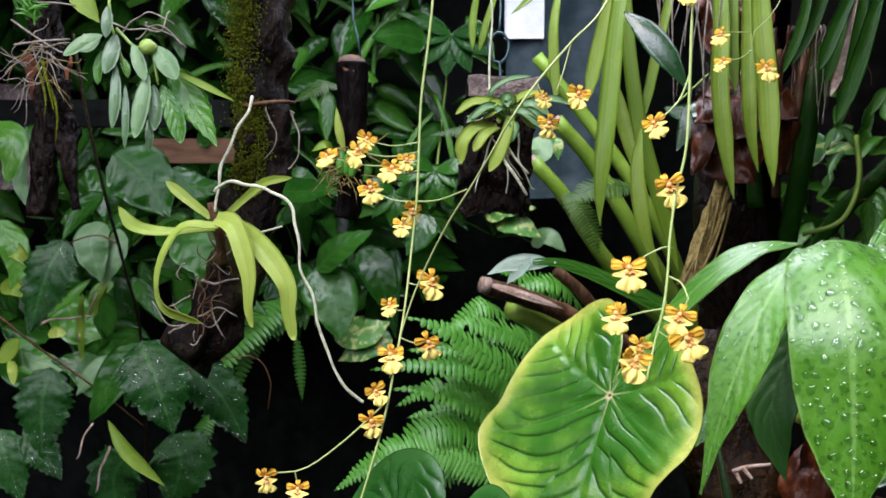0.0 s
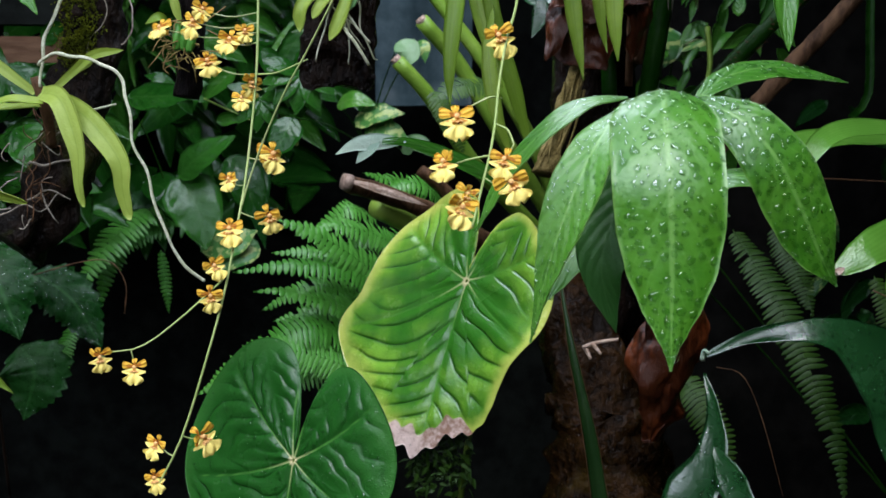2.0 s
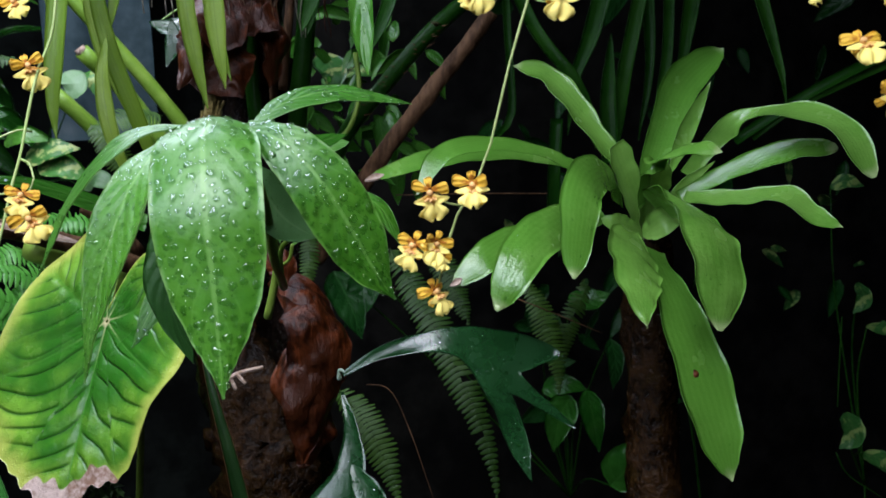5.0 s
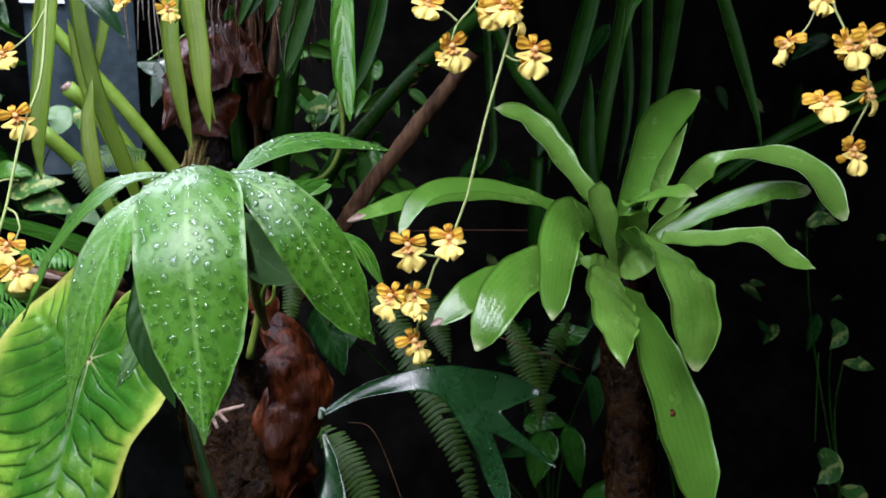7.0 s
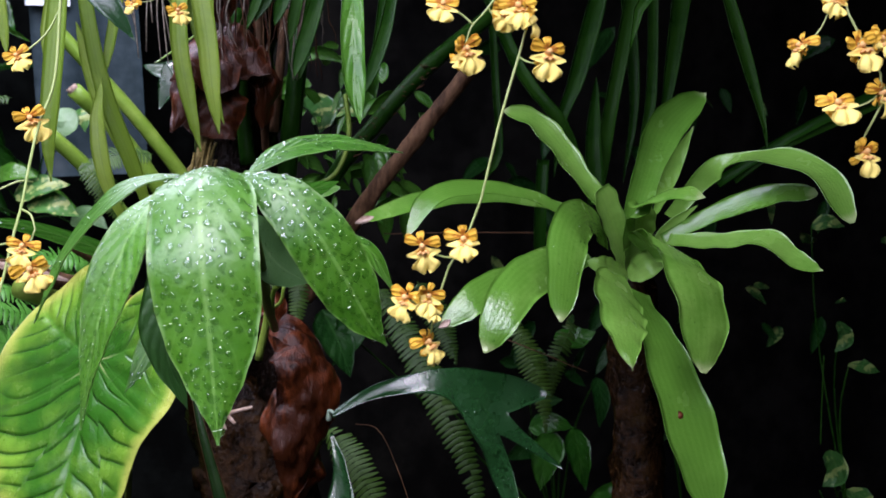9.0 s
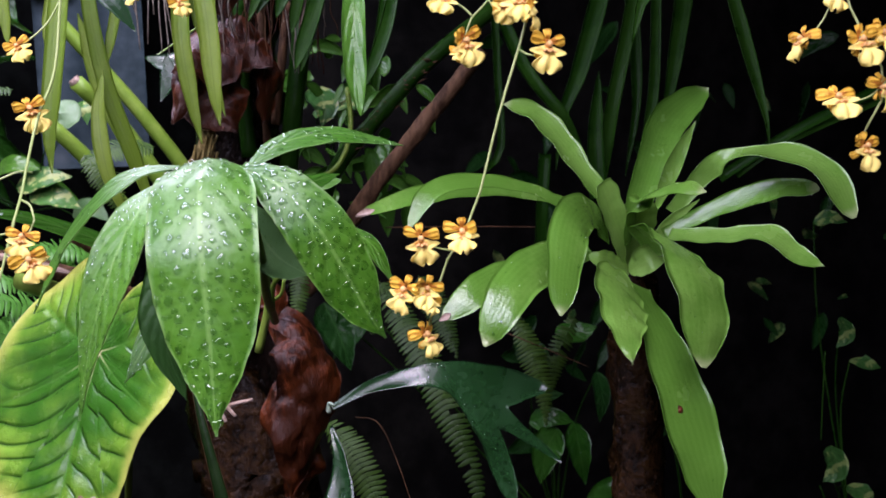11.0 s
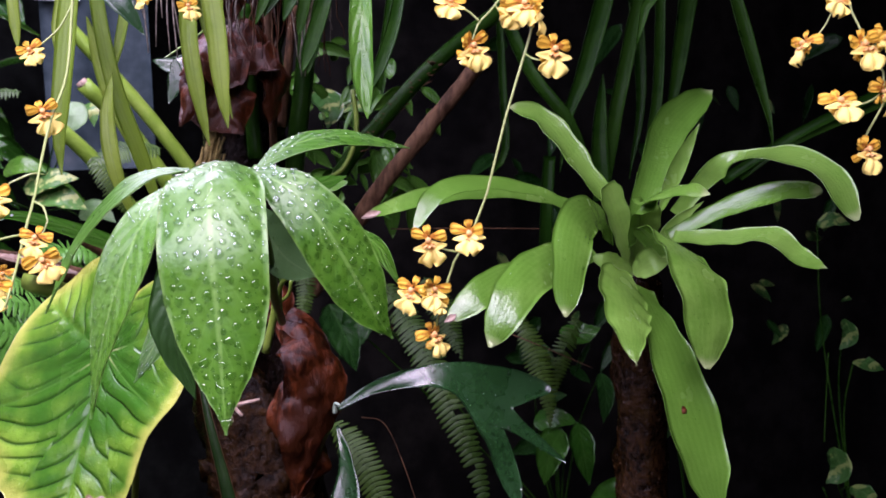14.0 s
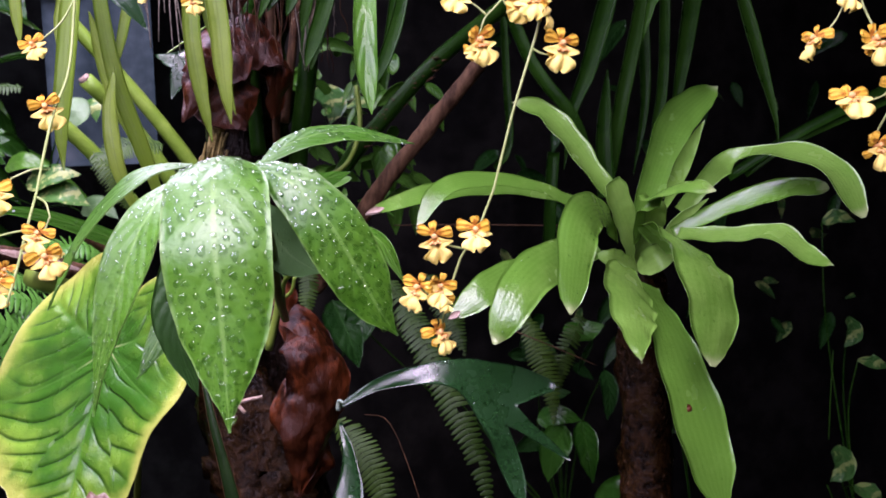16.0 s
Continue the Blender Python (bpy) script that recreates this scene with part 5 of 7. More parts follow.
spray((0.671, 0.729, 2.181), [(0.671, 0.729, 2.181), (0.497, 0.521, 1.564), (0.461, 0.481, 1.489), (0.434, 0.454, 1.446), (0.423, 0.450, 1.423), (0.416, 0.448, 1.403), (0.404, 0.447, 1.371), (0.395, 0.448, 1.339), (0.385, 0.449, 1.306), (0.375, 0.454, 1.293), (0.370, 0.455, 1.277), (0.365, 0.457, 1.263), (0.360, 0.459, 1.250), (0.360, 0.459, 1.240)], 0.0014,
      [[(0.416, 0.448, 1.401), (0.419, 0.443, 1.398), (0.424, 0.440, 1.397)], [(0.413, 0.460, 1.443), (0.401, 0.461, 1.428), (0.393, 0.462, 1.420), (0.389, 0.460, 1.413)], [(0.393, 0.462, 1.421), (0.388, 0.464, 1.426), (0.381, 0.468, 1.431)], [(0.373, 0.454, 1.288), (0.365, 0.455, 1.290), (0.358, 0.459, 1.294)], [(0.428, 0.455, 1.446), (0.413, 0.460, 1.443)]],
      [((0.385, 0.455, 1.405), 0, 0, 2, 1.12), ((0.385, 0.459, 1.400), 0, -20, 0, 0.7), ((0.428, 0.437, 1.402), 15, 0, 0, 1.05), ((0.414, 0.446, 1.428), -20, 0, 0, 1.1), ((0.418, 0.442, 1.423), 25, 0, -15, 1.1), ((0.377, 0.467, 1.431), -20, 0, 0, 1.0), ((0.408, 0.451, 1.426), 0, 15, 10, 0.9), ((0.378, 0.448, 1.298), 5, 0, -5, 1.15), ((0.357, 0.457, 1.295), -45, 0, -10, 1.05), ((0.347, 0.459, 1.266), -30, 0, -5, 1.0)] + [((0.357, 0.453, 1.267), 10, 0, 5, 1.0), ((0.359, 0.453, 1.260), 20, 0, 20, 0.8), ((0.357, 0.455, 1.239), 3, 0, 0, 1.1)],
      "hanging orchid stalk with fresh yellow flowers in two clusters")
spray((0.867, 0.649, 2.177), [(0.867, 0.649, 2.177), (0.669, 0.450, 1.560), (0.622, 0.414, 1.475), (0.598, 0.391, 1.437), (0.602, 0.384, 1.415), (0.611, 0.374, 1.389), (0.615, 0.371, 1.379), (0.610, 0.372, 1.366), (0.601, 0.373, 1.352)], 0.0013,
      [[(0.598, 0.391, 1.437), (0.590, 0.391, 1.425), (0.584, 0.391, 1.415), (0.576, 0.391, 1.407)], [(0.614, 0.372, 1.379), (0.604, 0.373, 1.371), (0.591, 0.375, 1.367)]],
      [((0.568, 0.389, 1.403), -70, 0, -10, 0.95), ((0.590, 0.389, 1.431), 0, 0, 0, 1.05), ((0.598, 0.376, 1.401), -25, 0, -10, 1.2), ((0.608, 0.372, 1.405), 20, 0, 0, 1.1), ((0.582, 0.376, 1.369), -20, 0, -12, 1.15), ((0.596, 0.369, 1.341), 2, 0, 0, 1.1), ((0.609, 0.371, 1.375), 30, 0, 0, 1.0)],
      "hanging orchid stalk with fresh yellow flowers at its end")

# ---- cork block with a small orchid, on a wire hook ----
block = thing("hanging_cork_block", (0.055, 0.900, 1.350), "dark cork block hanging from a wire hook", "cork block")
c0, c1 = (0.026, 0.904, 1.344), (0.086, 0.917, 1.463)
part("body", box_mesh(c0[0], c1[0], 0.885, 0.925, c0[2], c1[2], 30, 0.012), "bark", block)
part("top", box_mesh(c0[0] - 0.001, c1[0] + 0.001, 0.878, 0.927, c1[2] - 0.012, c1[2] + 0.006, 10, 0.005), "cork", block, "pale grey corky top edge")
part("hook", tube([(0.055, 0.912, 1.468), (0.054, 0.914, 1.483), (0.048, 0.914, 1.485), (0.044, 0.915, 1.498), (0.049, 0.917, 1.510), (0.056, 0.917, 1.512), (0.063, 0.916, 1.503), (0.061, 0.914, 1.490), (0.055, 0.914, 1.483)], 0.0014, 0.0014, n=40, sides=7), "wire", block, "dark green coated wire ring")
part("wire", tube([(0.054, 0.917, 1.511), (0.056, 0.929, 1.534), (0.057, 0.954, 1.582), (0.061, 1.066, 1.978)], 0.0014, 0.0012, n=20, sides=6), "wire", block)
small = thing("block_orchid", (0.050, 0.868, 1.434), "small pale green orchid with flat leaves and white roots", "orchid")


def add_small_leaf(pts, w, m):
    part("leaf", blade(pts, w * 0.78 / 1662, "hang", thick=0.001, cup=0.1, fold=0.2, nu=16, nv=5)[0], m, small)


add_small_leaf([(0.059, 0.858, 1.431), (0.043, 0.849, 1.443), (0.026, 0.849, 1.443), (0.011, 0.848, 1.432)], 18, "vanda")
add_small_leaf([(0.050, 0.869, 1.439), (0.043, 0.860, 1.452), (0.059, 0.861, 1.464), (0.080, 0.862, 1.467)], 12, "pale")
add_small_leaf([(0.044, 0.858, 1.434), (0.043, 0.854, 1.444), (0.038, 0.854, 1.441)], 20, "mid")
add_small_leaf([(0.049, 0.857, 1.421), (0.031, 0.847, 1.421), (0.018, 0.840, 1.408), (0.016, 0.843, 1.388)], 26, "vanda")
add_small_leaf([(0.049, 0.852, 1.421), (0.037, 0.841, 1.414), (0.027, 0.840, 1.399)], 22, "vanda")
add_small_leaf([(0.050, 0.868, 1.426), (0.062, 0.859, 1.444), (0.085, 0.860, 1.452)], 16, "vanda")
add_small_leaf([(0.054, 0.858, 1.429), (0.074, 0.849, 1.441), (0.097, 0.849, 1.446), (0.115, 0.854, 1.441)], 15, "pale")
add_small_leaf([(0.061, 0.848, 1.431), (0.056, 0.841, 1.413), (0.048, 0.839, 1.393), (0.041, 0.843, 1.381)], 26, "vanda")
add_small_leaf([(0.059, 0.853, 1.434), (0.069, 0.850, 1.448), (0.086, 0.850, 1.453)], 14, "vanda")
add_small_leaf([(0.056, 0.847, 1.426), (0.064, 0.842, 1.421), (0.058, 0.840, 1.406)], 18, "pale")
for i in range(16):
    b = np.array((0.054, 0.853, 1.431)) + np.array([rnd.gauss(0, 0.006), 0, rnd.gauss(0, 0.006)])
    a = rnd.uniform(-0.6, 3.6)
    e = b + np.array([math.cos(a) * 0.032, rnd.uniform(-0.016, 0.0), math.sin(a) * 0.018 - 0.012])
    part("leaf", blade([tuple(b), tuple((b + e) / 2 + np.array([0, -0.005, 0.007])), tuple(e)], 0.008, "hang", thick=0.001, fold=0.25, nu=12, nv=5)[0], rnd.choice(("vanda", "pale", "pale")), small)
for i in range(5):
    b = np.array((0.057, 0.857, 1.418)) + np.array([rnd.gauss(0, 0.012), 0, rnd.gauss(0, 0.008)])
    e = b + np.array([rnd.gauss(0.004, 0.014), rnd.uniform(-0.008, 0.006), -rnd.uniform(0.02, 0.055)])
    part("root", tube([tuple(b), tuple((b + e) / 2 + np.array([rnd.gauss(0, 0.006), -0.006, 0])), tuple(e)], 0.0011, 0.0006, n=14, sides=5, wiggle=0.004), "root", small)
for pts, r in (([(0.056, 0.846, 1.416), (0.054, 0.839, 1.393), (0.064, 0.837, 1.378), (0.075, 0.840, 1.360)], 0.0020), ([(0.056, 0.845, 1.406), (0.066, 0.844, 1.391), (0.077, 0.847, 1.379)], 0.0014), ([(0.044, 0.858, 1.434), (0.031, 0.857, 1.426), (0.022, 0.858, 1.431)], 0.0014), ([(0.043, 0.869, 1.444), (0.043, 0.883, 1.481), (0.046, 0.898, 1.530), (0.040, 0.923, 1.576)], 0.0012)):
    part("root", tube(pts, r, r * 0.7, n=16, sides=6), "root", small)

# ---- hanging strap leaves and thick leaf stalks ----
strap_plant = thing("strap_leaf_orchid", (0.388, 1.298, 1.794), "orchid with long light green leaves hanging over a trunk", "orchid")


def add_strap_plant_leaf(pts, w, kd):
    part("leaf", blade(pts, w * 0.84 / 1662, kd, thick=0.0008, cup=0.05, fold=0.2, nu=26, nv=7, wave=0.03)[0], "strap", strap_plant)


add_strap_plant_leaf([(0.322, 1.156, 1.686), (0.314, 1.082, 1.556), (0.305, 1.048, 1.472), (0.310, 1.036, 1.404), (0.319, 1.030, 1.347)], 38, "hang")
add_strap_plant_leaf([(0.356, 1.136, 1.681), (0.342, 1.072, 1.555), (0.335, 1.043, 1.472), (0.338, 1.037, 1.416), (0.347, 1.038, 1.376)], 32, "hang")
add_strap_plant_leaf([(0.328, 1.013, 1.651), (0.314, 0.946, 1.531), (0.316, 0.925, 1.458), (0.317, 0.915, 1.404), (0.321, 0.912, 1.365)], 40, "hang")
add_strap_plant_leaf([(0.341, 1.131, 1.641), (0.326, 1.080, 1.531), (0.327, 1.062, 1.464)], 30, "hang")
add_strap_plant_leaf([(0.218, 1.114, 1.663), (0.189, 1.040, 1.538), (0.174, 1.000, 1.439), (0.164, 0.981, 1.363), (0.164, 0.977, 1.322)], 40, "hang")
add_strap_plant_leaf([(0.212, 1.129, 1.615), (0.213, 1.087, 1.506), (0.224, 1.068, 1.417), (0.246, 1.060, 1.341), (0.268, 1.062, 1.263)], 36, "hang")
add_strap_plant_leaf([(0.222, 1.059, 1.429), (0.213, 1.033, 1.379), (0.218, 1.017, 1.318), (0.240, 1.021, 1.256)], 34, "lance")
add_strap_plant_leaf([(0.275, 1.129, 1.615), (0.251, 1.100, 1.533), (0.236, 1.084, 1.474), (0.224, 1.069, 1.429)], 24, "hang")
add_strap_plant_leaf([(0.199, 1.127, 1.595), (0.181, 1.109, 1.522), (0.166, 1.092, 1.456)], 34, "hang")
add_strap_plant_leaf([(0.136, 1.126, 1.588), (0.127, 1.100, 1.533), (0.129, 1.082, 1.455)], 24, "hang")
add_strap_plant_leaf([(0.203, 1.157, 1.500), (0.220, 1.128, 1.418), (0.242, 1.100, 1.338)], 36, "lance")
add_strap_plant_leaf([(0.040, 1.025, 1.583), (0.032, 1.010, 1.540), (0.031, 1.001, 1.505)], 16, "hang")
add_strap_plant_leaf([(0.058, 1.024, 1.571), (0.046, 1.010, 1.534), (0.038, 1.006, 1.504)], 16, "hang")
add_strap_plant_leaf([(0.106, 1.024, 1.571), (0.087, 1.012, 1.555), (0.072, 1.010, 1.543)], 14, "lance")
part("leaf", blade([(0.189, 1.001, 1.544), (0.210, 0.983, 1.522), (0.232, 0.975, 1.493), (0.252, 0.977, 1.461)], 0.0279, "lance", cup=-0.2, nu=22, nv=7)[0], "stag", strap_plant, "dull blue-green lance leaf")

stalks = thing("cut_leaf_stalks", (0.411, 1.707, 1.138), "thick green leaf stalks with cut ends", "leaf stalks")
for pts, r0, r1 in (([(0.515, 1.842, 0.982), (0.310, 1.728, 1.188), (0.222, 1.710, 1.315), (0.161, 1.703, 1.381)], 0.0135, 0.0115), ([(0.550, 1.885, 0.971), (0.386, 1.791, 1.212), (0.283, 1.778, 1.375), (0.210, 1.755, 1.454)], 0.0145, 0.0125), ([(0.546, 1.917, 0.988), (0.436, 1.821, 1.221), (0.332, 1.809, 1.385), (0.180, 1.829, 1.579)], 0.013, 0.011)):
    part("stalk", tube(pts, r0 * 1.14, r1 * 1.14, n=24, sides=14, rough=0.05), "petiole", stalks)
part("cut_end", tube([(0.165, 1.700, 1.377), (0.156, 1.700, 1.387)], 0.0100, 0.0090, n=3, sides=12), "cut_wood", stalks)
part("cut_end", tube([(0.213, 1.752, 1.450), (0.206, 1.752, 1.459)], 0.0108, 0.0095, n=3, sides=12), "cut_wood", stalks)

bamboo = thing("cut_stalk", (0.206, 1.492, 1.134), "cut brown stalk lying across the ferns", "cut stalk")
part("stalk", tube([(0.066, 1.414, 1.194), (0.119, 1.441, 1.175), (0.206, 1.492, 1.134), (0.325, 1.583, 1.060)], 0.0133, 0.0168, n=30, sides=12, rough=0.16), "stick", bamboo)
part("cut_face", tube([(0.057, 1.399, 1.200), (0.069, 1.403, 1.196)], 0.0119, 0.0133, n=3, sides=12), "cut_wood", bamboo, "pale freshly cut end")
part("splinter", blade([(0.056, 1.394, 1.204), (0.098, 1.393, 1.193), (0.151, 1.413, 1.173), (0.189, 1.438, 1.155)], 0.01344, "lance", nu=14, nv=5, cup=-0.4)[0], "dead", bamboo, "pale split strip along the stalk")
part("sheath", tube([(0.108, 1.466, 1.152), (0.161, 1.505, 1.123), (0.234, 1.557, 1.075)], 0.0168, 0.0252, n=10, sides=10, rough=0.1), "petiole", bamboo)
part("stalk", tube([(0.189, 1.555, 1.200), (0.237, 1.579, 1.158), (0.270, 1.603, 1.114)], 0.0098, 0.0112, n=8, sides=10, rough=0.1), "stick", bamboo)

antler = thing("antler_fern", (0.249, 1.007, 1.221), "antler fern with a pale forked frond tip", "fern")
part("frond", blade([(0.245, 1.018, 1.228), (0.190, 0.991, 1.257), (0.139, 0.973, 1.279), (0.102, 0.958, 1.287), (0.070, 0.953, 1.281)], 0.0198, "taper", cup=-0.15, nu=26, nv=7)[0], "mid", antler)
part("frond_tip", blade([(0.117, 0.963, 1.285), (0.087, 0.955, 1.287), (0.064, 0.949, 1.284), (0.045, 0.948, 1.274)], 0.0196, "lance", cup=-0.15, nu=18, nv=7)[0], "stag_pale", antler, "pale grey-green forked tip")
part("frond_tip", blade([(0.090, 0.955, 1.286), (0.077, 0.948, 1.279), (0.065, 0.946, 1.265)], 0.0139, "lance", cup=-0.1, nu=14, nv=5)[0], "stag_pale", antler)

# ---- trunk with brown shield fronds behind the sprays ----
shield = thing("epiphyte_trunk", (0.418, 1.291, 1.058), "dark trunk wrapped in curled brown shield fronds", "trunk")
part("trunk", tube([(0.476, 1.346, 0.330), (0.439, 1.330, 1.047), (0.411, 1.304, 1.374), (0.426, 1.358, 1.689), (0.460, 1.510, 2.377)], 0.055, 0.06, n=80, sides=30, rough=0.4), "bark", shield)
for pts, w, fc in (
        ([(0.384, 1.187, 1.502), (0.347, 1.152, 1.459), (0.320, 1.141, 1.445), (0.302, 1.140, 1.435)], 120, (-0.3, -0.8, 0.5)), ([(0.398, 1.188, 1.509), (0.395, 1.153, 1.466), (0.412, 1.142, 1.452), (0.423, 1.130, 1.436)], 90, (0.2, -0.9, 0.3)),
        ([(0.360, 1.174, 1.474), (0.357, 1.157, 1.404), (0.374, 1.142, 1.357)], 130, (0, -1, 0)), ([(0.322, 1.163, 1.466), (0.313, 1.147, 1.404), (0.302, 1.143, 1.370)], 50, (-0.6, -0.7, 0)),
        ([(0.419, 1.184, 1.474), (0.430, 1.169, 1.425), (0.416, 1.163, 1.370)], 70, (0.5, -0.7, 0)), ([(0.360, 1.190, 1.626), (0.364, 1.173, 1.556), (0.381, 1.177, 1.502)], 140, (0, -1, 0))):
    part("shield_frond", blade(pts, w * 1.14 / 1662, "broad", thick=0.0015, cup=-0.3, wave=0.08, waves=2, nu=30, nv=15, crumple=0.12, face=fc)[0], "rust", shield, "papery curled brown frond")
part("stump", tube([(0.348, 1.172, 1.362), (0.334, 1.158, 1.321), (0.315, 1.144, 1.281), (0.300, 1.129, 1.234)], 0.009, 0.015, n=40, sides=18, rough=0.5), "fibre", shield, "ochre rotten mossy stump")
for i in range(46):
    a = np.array((0.363, 1.168, 1.548)) * (1 - i / 45) + np.array((0.494, 1.135, 1.547)) * (i / 45) + np.array([0, rnd.gauss(0, 0.01), 0.0])
    b = a + np.array([rnd.gauss(0, 0.010), rnd.gauss(0, 0.006), -rnd.uniform(0.05, 0.12)])
    part("root", tube([tuple(a), tuple((a + b) / 2 + np.array([rnd.gauss(0, 0.006), 0, 0])), tuple(b)], 0.0013, 0.0006, n=10, sides=5, wiggle=0.004), rnd.choice(("rust", "rust", "grey_root", "stick")), shield)
for i in range(12):
    x = rnd.uniform(0, 1)
    a = np.array((0.322, 1.151, 1.349)) * (1 - x) + np.array((0.357, 1.161, 1.345)) * x + np.array([0, 0, rnd.gauss(0, 0.01)])
    b = np.array((0.287, 1.110, 1.250)) * (1 - x) + np.array((0.313, 1.120, 1.249)) * x + np.array([0, rnd.gauss(0, 0.006), rnd.gauss(0, 0.01)])
    part("fibre", tube([tuple(a), tuple((a + b) / 2 + np.array([rnd.gauss(0, 0.005), -0.004, 0])), tuple(b)], 0.0018, 0.0011, n=8, sides=5), "fibre", shield)
for i in range(14):
    x = (0.280, 1.103, 1.559)
    a = np.array(x) + np.array([rnd.gauss(0.0, 0.03), rnd.gauss(0, 0.02), rnd.uniform(0.0, 0.06)])
    b = a + np.array([rnd.gauss(0, 0.012), 0, -rnd.uniform(0.05, 0.13)])
    part("root", tube([tuple(a), tuple((a + b) / 2 + np.array([rnd.gauss(0, 0.006), 0, 0])), tuple(b)], 0.0012, 0.0007, n=8, sides=5), "grey_root", shield)

# blue-green lobed leaf among the strap leaves
lobed = thing("lobed_leaf", (0.298, 1.204, 1.428), "wet blue-green lobed leaf", "leaf")
for pts, w in (([(0.279, 1.201, 1.454), (0.305, 1.195, 1.449), (0.338, 1.196, 1.464)], 34), ([(0.305, 1.196, 1.457), (0.304, 1.187, 1.428), (0.294, 1.189, 1.399)], 30)):
    me, g = blade(pts, w * 1.183 / 1662, "lance", cup=-0.1, nu=16, nv=5)
    lf = part("lobe", me, "stag", lobed)
part("stalk", tube([(0.291, 1.206, 1.454), (0.342, 1.269, 1.490), (0.405, 1.355, 1.535)], 0.0014, 0.0014, n=8, sides=5), "stem", lobed)

# ---- heart-leaved aroids ----
LEFT = ((0, 1.0), (7, 0.97), (22, 0.91), (37, 0.90), (48, 0.92), (56, 0.935), (63, 0.935), (68, 0.88), (73, 0.77), (86, 0.71), (100, 0.70), (112, 0.70), (128, 0.645), (144, 0.62), (158, 0.585), (168, 0.48), (175, 0.28), (180, 0.05))
RIGHT = ((0, 1.0), (2, 0.96), (5, 0.89), (10, 0.835), (20, 0.835), (24, 0.81), (29, 0.76), (38, 0.665), (49, 0.607), (61, 0.603), (70, 0.62), (79, 0.617), (87, 0.611), (98, 0.596), (111, 0.565), (135, 0.512), (155, 0.47), (167, 0.35), (174, 0.16), (180, 0.05))
aroid = thing("yellowing_aroid_leaf", (0.202, 1.098, 1.108), "large yellowing heart-shaped leaf with a scorched papery tip", "leaf")
g, at = heart_grid((0.1983, 1.0904, 1.1117), (0.129, 1.0328, 0.9139), (-0.659, -0.628, 0.414), LEFT, RIGHT, relief=0.0012, nr=110, nt=361, period=0.12, scorch=True, rag=0.025, nerves=(0, 52, 105, 158), bend=(0.022, -0.112, -0.037, 0.189, 0.071), quilt=0.008)
lf = part("blade", heart(g, at), "heart_yellow", aroid)
part("petiole", tube([(0.200, 1.094, 1.110), (0.222, 1.150, 1.110), (0.235, 1.215, 1.000), (0.215, 1.270, 0.735)], 0.004, 0.005, n=18, sides=8), "petiole", aroid)
EVEN = ((0, 1.5), (20, 1.28), (45, 1.16), (70, 1.24), (90, 1.37), (102, 1.40), (114, 1.38), (126, 1.352), (137, 1.322), (148, 1.274), (157, 1.18), (163, 1.0), (168, 0.72), (174, 0.36), (180, 0.08))
FULL = ((0, 1.5), (15, 1.45), (33, 1.50), (53, 1.62), (67, 1.70), (77, 1.69), (88, 1.64), (102, 1.587), (115, 1.54), (130, 1.475), (144, 1.419), (155, 1.35), (165, 1.228), (172, 1.03), (177, 0.6), (180, 0.10))
aroid2 = thing("dark_heart_leaf", (-0.009, 0.976, 0.947), "broad dark green heart-shaped leaf beaded with rain", "leaf", "dark heart leaves")
g, at = heart_grid((-0.0061, 0.9636, 0.9479), (-0.0235, 0.9438, 0.8501), (-0.677, -0.689, 0.261), FULL, EVEN, cup=0.02, relief=0.02, nr=80, nt=241, period=0.23, seed=1, quilt=0.02, nerves=(0, 62, 118, 165))
lf = part("blade", heart(g, at), "heart_green", aroid2)
drops(g[6:, 10:-10], 520, 0.0017, lf, seed=50)
part("petiole", tube([(-0.005, 0.967, 0.947), (0.010, 1.020, 0.920), (0.009, 1.077, 0.779), (0.044, 0.947, -0.530)], 0.004, 0.006, n=12, sides=8), "petiole", aroid2)

# ---- the palmate plant ----
palm = thing("palmate_leaf_plant", (0.357, 0.862, 1.179), "large glossy palmate leaf covered in rain drops", "palmate leaf")


def add_palm_leaflet(i, pts, w, kd, m, fc, n, cp):
    me, g = blade(pts, w * 0.625 / 1662, kd, thick=0.0009, cup=cp, nu=44, nv=17, face=fc, wave=0.012, waves=4, puff=0.005 if n else 0.0, puffs=11)
    lf = part("leaflet", me, m, palm)
    if n:
        drops(g, int(n * 2.0), 0.0014 if i in (1, 2) else 0.0025, lf, seed=20 + i, spread=0.95, single={0: 120, 1: 50, 3: 95, 4: 30}.get(i, 0))


add_palm_leaflet(0, [(0.269, 0.640, 1.339), (0.263, 0.622, 1.339), (0.254, 0.592, 1.325), (0.248, 0.562, 1.287), (0.249, 0.556, 1.242), (0.250, 0.552, 1.166)], 190, "drip_broad", "palmate", (-0.2, -0.55, 0.85), 420, -0.24)
add_palm_leaflet(1, [(0.246, 0.650, 1.332), (0.231, 0.625, 1.323), (0.207, 0.602, 1.296), (0.188, 0.596, 1.252), (0.177, 0.597, 1.212), (0.170, 0.600, 1.174)], 106, "drip", "palmate", (-0.75, -0.7, 0.15), 300, 0.1)
add_palm_leaflet(2, [(0.249, 0.655, 1.335), (0.219, 0.656, 1.331), (0.192, 0.664, 1.312), (0.167, 0.681, 1.279), (0.145, 0.694, 1.231)], 96, "lance", "palmate", (-0.45, -0.25, 0.8), 40, 0.0)
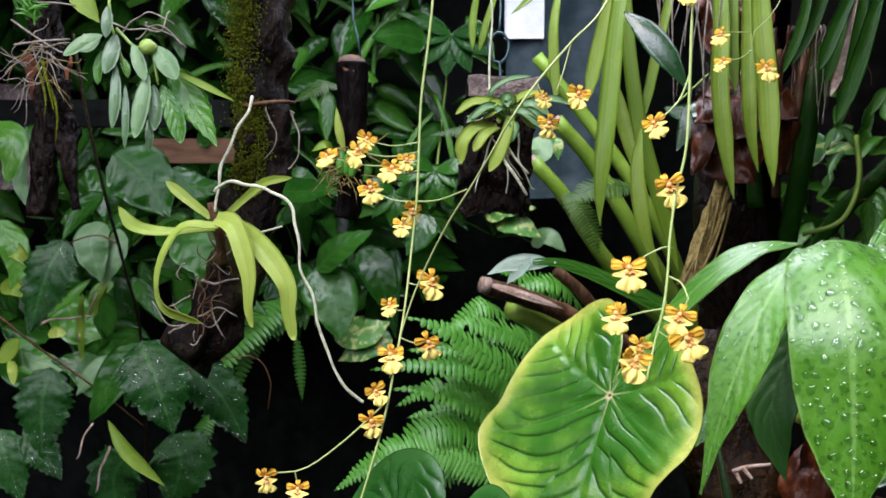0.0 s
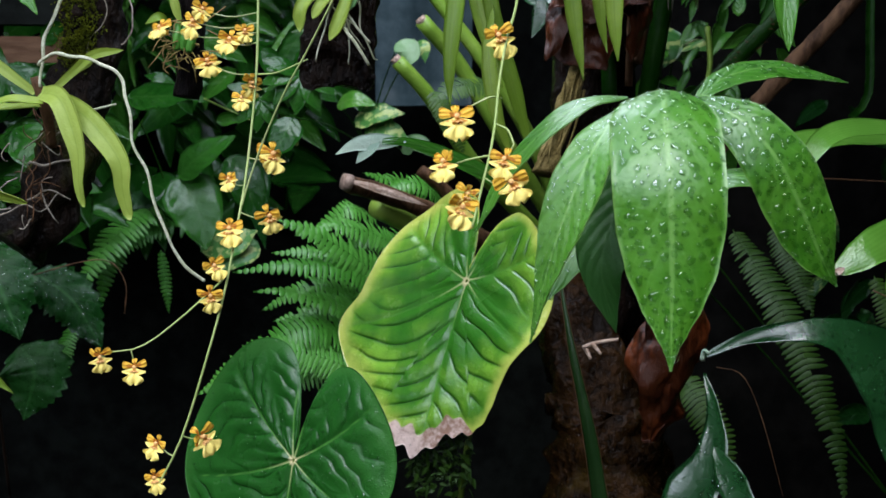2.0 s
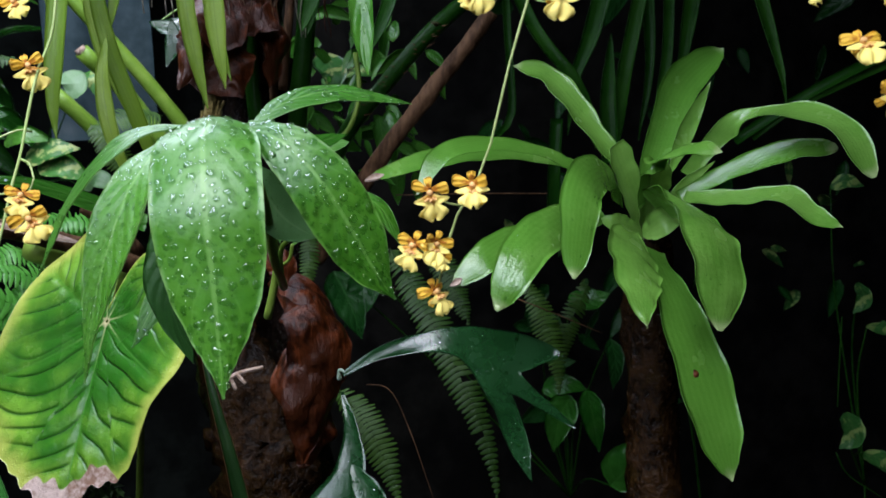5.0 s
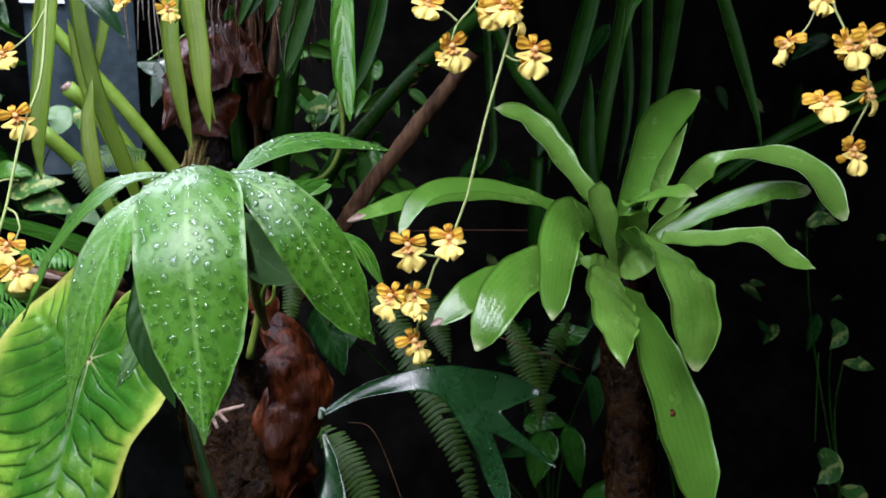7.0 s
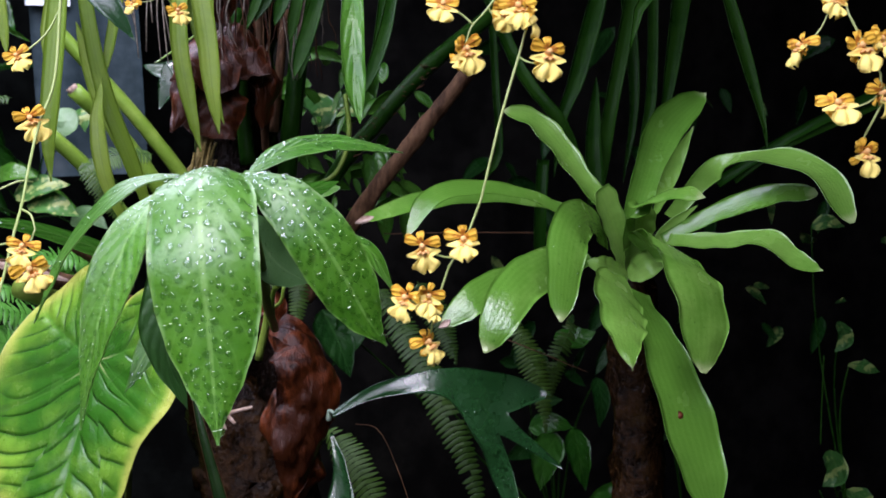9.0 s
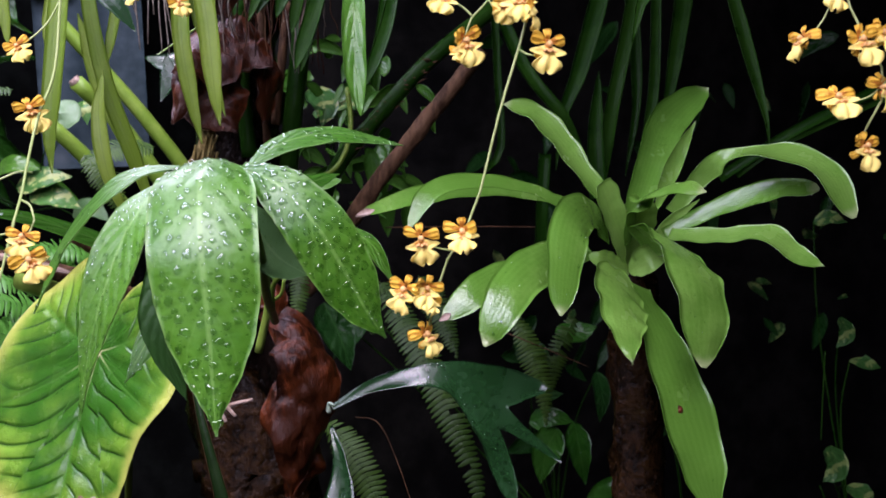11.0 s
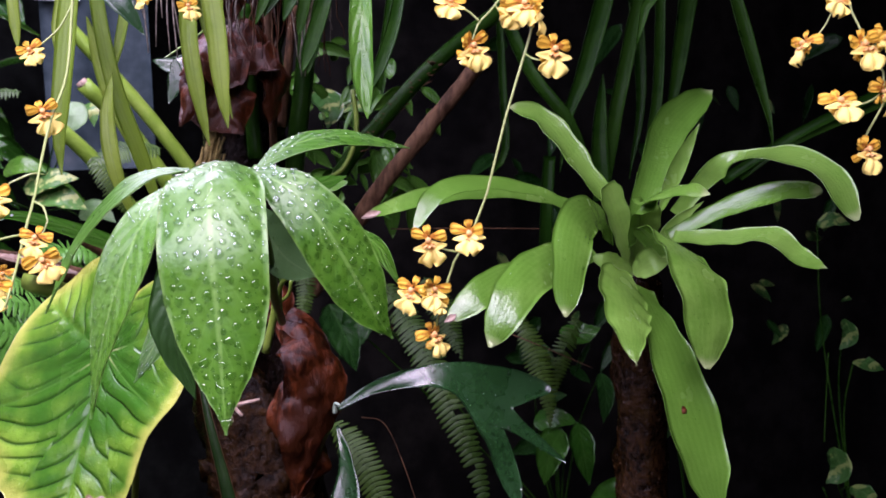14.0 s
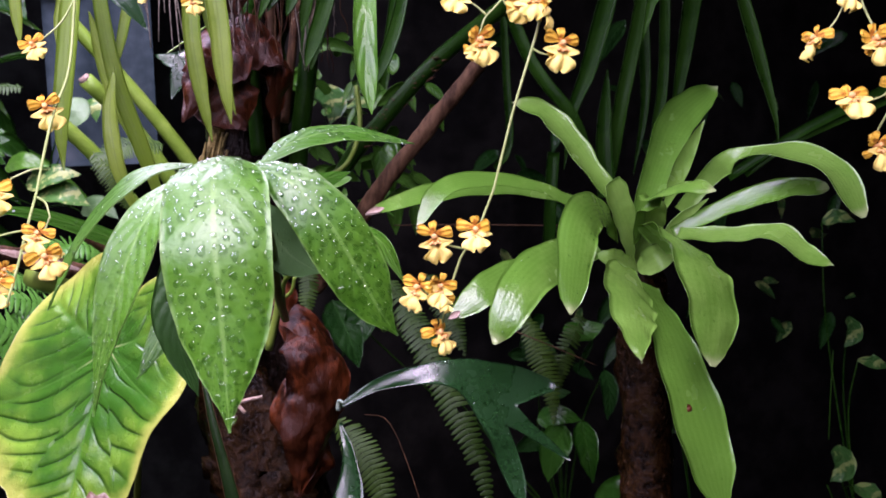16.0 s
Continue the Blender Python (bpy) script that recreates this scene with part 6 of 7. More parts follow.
add_palm_leaflet(3, [(0.286, 0.624, 1.333), (0.306, 0.596, 1.322), (0.327, 0.582, 1.296), (0.346, 0.582, 1.263), (0.363, 0.585, 1.231), (0.378, 0.589, 1.209)], 124, "obovate", "palmate", (-0.25, -0.85, 0.5), 340, -0.16)
add_palm_leaflet(4, [(0.293, 0.646, 1.330), (0.325, 0.664, 1.349), (0.371, 0.678, 1.356), (0.429, 0.682, 1.345)], 66, "lance", "palmate", (-0.1, -0.55, 0.8), 60, -0.1)
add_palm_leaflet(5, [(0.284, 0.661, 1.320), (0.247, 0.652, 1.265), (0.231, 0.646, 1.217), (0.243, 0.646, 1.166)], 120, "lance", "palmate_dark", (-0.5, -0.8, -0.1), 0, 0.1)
# a younger leaf behind the large one
add_palm_leaflet(6, [(0.325, 0.8, 1.256), (0.276, 0.77, 1.241), (0.237, 0.75, 1.205), (0.207, 0.75, 1.158)], 104, "lance", "palmate", (-0.4, -0.75, 0.5), 60, -0.1)
add_palm_leaflet(7, [(0.334, 0.8, 1.284), (0.337, 0.78, 1.26), (0.336, 0.77, 1.23)], 82, "ovate", "palmate", (-0.2, -0.5, 0.85), 30, -0.1)
add_palm_leaflet(8, [(0.364, 0.85, 1.215), (0.399, 0.84, 1.255), (0.438, 0.82, 1.254), (0.461, 0.8, 1.208)], 84, "lance", "palmate", (0.1, -0.5, 0.85), 30, -0.1)
add_palm_leaflet(9, [(0.352, 0.82, 1.291), (0.385, 0.82, 1.308), (0.416, 0.82, 1.312)], 52, "oval", "palmate", (0.0, -0.7, 0.6), 0, -0.1)
part("stem", tube([(0.342, 0.88, 1.141), (0.35, 0.86, 1.195), (0.337, 0.82, 1.245), (0.329, 0.8, 1.284)], 0.0042, 0.003, n=20, sides=9), "petiole", palm)
part("petiole", tube([(0.355, 0.86, 1.195), (0.362, 0.855, 1.202), (0.364, 0.85, 1.216)], 0.0018, 0.0018, n=10, sides=7), "petiole", palm)
add_palm_leaflet(6, [(0.299, 0.676, 1.319), (0.345, 0.701, 1.316), (0.388, 0.727, 1.322)], 60, "lance", "mid", (-0.1, -0.7, 0.6), 0, 0.0)
add_palm_leaflet(7, [(0.298, 0.696, 1.305), (0.324, 0.702, 1.262), (0.353, 0.709, 1.240)], 120, "lance", "pale", (0.1, -0.8, 0.5), 0, 0.0)
part("petiole", tube([(0.280, 0.641, 1.323), (0.296, 0.653, 1.299), (0.310, 0.686, 1.265), (0.330, 0.770, 1.218), (0.360, 0.881, 1.170)], 0.0038, 0.0042, n=20, sides=9), "petiole", palm)
part("petiole", tube([(0.369, 0.768, 1.241), (0.344, 0.797, 1.224), (0.356, 0.873, 1.177)], 0.002, 0.003, n=10, sides=7), "petiole", palm)

# ---- mounted log with brown shield frond and antler fronds ----
husk = thing("mounted_log", (0.353, 1.002, 0.870), "wet brown log stump carrying an antler fern", "log")
part("trunk", tube([(0.396, 0.971, -0.451), (0.373, 1.066, 0.840), (0.365, 1.072, 0.926), (0.354, 1.090, 0.994), (0.338, 1.116, 1.045), (0.337, 1.148, 1.111), (0.343, 1.177, 1.164)], 0.11, 0.028, n=110, sides=44, rough=0.3, mid=0.035), "husk", husk)
bits = thing("broken_twig", (0.328, 0.981, 1.056), "white broken twig pieces lying on the log", "twig")
for pts in ([(0.314, 0.987, 1.054), (0.328, 0.982, 1.061), (0.352, 0.980, 1.064)], [(0.317, 0.987, 1.054), (0.321, 0.980, 1.043)], [(0.323, 0.982, 1.060), (0.331, 0.974, 1.050)]):
    part("twig", tube(pts, 0.0026, 0.002, n=8, sides=6, rough=0.2), "dead", bits)
brown = thing("antler_fern", (0.409, 0.965, 1.066), "antler fern with a wrinkled brown shield frond and forked green fronds", "fern")
for pts, w, fc in (
        ([(0.373, 1.015, 1.151), (0.398, 0.982, 1.141), (0.408, 0.953, 1.120), (0.411, 0.938, 1.073), (0.397, 0.941, 1.023), (0.384, 0.955, 0.950)], 120, (0.2, -0.9, 0.25)), ([(0.400, 0.963, 1.100), (0.381, 0.955, 1.073), (0.367, 0.956, 1.043), (0.373, 0.960, 1.015)], 62, (-0.5, -0.8, 0.2)),
        ([(0.363, 0.982, 1.189), (0.378, 0.969, 1.177), (0.383, 0.969, 1.158)], 50, (-0.2, -0.9, 0.2)), ([(0.408, 0.970, 1.026), (0.403, 0.963, 0.976), (0.385, 0.976, 0.942)], 90, (0.3, -0.9, 0.1)), ([(0.377, 1.003, 1.152), (0.401, 0.970, 1.140), (0.413, 0.961, 1.118)], 34, (0, -0.6, 0.8))):
    part("shield_frond", blade(pts, w * 1.03 / 1662, "broad", thick=0.002, cup=-0.45, wave=0.08, waves=2.4, nu=46, nv=21, crumple=0.10, face=fc)[0], "rust", brown, "wrinkled brown papery shield frond")
for i, (pts, w, kd, n) in enumerate((
        ([(0.417, 0.894, 1.050), (0.418, 0.867, 1.018), (0.407, 0.843, 0.980), (0.375, 0.827, 0.940), (0.359, 0.827, 0.902)], 84, "flare", 60), ([(0.411, 0.847, 0.990), (0.421, 0.823, 0.962), (0.438, 0.798, 0.916)], 56, "lance", 30))):
    me, g = blade(pts, w * 1.0 / 1662, kd, thick=0.0011, cup=-0.12, nu=36, nv=9, face=(0.05, -0.8, 0.55), wave=0.02)
    lf = part("frond", me, "stag", brown)
    drops(g, n, 0.0022, lf, seed=80 + i, lo=0.3)
OUTER = ((0, 0.04), (0.2, 0.13), (0.3, 0.18), (0.39, 0.30), (0.44, 0.44), (0.49, 1.08), (0.51, 0.72), (0.55, 0.42), (0.58, 0.56), (0.62, 1.12), (0.645, 0.5), (0.675, 0.17), (0.8, 0.2), (0.9, 0.15), (1, 0.01))
INNER = ((0, 0.04), (0.2, 0.13), (0.35, 0.2), (0.5, 0.32), (0.65, 0.34), (0.8, 0.28), (0.9, 0.19), (1, 0.01))
me, g = blade([(0.420, 0.901, 1.067), (0.463, 0.888, 1.089), (0.521, 0.872, 1.097), (0.559, 0.865, 1.081), (0.582, 0.848, 1.035), (0.591, 0.838, 0.993), (0.600, 0.821, 0.946)], 0.0602, "fork", thick=0.0012, cup=0.0, nu=120, nv=18, face=(0.15, -0.85, 0.45), wave=0.03, halves=(OUTER, INNER), shear=1.75)
lf = part("frond", me, "stag", brown)
drops(g, 190, 0.0019, lf, seed=80, lo=0.35)
part("bud", tube([(0.417, 0.901, 1.062), (0.417, 0.898, 1.073), (0.420, 0.891, 1.072)], 0.003, 0.0012, n=8, sides=7), "stag_pale", brown)
blade_leaf = thing("sword_leaf", (0.307, 0.894, 0.924), "narrow brown-edged sword leaf growing upright", "leaf")
part("blade", blade([(0.318, 0.894, 0.872), (0.304, 0.914, 0.978), (0.290, 0.941, 1.063), (0.285, 0.972, 1.123), (0.286, 0.986, 1.146)], 0.0191, "spike", cup=0.1, fold=0.3, nu=24, nv=7, thick=0.0012)[0], "sword", blade_leaf)

# ---- bromeliad on its post ----
brom = thing("bromeliad", (0.784, 0.901, 1.176), "light green bromeliad rosette on a fibrous post", "bromeliad")


def add_brom_leaf(i, pts, w, kd, fc, cp, n):
    me, g = blade(pts, w * 1.13 / 1662, kd, thick=0.0006, cup=cp, nu=40, nv=13, face=fc, wave=0.03, waves=4.5, crumple=0.0 if i > 13 else 0.012)
    lf = part("leaf", me, "bromeliad_inner" if i > 14 else "bromeliad", brom)
    if n:
        drops(g, n, 0.0015, lf, seed=120 + i, lo=0.35)


add_brom_leaf(0, [(0.784, 0.913, 1.248), (0.751, 0.934, 1.295), (0.727, 0.962, 1.342), (0.706, 0.986, 1.373), (0.675, 1.001, 1.386)], 66, "strap", (0.2, -0.75, 0.6), 0.35, 0)
add_brom_leaf(1, [(0.832, 0.953, 1.242), (0.879, 0.990, 1.299), (0.939, 1.030, 1.361), (1.015, 1.046, 1.407)], 74, "strap", (-0.2, -0.75, 0.5), 0.35, 0)
add_brom_leaf(2, [(0.854, 0.940, 1.249), (0.897, 0.964, 1.302), (0.943, 0.978, 1.361)], 32, "lance", (-0.2, -0.9, 0.3), 0.3, 0)
add_brom_leaf(3, [(0.855, 0.907, 1.251), (0.888, 0.871, 1.307), (0.900, 0.793, 1.325), (0.917, 0.729, 1.307), (0.927, 0.695, 1.256)], 58, "tongue", (0.0, -0.9, 0.4), 0.15, 0)
add_brom_leaf(4, [(0.832, 0.891, 1.227), (0.883, 0.854, 1.259), (0.924, 0.809, 1.279), (0.949, 0.766, 1.281)], 44, "tongue", (-0.1, -0.8, 0.6), 0.25, 0)
add_brom_leaf(5, [(0.826, 0.871, 1.229), (0.860, 0.815, 1.231), (0.878, 0.765, 1.237), (0.890, 0.736, 1.217), (0.910, 0.715, 1.205)], 52, "strap", (0.0, -0.8, 0.6), 0.1, 0)
add_brom_leaf(6, [(0.776, 0.861, 1.226), (0.769, 0.790, 1.234), (0.760, 0.733, 1.208), (0.756, 0.712, 1.166), (0.745, 0.701, 1.118)], 112, "blunt", (0.2, -0.88, 0.4), -0.08, 26)
add_brom_leaf(7, [(0.738, 0.835, 1.199), (0.710, 0.790, 1.182), (0.691, 0.755, 1.157), (0.682, 0.730, 1.122)], 108, "ovate", (0.0, -0.95, 0.25), -0.1, 6)
add_brom_leaf(8, [(0.768, 0.853, 1.177), (0.752, 0.788, 1.139), (0.758, 0.752, 1.073), (0.766, 0.727, 1.006), (0.774, 0.714, 0.954)], 100, "strap", (0.1, -0.95, 0.2), 0.08, 12)
add_brom_leaf(9, [(0.761, 0.900, 1.231), (0.702, 0.840, 1.266), (0.648, 0.785, 1.263), (0.621, 0.755, 1.223), (0.608, 0.741, 1.176)], 70, "blunt", (0.05, -0.9, 0.4), -0.12, 22)
add_brom_leaf(10, [(0.738, 0.906, 1.215), (0.657, 0.849, 1.218), (0.593, 0.805, 1.202), (0.564, 0.790, 1.172), (0.549, 0.791, 1.142)], 74, "blunt", (-0.2, -0.8, 0.5), -0.1, 18)
add_brom_leaf(11, [(0.706, 0.935, 1.198), (0.625, 0.891, 1.197), (0.573, 0.866, 1.183), (0.533, 0.866, 1.156)], 56, "strap", (-0.2, -0.8, 0.5), -0.1, 0)
add_brom_leaf(12, [(0.764, 0.954, 1.253), (0.704, 0.971, 1.276), (0.627, 0.981, 1.286), (0.549, 0.978, 1.280), (0.478, 0.971, 1.264)], 46, "strap", (-0.1, -0.6, 0.75), 0.1, 0)
add_brom_leaf(13, [(0.736, 0.933, 1.256), (0.680, 0.938, 1.285), (0.608, 0.936, 1.298), (0.549, 0.925, 1.289), (0.514, 0.911, 1.249)], 40, "strap", (-0.1, -0.6, 0.75), 0.1, 0)
add_brom_leaf(14, [(0.770, 0.870, 1.223), (0.761, 0.845, 1.264), (0.761, 0.815, 1.284), (0.772, 0.775, 1.293), (0.788, 0.755, 1.287)], 46, "blunt", (0.0, -0.75, 0.6), -0.15, 0)
add_brom_leaf(15, [(0.786, 0.894, 1.194), (0.760, 0.882, 1.242), (0.735, 0.874, 1.293)], 50, "even", (0.1, -0.95, 0.2), 0.3, 0)
add_brom_leaf(16, [(0.790, 0.893, 1.194), (0.782, 0.872, 1.238), (0.778, 0.850, 1.275)], 62, "blunt", (0.0, -0.95, 0.2), 0.3, 0)
add_brom_leaf(17, [(0.804, 0.894, 1.198), (0.840, 0.891, 1.240), (0.863, 0.864, 1.269)], 24, "lance", (0.1, -0.9, 0.3), 0.3, 0)
add_brom_leaf(18, [(0.776, 0.879, 1.189), (0.727, 0.856, 1.207), (0.712, 0.864, 1.214)], 44, "oval", (-0.1, -0.8, 0.5), 0.2, 0)
add_brom_leaf(19, [(0.767, 0.866, 1.190), (0.775, 0.840, 1.208), (0.799, 0.845, 1.216)], 46, "oval", (0.1, -0.8, 0.5), 0.2, 0)
part("leaf_tip", blade([(0.499, 0.972, 1.268), (0.486, 0.971, 1.266), (0.475, 0.970, 1.263)], 0.0090, "lance", nu=8, nv=5, face=(-0.1, -0.7, 0.7), thick=0.002)[0], "dead", brom, "withered pinkish leaf tip")
part("leaf_tip", blade([(0.543, 0.862, 1.164), (0.535, 0.861, 1.160), (0.529, 0.862, 1.157)], 0.0070, "lance", nu=8, nv=5, face=(-0.1, -0.8, 0.5), thick=0.002)[0], "dead", brom, "withered pinkish leaf tip")
part("blemish", tube([(0.751, 0.749, 1.061), (0.749, 0.746, 1.063)], 0.0052, 0.0040, n=3, sides=10), "rust", brom, "brown spot on the leaf")
bpost = rough_log("fibrous_post", [(0.719, 0.775, -0.387), (0.789, 0.878, 0.855), (0.798, 0.898, 1.059), (0.800, 0.918, 1.186)], 0.034, 0.030, "husk", "dark brown fibrous post under the bromeliad", "post", 0.3, 90, 26)

# ---- strap plants, canes and sticks behind the bromeliad ----
back = thing("strap_leaf_clump", (0.956, 1.224, 1.235), "strap-leaved clump behind the bromeliad, its green darkened as shade", "plant")


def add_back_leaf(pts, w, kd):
    part("leaf", blade(pts, w * 1.38 / 1662, kd, thick=0.001, cup=0.1, fold=0.25, nu=20, nv=7)[0], "strap_shade", back)


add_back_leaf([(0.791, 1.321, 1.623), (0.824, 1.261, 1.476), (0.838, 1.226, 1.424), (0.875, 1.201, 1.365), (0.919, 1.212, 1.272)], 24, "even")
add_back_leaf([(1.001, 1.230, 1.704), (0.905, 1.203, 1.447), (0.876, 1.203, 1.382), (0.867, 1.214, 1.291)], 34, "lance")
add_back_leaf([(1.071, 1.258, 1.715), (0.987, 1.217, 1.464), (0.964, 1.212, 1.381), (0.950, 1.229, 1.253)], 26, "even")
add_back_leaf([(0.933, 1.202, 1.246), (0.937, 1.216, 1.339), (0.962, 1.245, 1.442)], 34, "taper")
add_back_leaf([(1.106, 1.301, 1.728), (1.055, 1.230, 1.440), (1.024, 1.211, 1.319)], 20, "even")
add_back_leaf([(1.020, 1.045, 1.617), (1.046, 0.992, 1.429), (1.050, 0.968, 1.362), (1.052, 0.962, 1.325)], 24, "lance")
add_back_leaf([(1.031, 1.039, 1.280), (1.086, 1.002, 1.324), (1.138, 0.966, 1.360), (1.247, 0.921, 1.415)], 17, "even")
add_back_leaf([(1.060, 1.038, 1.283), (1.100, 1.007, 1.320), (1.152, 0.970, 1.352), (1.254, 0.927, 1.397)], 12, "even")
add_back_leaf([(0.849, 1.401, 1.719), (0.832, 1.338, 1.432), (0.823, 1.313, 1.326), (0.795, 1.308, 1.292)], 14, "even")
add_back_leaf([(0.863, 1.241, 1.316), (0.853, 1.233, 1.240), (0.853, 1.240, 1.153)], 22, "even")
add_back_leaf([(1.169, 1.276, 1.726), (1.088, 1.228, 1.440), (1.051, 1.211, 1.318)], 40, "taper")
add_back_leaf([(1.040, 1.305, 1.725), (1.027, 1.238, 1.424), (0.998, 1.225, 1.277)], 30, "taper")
top = thing("overhanging_strap_plant", (0.507, 1.030, 1.624), "hanging mid-green strap leaves overhead, most darkened as shade", "plant")


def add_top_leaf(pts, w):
    # one leaf keeps its mid green, the rest take the shade-darkened copy
    part("leaf", blade(pts, w * 1.02 / 1662, "hang", thick=0.001, cup=0.05, fold=0.25, nu=22, nv=7)[0], "mid" if pts[0][0] < 0.35 or w == 34 else "strap_shade", top)


add_top_leaf([(0.443, 0.832, 1.552), (0.422, 0.782, 1.465), (0.417, 0.767, 1.415), (0.417, 0.755, 1.370)], 34)
add_top_leaf([(0.548, 1.003, 1.560), (0.520, 0.969, 1.481), (0.493, 0.949, 1.426), (0.481, 0.949, 1.402)], 24)
add_top_leaf([(0.613, 0.948, 1.575), (0.758, 0.823, 1.528), (0.743, 0.811, 1.479), (0.730, 0.806, 1.442)], 22)
add_top_leaf([(0.477, 1.088, 1.573), (0.456, 1.061, 1.492), (0.438, 1.046, 1.427)], 26)
add_top_leaf([(0.554, 1.057, 1.570), (0.533, 1.028, 1.477), (0.516, 1.025, 1.419)], 24)
add_top_leaf([(0.434, 1.129, 1.615), (0.413, 1.101, 1.546), (0.387, 1.085, 1.487)], 20)
add_top_leaf([(0.465, 1.076, 1.592), (0.431, 1.050, 1.533), (0.409, 1.035, 1.486)], 26)
add_top_leaf([(0.490, 1.075, 1.580), (0.456, 1.046, 1.496), (0.427, 1.029, 1.428)], 30)
add_top_leaf([(0.474, 1.126, 1.588), (0.455, 1.100, 1.533), (0.440, 1.094, 1.475)], 24)
add_top_leaf([(0.457, 1.128, 1.608), (0.430, 1.112, 1.548), (0.400, 1.096, 1.498)], 26)
part("leaf", blade([(0.506, 1.147, 1.599), (0.474, 1.119, 1.523), (0.454, 1.113, 1.463)], 0.0159, "hang", nu=18, nv=5)[0], "dead", top, "dry purplish-brown leaf")
canes = thing("cane_stems", (0.616, 1.289, 1.150), "green cane stems with blunt thorns", "canes")
for pts, r in (([(0.807, 1.280, 1.543), (0.698, 1.287, 1.462), (0.621, 1.304, 1.382), (0.549, 1.338, 1.285), (0.518, 1.381, 1.146)], 0.012), ([(0.506, 1.288, 1.538), (0.487, 1.258, 1.444), (0.471, 1.250, 1.353), (0.464, 1.277, 1.244)], 0.013), ([(0.411, 1.271, 1.533), (0.407, 1.244, 1.428), (0.408, 1.226, 1.325)], 0.010), ([(0.473, 1.246, 1.531), (0.458, 1.228, 1.456), (0.445, 1.229, 1.368)], 0.006), ([(0.432, 1.229, 1.528), (0.430, 1.215, 1.441), (0.431, 1.219, 1.339)], 0.005)):
    part("cane", tube(pts, r, r * 1.05, n=20, sides=9, rough=0.04), "strap_shade" if r > 0.008 else "stick", canes)
stick = thing("leaning_stick", (0.511, 1.352, 1.151), "brown rough stick leaning across the bed", "stick")
for i in range(26):
    k = rnd.random()
    a = np.array((0.694, 1.277, 1.461)) * (1 - k) + np.array((0.578, 1.312, 1.330)) * k + np.array([rnd.gauss(0, 0.004), 0, rnd.gauss(0, 0.004)])
    b = a + np.array([rnd.choice((-1, 1)) * 0.012, -0.006, rnd.uniform(0.0, 0.008)])
    part("thorn", tube([tuple(a), tuple(b)], 0.002, 0.0004, n=3, sides=5), "stick", canes)
part("stick", tube([(0.738, 1.196, 1.469), (0.710, 1.211, 1.428), (0.639, 1.236, 1.340), (0.578, 1.267, 1.254), (0.503, 1.328, 1.120)], 0.0115, 0.0130, n=80, sides=16, rough=0.22), "stick", stick)

# ---- ferns ----
def fern(base, fronds, material, label, group):
    ob = thing("sword_fern", base, label, "fern", group)
    for i, (pts, w, pairs, fc) in enumerate(fronds):
        part("frond", joined(frond_data(pts, w, int(pairs * 1.3), face=fc, seed=i, thick=0.86)), material, ob)
    return ob


UPF = (-0.1, -0.6, 0.75)
fern((0.165, 1.614, 0.972), [([(0.214, 1.608, 0.913), (0.110, 1.540, 1.030), (0.015, 1.497, 1.106), (-0.062, 1.481, 1.136)], 0.0869, 26, UPF), ([(0.214, 1.606, 0.893), (0.090, 1.520, 1.030), (-0.022, 1.473, 1.060), (-0.116, 1.472, 1.051)], 0.0722, 30, UPF), ([(0.214, 1.604, 0.873), (0.062, 1.514, 0.979), (-0.040, 1.468, 1.020), (-0.085, 1.468, 1.020)], 0.0677, 24, UPF), ([(0.189, 1.553, 0.870), (0.071, 1.509, 0.933), (-0.022, 1.462, 0.957), (-0.166, 1.452, 0.867)], 0.0903, 34, UPF), ([(0.180, 1.669, 1.020), (0.113, 1.585, 0.980), (0.034, 1.540, 0.933), (-0.041, 1.517, 0.911)], 0.0751, 24, UPF)] + [([(0.238, 1.723, 1.051), (0.170, 1.684, 1.162), (0.137, 1.666, 1.175), (0.096, 1.647, 1.188)], 0.0699, 18, UPF), ([(0.270, 1.727, 1.093), (0.218, 1.664, 1.155), (0.176, 1.645, 1.168), (0.116, 1.643, 1.153)], 0.0659, 18, UPF), ([(0.122, 1.727, 1.093), (0.078, 1.680, 1.122), (0.037, 1.678, 1.101), (-0.004, 1.674, 1.061)], 0.0614, 16, UPF), ([(0.234, 1.772, 1.041), (0.164, 1.724, 1.061), (0.099, 1.694, 1.062), (0.037, 1.691, 1.036)], 0.0621, 18, UPF), ([(0.231, 1.665, 0.979), (0.134, 1.615, 1.073), (0.054, 1.578, 1.105), (-0.023, 1.557, 1.094)], 0.0770, 26, UPF)] + [([(0.211, 1.661, 0.939), (0.113, 1.591, 1.038), (0.015, 1.554, 1.066), (-0.060, 1.544, 1.068)], 0.0799, 28, UPF), ([(0.180, 1.657, 0.898), (0.075, 1.605, 0.984), (-0.004, 1.567, 1.004), (-0.081, 1.563, 0.966)], 0.0809, 28, UPF), ([(0.176, 1.613, 0.870), (0.092, 1.563, 0.966), (0.015, 1.544, 0.971), (-0.060, 1.532, 0.955)], 0.0799, 28, UPF), ([(0.150, 1.552, 0.860), (0.071, 1.515, 0.893), (-0.022, 1.493, 0.871), (-0.096, 1.487, 0.816)], 0.0778, 28, UPF), ([(0.105, 1.453, 0.876), (-0.004, 1.438, 0.927), (-0.083, 1.419, 0.934), (-0.170, 1.413, 0.873)], 0.0791, 30, UPF)],
     "fern", "bright green sword fern under the orchids", "sword ferns")
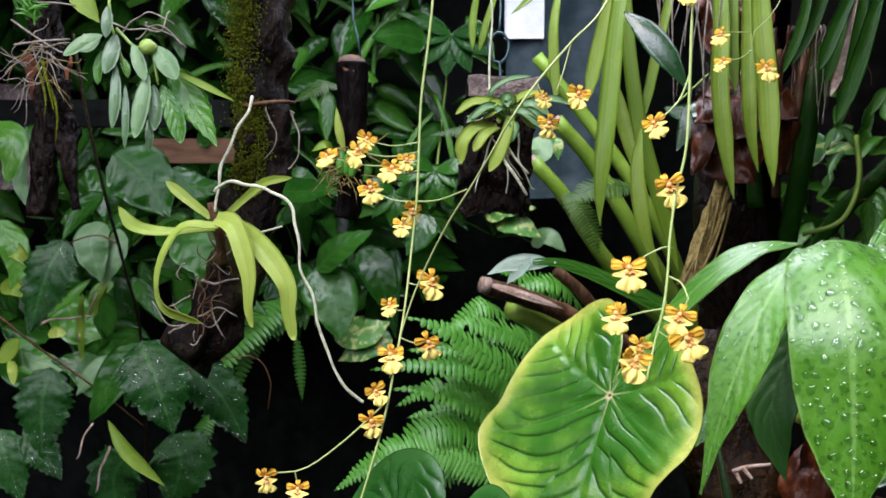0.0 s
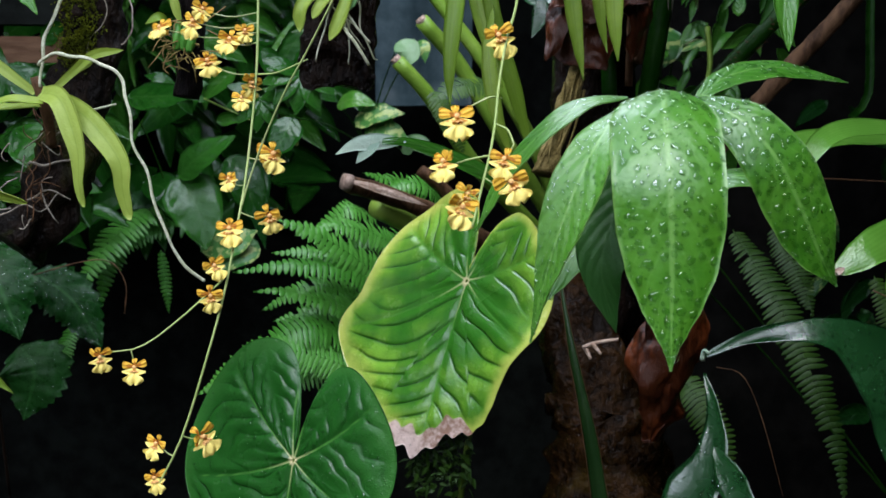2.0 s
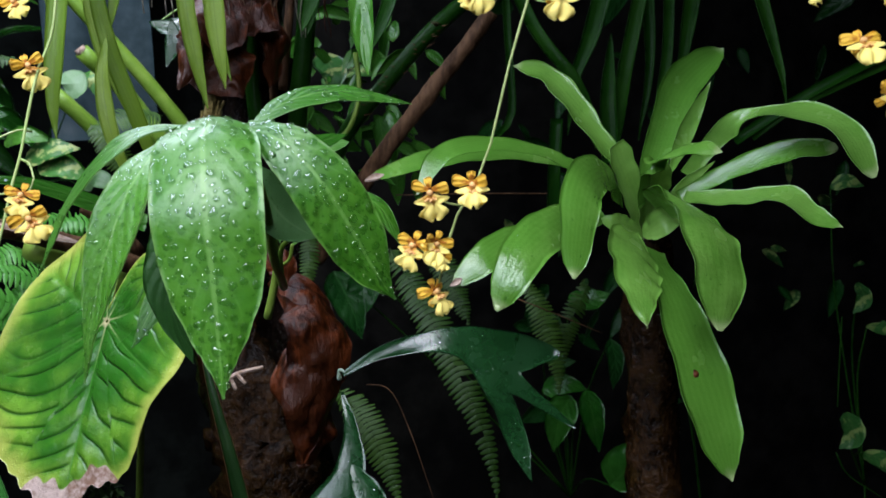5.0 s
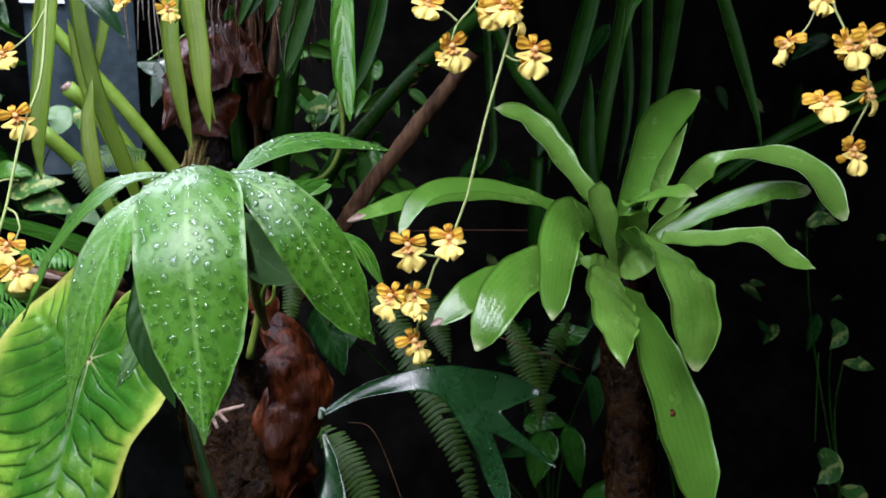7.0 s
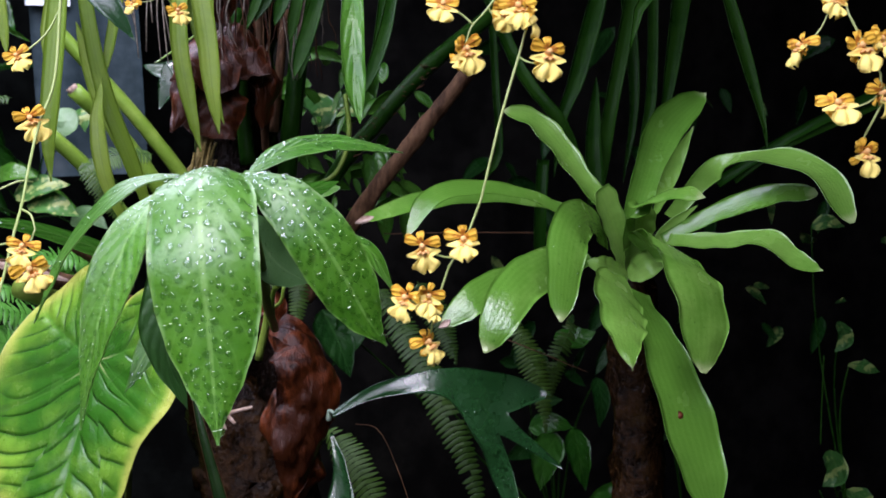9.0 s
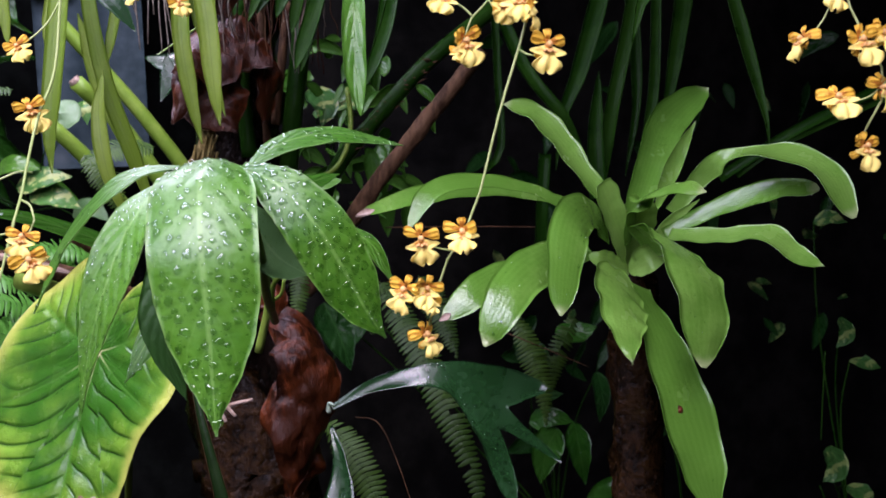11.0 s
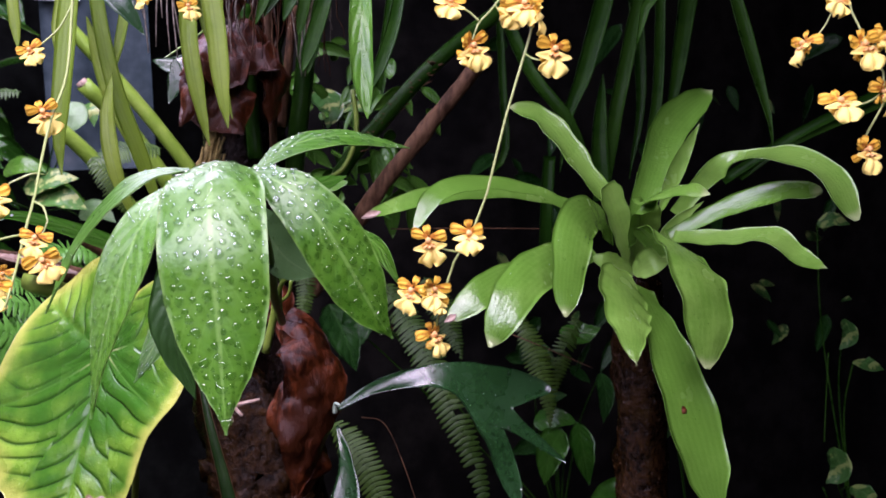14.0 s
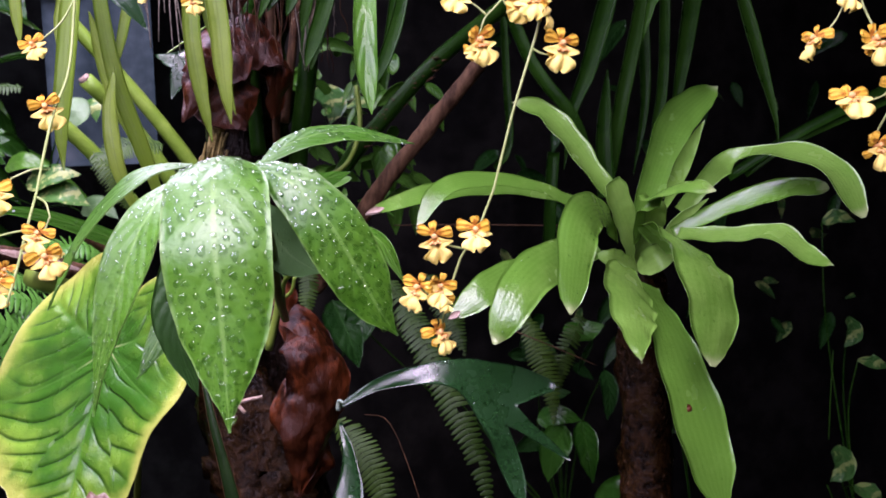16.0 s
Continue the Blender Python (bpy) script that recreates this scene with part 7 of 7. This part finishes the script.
fern((-0.359, 1.813, 0.987), [([(-0.277, 2.041, 1.112), (-0.352, 1.965, 1.075), (-0.412, 1.901, 1.015), (-0.474, 1.864, 0.929)], 0.09301, 22, UPF), ([(-0.253, 2.032, 1.038), (-0.345, 1.991, 1.046), (-0.412, 1.955, 0.991), (-0.436, 1.945, 0.885)], 0.08378, 20, UPF), ([(-0.483, 1.943, 0.860), (-0.500, 1.910, 0.821), (-0.511, 1.901, 0.740)], 0.04714, 14, UPF), ([(-0.310, 1.957, 1.004), (-0.304, 1.951, 0.944), (-0.298, 1.944, 0.872)], 0.02868, 12, UPF)], "fern", "sword fern behind the hanging log", "sword ferns")
SIDE = (-0.2, -0.95, 0.2)
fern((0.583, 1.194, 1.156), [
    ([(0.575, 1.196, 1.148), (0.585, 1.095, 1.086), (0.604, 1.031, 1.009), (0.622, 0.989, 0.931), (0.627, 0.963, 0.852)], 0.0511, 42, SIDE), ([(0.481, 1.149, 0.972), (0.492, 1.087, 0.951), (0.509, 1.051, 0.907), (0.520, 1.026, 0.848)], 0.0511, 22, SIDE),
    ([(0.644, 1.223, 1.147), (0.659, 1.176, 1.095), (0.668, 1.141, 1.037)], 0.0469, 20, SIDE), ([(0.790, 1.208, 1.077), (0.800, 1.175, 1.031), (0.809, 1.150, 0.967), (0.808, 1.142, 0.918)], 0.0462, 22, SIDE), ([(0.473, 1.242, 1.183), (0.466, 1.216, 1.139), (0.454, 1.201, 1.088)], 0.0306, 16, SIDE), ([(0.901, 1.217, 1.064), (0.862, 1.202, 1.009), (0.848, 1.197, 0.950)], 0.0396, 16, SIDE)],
     "fern_shade", "hanging sword fern, its green darkened as shade", "sword ferns")
fern((0.237, 1.601, 1.329), [([(0.323, 1.602, 1.339), (0.262, 1.582, 1.340), (0.203, 1.559, 1.313)], 0.0665, 18, UPF), ([(0.211, 1.621, 1.329), (0.246, 1.596, 1.282), (0.266, 1.590, 1.224)], 0.0578, 16, UPF), ([(0.113, 1.633, 1.435), (0.035, 1.612, 1.435), (-0.023, 1.611, 1.425)], 0.0424, 18, UPF), ([(-0.177, 1.621, 1.511), (-0.203, 1.600, 1.510), (-0.249, 1.587, 1.481)], 0.0472, 14, UPF)], "fern_shade", "small fern by the blue-grey sheet, its green darkened as shade", "sword ferns")


# ---- single leaves and leafy plants of the middle distance ----
def leafy(name, base, rows, label, category, shape="ovate", group="", stem="strap_shade"):
    """A plant of stalked leaves: (points, width, material)."""
    ob = thing(name, base, label, category, group)
    for pts, w, m in rows:
        lf = part("leaf", blade(pts, w, shape, nu=22, nv=9, cup=-0.05, fold=0.12, wave=0.02, puff=0.015, puffs=6, face=(0.0, -0.8, 0.6))[0], m, ob)
        b = np.array(base, float)
        p = np.array(pts[0], float)
        part("stem", tube([tuple(p), tuple((p * 0.6 + b * 0.4) + np.array((0, 0.02, 0.01))), tuple(b)], 0.0012, 0.0018, n=10, sides=5), stem, ob)
    return ob


leafy("broad_leaf_plant", (-0.271, 1.986, 1.047), [([(-0.255, 1.877, 1.163), (-0.206, 1.852, 1.206), (-0.137, 1.842, 1.244)], 0.0672, "dull"), ([(-0.255, 1.877, 1.163), (-0.218, 1.842, 1.106), (-0.200, 1.818, 1.026)], 0.112, "dull"), ([(-0.215, 1.910, 1.042), (-0.165, 1.879, 1.030), (-0.107, 1.882, 1.053)], 0.08031, "pothos"), ([(-0.110, 1.909, 1.025), (-0.153, 1.876, 1.008), (-0.212, 1.873, 0.974)], 0.07107, "pothos"), ([(-0.355, 1.938, 1.315), (-0.280, 1.909, 1.317), (-0.210, 1.895, 1.323)], 0.06884, "dull"), ([(-0.344, 1.995, 1.142), (-0.291, 1.964, 1.123), (-0.267, 1.956, 1.051)], 0.07152, "dull"), ([(-0.371, 2.009, 1.117), (-0.344, 1.989, 1.083), (-0.368, 1.986, 1.047)], 0.07256, "serrate")] + [([(-0.180, 2.074, 1.184), (-0.142, 2.040, 1.138), (-0.116, 2.029, 1.039)], 0.08657, "dull"), ([(-0.106, 2.074, 1.184), (-0.116, 2.035, 1.089), (-0.104, 2.025, 0.990)], 0.04947, "serrate")],
      "dark glossy broad-leaved plant under the orchids", "plant")
star = thing("lobed_leaf_plant", (-0.031, 2.077, 1.208), "dark glossy plant with hand-shaped lobed leaves", "plant")
for c, spread, m in (((-0.017, 1.981, 1.360), 70, "dull"), ((-0.101, 2.003, 1.312), 60, "dull"), ((0.019, 2.124, 1.657), 80, "serrate"), ((-0.271, 2.020, 1.335), 55, "dull"), ((-0.015, 2.067, 1.343), 70, "dull")):
    c = np.array(c)
    for i in range(7):
        a = radians(-200 + i * 34)
        e = c + np.array([math.cos(a), -0.15, math.sin(a)]) * spread * 2.015 / 1662
        part("lobe", blade([tuple(c), tuple((c + e) / 2 + np.array([0, -0.008, 0.006])), tuple(e)], spread * 0.5 * 2.015 / 1662, "lance", nu=14, nv=7, cup=-0.1, face=(0, -0.8, 0.6))[0], m, star)
    part("stem", tube([tuple(c), tuple((c + np.array((-0.031, 2.077, 1.208))) / 2 + np.array([0, 0.05, 0])), (-0.031, 2.077, 1.208)], 0.002, 0.0025, n=10, sides=5), "stem", star)
leafy("variegated_vine", (0.116, 2.073, 1.208), [
    ([(0.180, 1.886, 1.424), (0.195, 1.866, 1.401), (0.183, 1.862, 1.369)], 0.05297, "pale"), ([(0.204, 1.908, 1.403), (0.224, 1.879, 1.414), (0.229, 1.873, 1.380)], 0.03337, "pothos"), ([(0.092, 2.041, 1.259), (0.139, 2.009, 1.278), (0.197, 1.989, 1.278)], 0.05978, "pothos"), ([(0.116, 2.036, 1.247), (0.162, 2.001, 1.242), (0.210, 1.991, 1.213)], 0.05978, "pothos"), ([(0.057, 2.052, 1.295), (0.092, 2.021, 1.308), (0.139, 2.014, 1.295)], 0.04785, "mid"), ([(-0.026, 1.740, 1.281), (-0.041, 1.722, 1.251), (-0.067, 1.717, 1.207)], 0.06106, "dull"), ([(0.193, 2.049, 1.198), (0.227, 2.022, 1.214), (0.263, 2.005, 1.184)], 0.04885, "pale")],
      "variegated climbing vine leaves", "vine")
leafy("variegated_vine", (0.648, 1.659, 1.292), [
    ([(0.591, 1.572, 1.435), (0.600, 1.536, 1.401), (0.592, 1.533, 1.367)], 0.05706, "pothos"), ([(0.625, 1.553, 1.401), (0.644, 1.518, 1.403), (0.665, 1.509, 1.393)], 0.03804, "pothos"), ([(0.594, 1.590, 1.393), (0.623, 1.552, 1.391), (0.659, 1.537, 1.385)], 0.04248, "pothos")],
      "variegated climbing vine leaves", "vine")
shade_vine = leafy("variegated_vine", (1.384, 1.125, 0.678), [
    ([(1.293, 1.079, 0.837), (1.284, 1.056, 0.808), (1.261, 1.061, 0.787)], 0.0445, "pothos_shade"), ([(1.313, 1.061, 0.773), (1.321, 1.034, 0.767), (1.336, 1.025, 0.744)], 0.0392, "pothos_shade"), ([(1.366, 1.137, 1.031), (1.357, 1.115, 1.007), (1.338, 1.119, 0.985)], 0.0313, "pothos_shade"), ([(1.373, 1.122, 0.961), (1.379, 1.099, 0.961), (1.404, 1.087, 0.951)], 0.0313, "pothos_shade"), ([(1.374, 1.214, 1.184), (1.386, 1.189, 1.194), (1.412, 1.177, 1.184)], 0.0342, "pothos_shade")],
      "variegated climbing vine leaves, deep shade put into their colour", "vine")
part("stem", tube([(1.384, 1.125, 0.678), (1.385, 1.088, 0.128), (1.336, 0.953, -1.122)], 0.002, 0.003, n=16, sides=6), "strap_shade", shade_vine)
leafy("dark_shrub", (0.871, 1.225, 0.717), [([(0.838, 1.161, 0.908), (0.810, 1.146, 0.882), (0.798, 1.143, 0.833)], 0.0498, "dull"), ([(0.862, 1.153, 0.916), (0.856, 1.128, 0.881), (0.860, 1.118, 0.831)], 0.0415, "dull"), ([(0.808, 1.195, 0.912), (0.831, 1.167, 0.925), (0.862, 1.153, 0.916)], 0.0371, "dull"), ([(0.926, 1.193, 0.977), (0.920, 1.168, 0.948), (0.913, 1.164, 0.906)], 0.0310, "serrate"), ([(0.805, 0.999, 0.835), (0.826, 0.965, 0.875), (0.860, 0.931, 0.884)], 0.0661, "dull"), ([(0.899, 1.268, 1.038), (0.913, 1.239, 1.032), (0.947, 1.227, 1.040)], 0.0445, "dull"), ([(0.827, 1.229, 0.963), (0.840, 1.200, 0.951), (0.864, 1.190, 0.950)], 0.0310, "serrate")] + [([(0.513, 1.269, 1.111), (0.526, 1.234, 1.066), (0.537, 1.222, 1.019)], 0.0560, "serrate"), ([(0.561, 1.261, 1.116), (0.545, 1.240, 1.080), (0.518, 1.243, 1.033)], 0.0484, "serrate")],
      "dark glossy-leaved shrub in shade", "shrub")
fluff = clump("moss_cushion", (((0.129, 1.016, 0.920)[0], (0.200, 1.008, 0.921)[0]), (1.04, 1.12), ((0.161, 1.007, 0.890)[2] - 0.03, (0.161, 1.015, 0.933)[2])), 260, 0.012, 0.45, "fern_shade", "dark feathery moss cushion", 61, face=(0, -0.6, 0.8))

# thin dry stems


def add_plant_piece(pts, r, m, lab):
    solo("twig", tube(pts, r, r * 0.8, n=18, sides=6), m, lab, "twig", "thin stems")


add_plant_piece([(0.475, 0.997, 1.022), (0.493, 0.968, 1.021), (0.507, 0.944, 0.979), (0.527, 0.923, 0.895)], 0.0006, "stick", "thin dry brown arching stem")
add_plant_piece([(0.683, 1.036, 1.098), (0.732, 1.013, 1.075), (0.797, 1.004, 1.043)], 0.001, "stick", "thin dry brown bare twig")
add_plant_piece([(-0.405, 1.32, 1.075), (-0.300, 1.40, 1.090), (-0.262, 1.39, 1.060), (-0.265, 1.39, 1.010)], 0.001, "stick", "thin dry brown bare twig")
add_plant_piece([(0.874, 0.947, 1.009), (0.883, 0.929, 0.923), (0.885, 0.912, 0.830)], 0.002, "strap_shade", "thin trailing green stem")
add_plant_piece([(1.298, 1.102, 0.988), (1.288, 1.094, 0.917), (1.279, 1.086, 0.846)], 0.0012, "strap_shade", "thin trailing green stem")
add_plant_piece([(1.256, 1.063, 0.782), (1.270, 1.051, 0.747), (1.332, 1.041, 0.701)], 0.0012, "strap_shade", "thin trailing green stem")
add_plant_piece([(0.572, 1.309, 1.420), (0.567, 1.283, 1.359), (0.539, 1.267, 1.306), (0.490, 1.275, 1.286)], 0.004, "petiole", "curved thick green tendril")
add_plant_piece([(0.653, 1.392, 1.202), (0.787, 1.339, 1.200), (0.904, 1.292, 1.196)], 0.0011, "stick", "thin brown taut wire")

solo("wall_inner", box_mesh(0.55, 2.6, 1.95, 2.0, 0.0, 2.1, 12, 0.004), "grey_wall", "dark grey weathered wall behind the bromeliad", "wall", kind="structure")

# far things behind the logs
solo("timber_plank", box_mesh(-0.537, -0.377, 1.71, 1.755, 1.378, 1.422, 3, 0.002), "timber", "brown planed timber plank behind the log", "plank")
slab((-0.95, 1.81, 1.525), (0.19, 0.0, 0.0), (0, 0, -0.20), 0.01, "cork", "pale_board", "pale board leaning at the edge of the bed", "board", 0.001)
solo("dark_rail", box_mesh(-1.05, -0.41, 1.77, 1.83, 1.444, 1.494, 3, 0.002), "wall", "dark rail across the back", "rail")

pot = thing("clay_pot", (-0.747, 1.798, 1.494), "small terracotta pot standing on the rail", "pot")
part("body", tube([(-0.747, 1.798, 1.494), (-0.747, 1.798, 1.56)], 0.029, 0.041, n=6, sides=20), "terracotta", pot)
part("rim", tube([(-0.747, 1.798, 1.557), (-0.747, 1.798, 1.577)], 0.045, 0.045, n=3, sides=20), "terracotta", pot)

# ---- uncounted dark foliage filling the back ----
clump("background_foliage", ((-1.6, 0.06), (2.08, 2.5), (1.05, 2.08)), 400, 0.15, 0.42, "dull", "dark green leaves massed at the back", 11)
clump("background_foliage", ((-1.4, 0.0), (2.0, 2.35), (1.2, 2.0)), 150, 0.10, 0.45, "mid", "mid-green leaves at the back", 12)
clump("background_foliage", ((0.95, 1.9), (1.55, 1.9), (0.7, 1.7)), 34, 0.08, 0.42, "serrate", "dark leaves massed in the shade", 13)
clump("strap_foliage", ((-0.6, 0.02), (2.05, 2.35), (1.3, 2.05)), 60, 0.20, 0.09, "mid", "narrow green leaves at the back", 14, shape="strap")
clump("background_foliage", (((0.541, 1.435, 1.340)[0], (0.742, 1.354, 1.336)[0]), (1.40, 1.62), ((0.567, 1.409, 1.223)[2], (0.586, 1.441, 1.509)[2])), 70, 0.055, 0.42, "mid", "small leaves in half shade behind the palmate leaf", 21)
clump("background_foliage", ((0.95, 1.9), (1.5, 1.9), (0.8, 1.5)), 14, 0.07, 0.4, "pothos_shade", "variegated leaves, dimmed in colour as if lost in shade", 23)
clump("undergrowth", ((-1.0, -0.42), (1.65, 2.0), (1.0, 1.46)), 80, 0.10, 0.45, "dull", "leafy undergrowth behind the vine", 16)
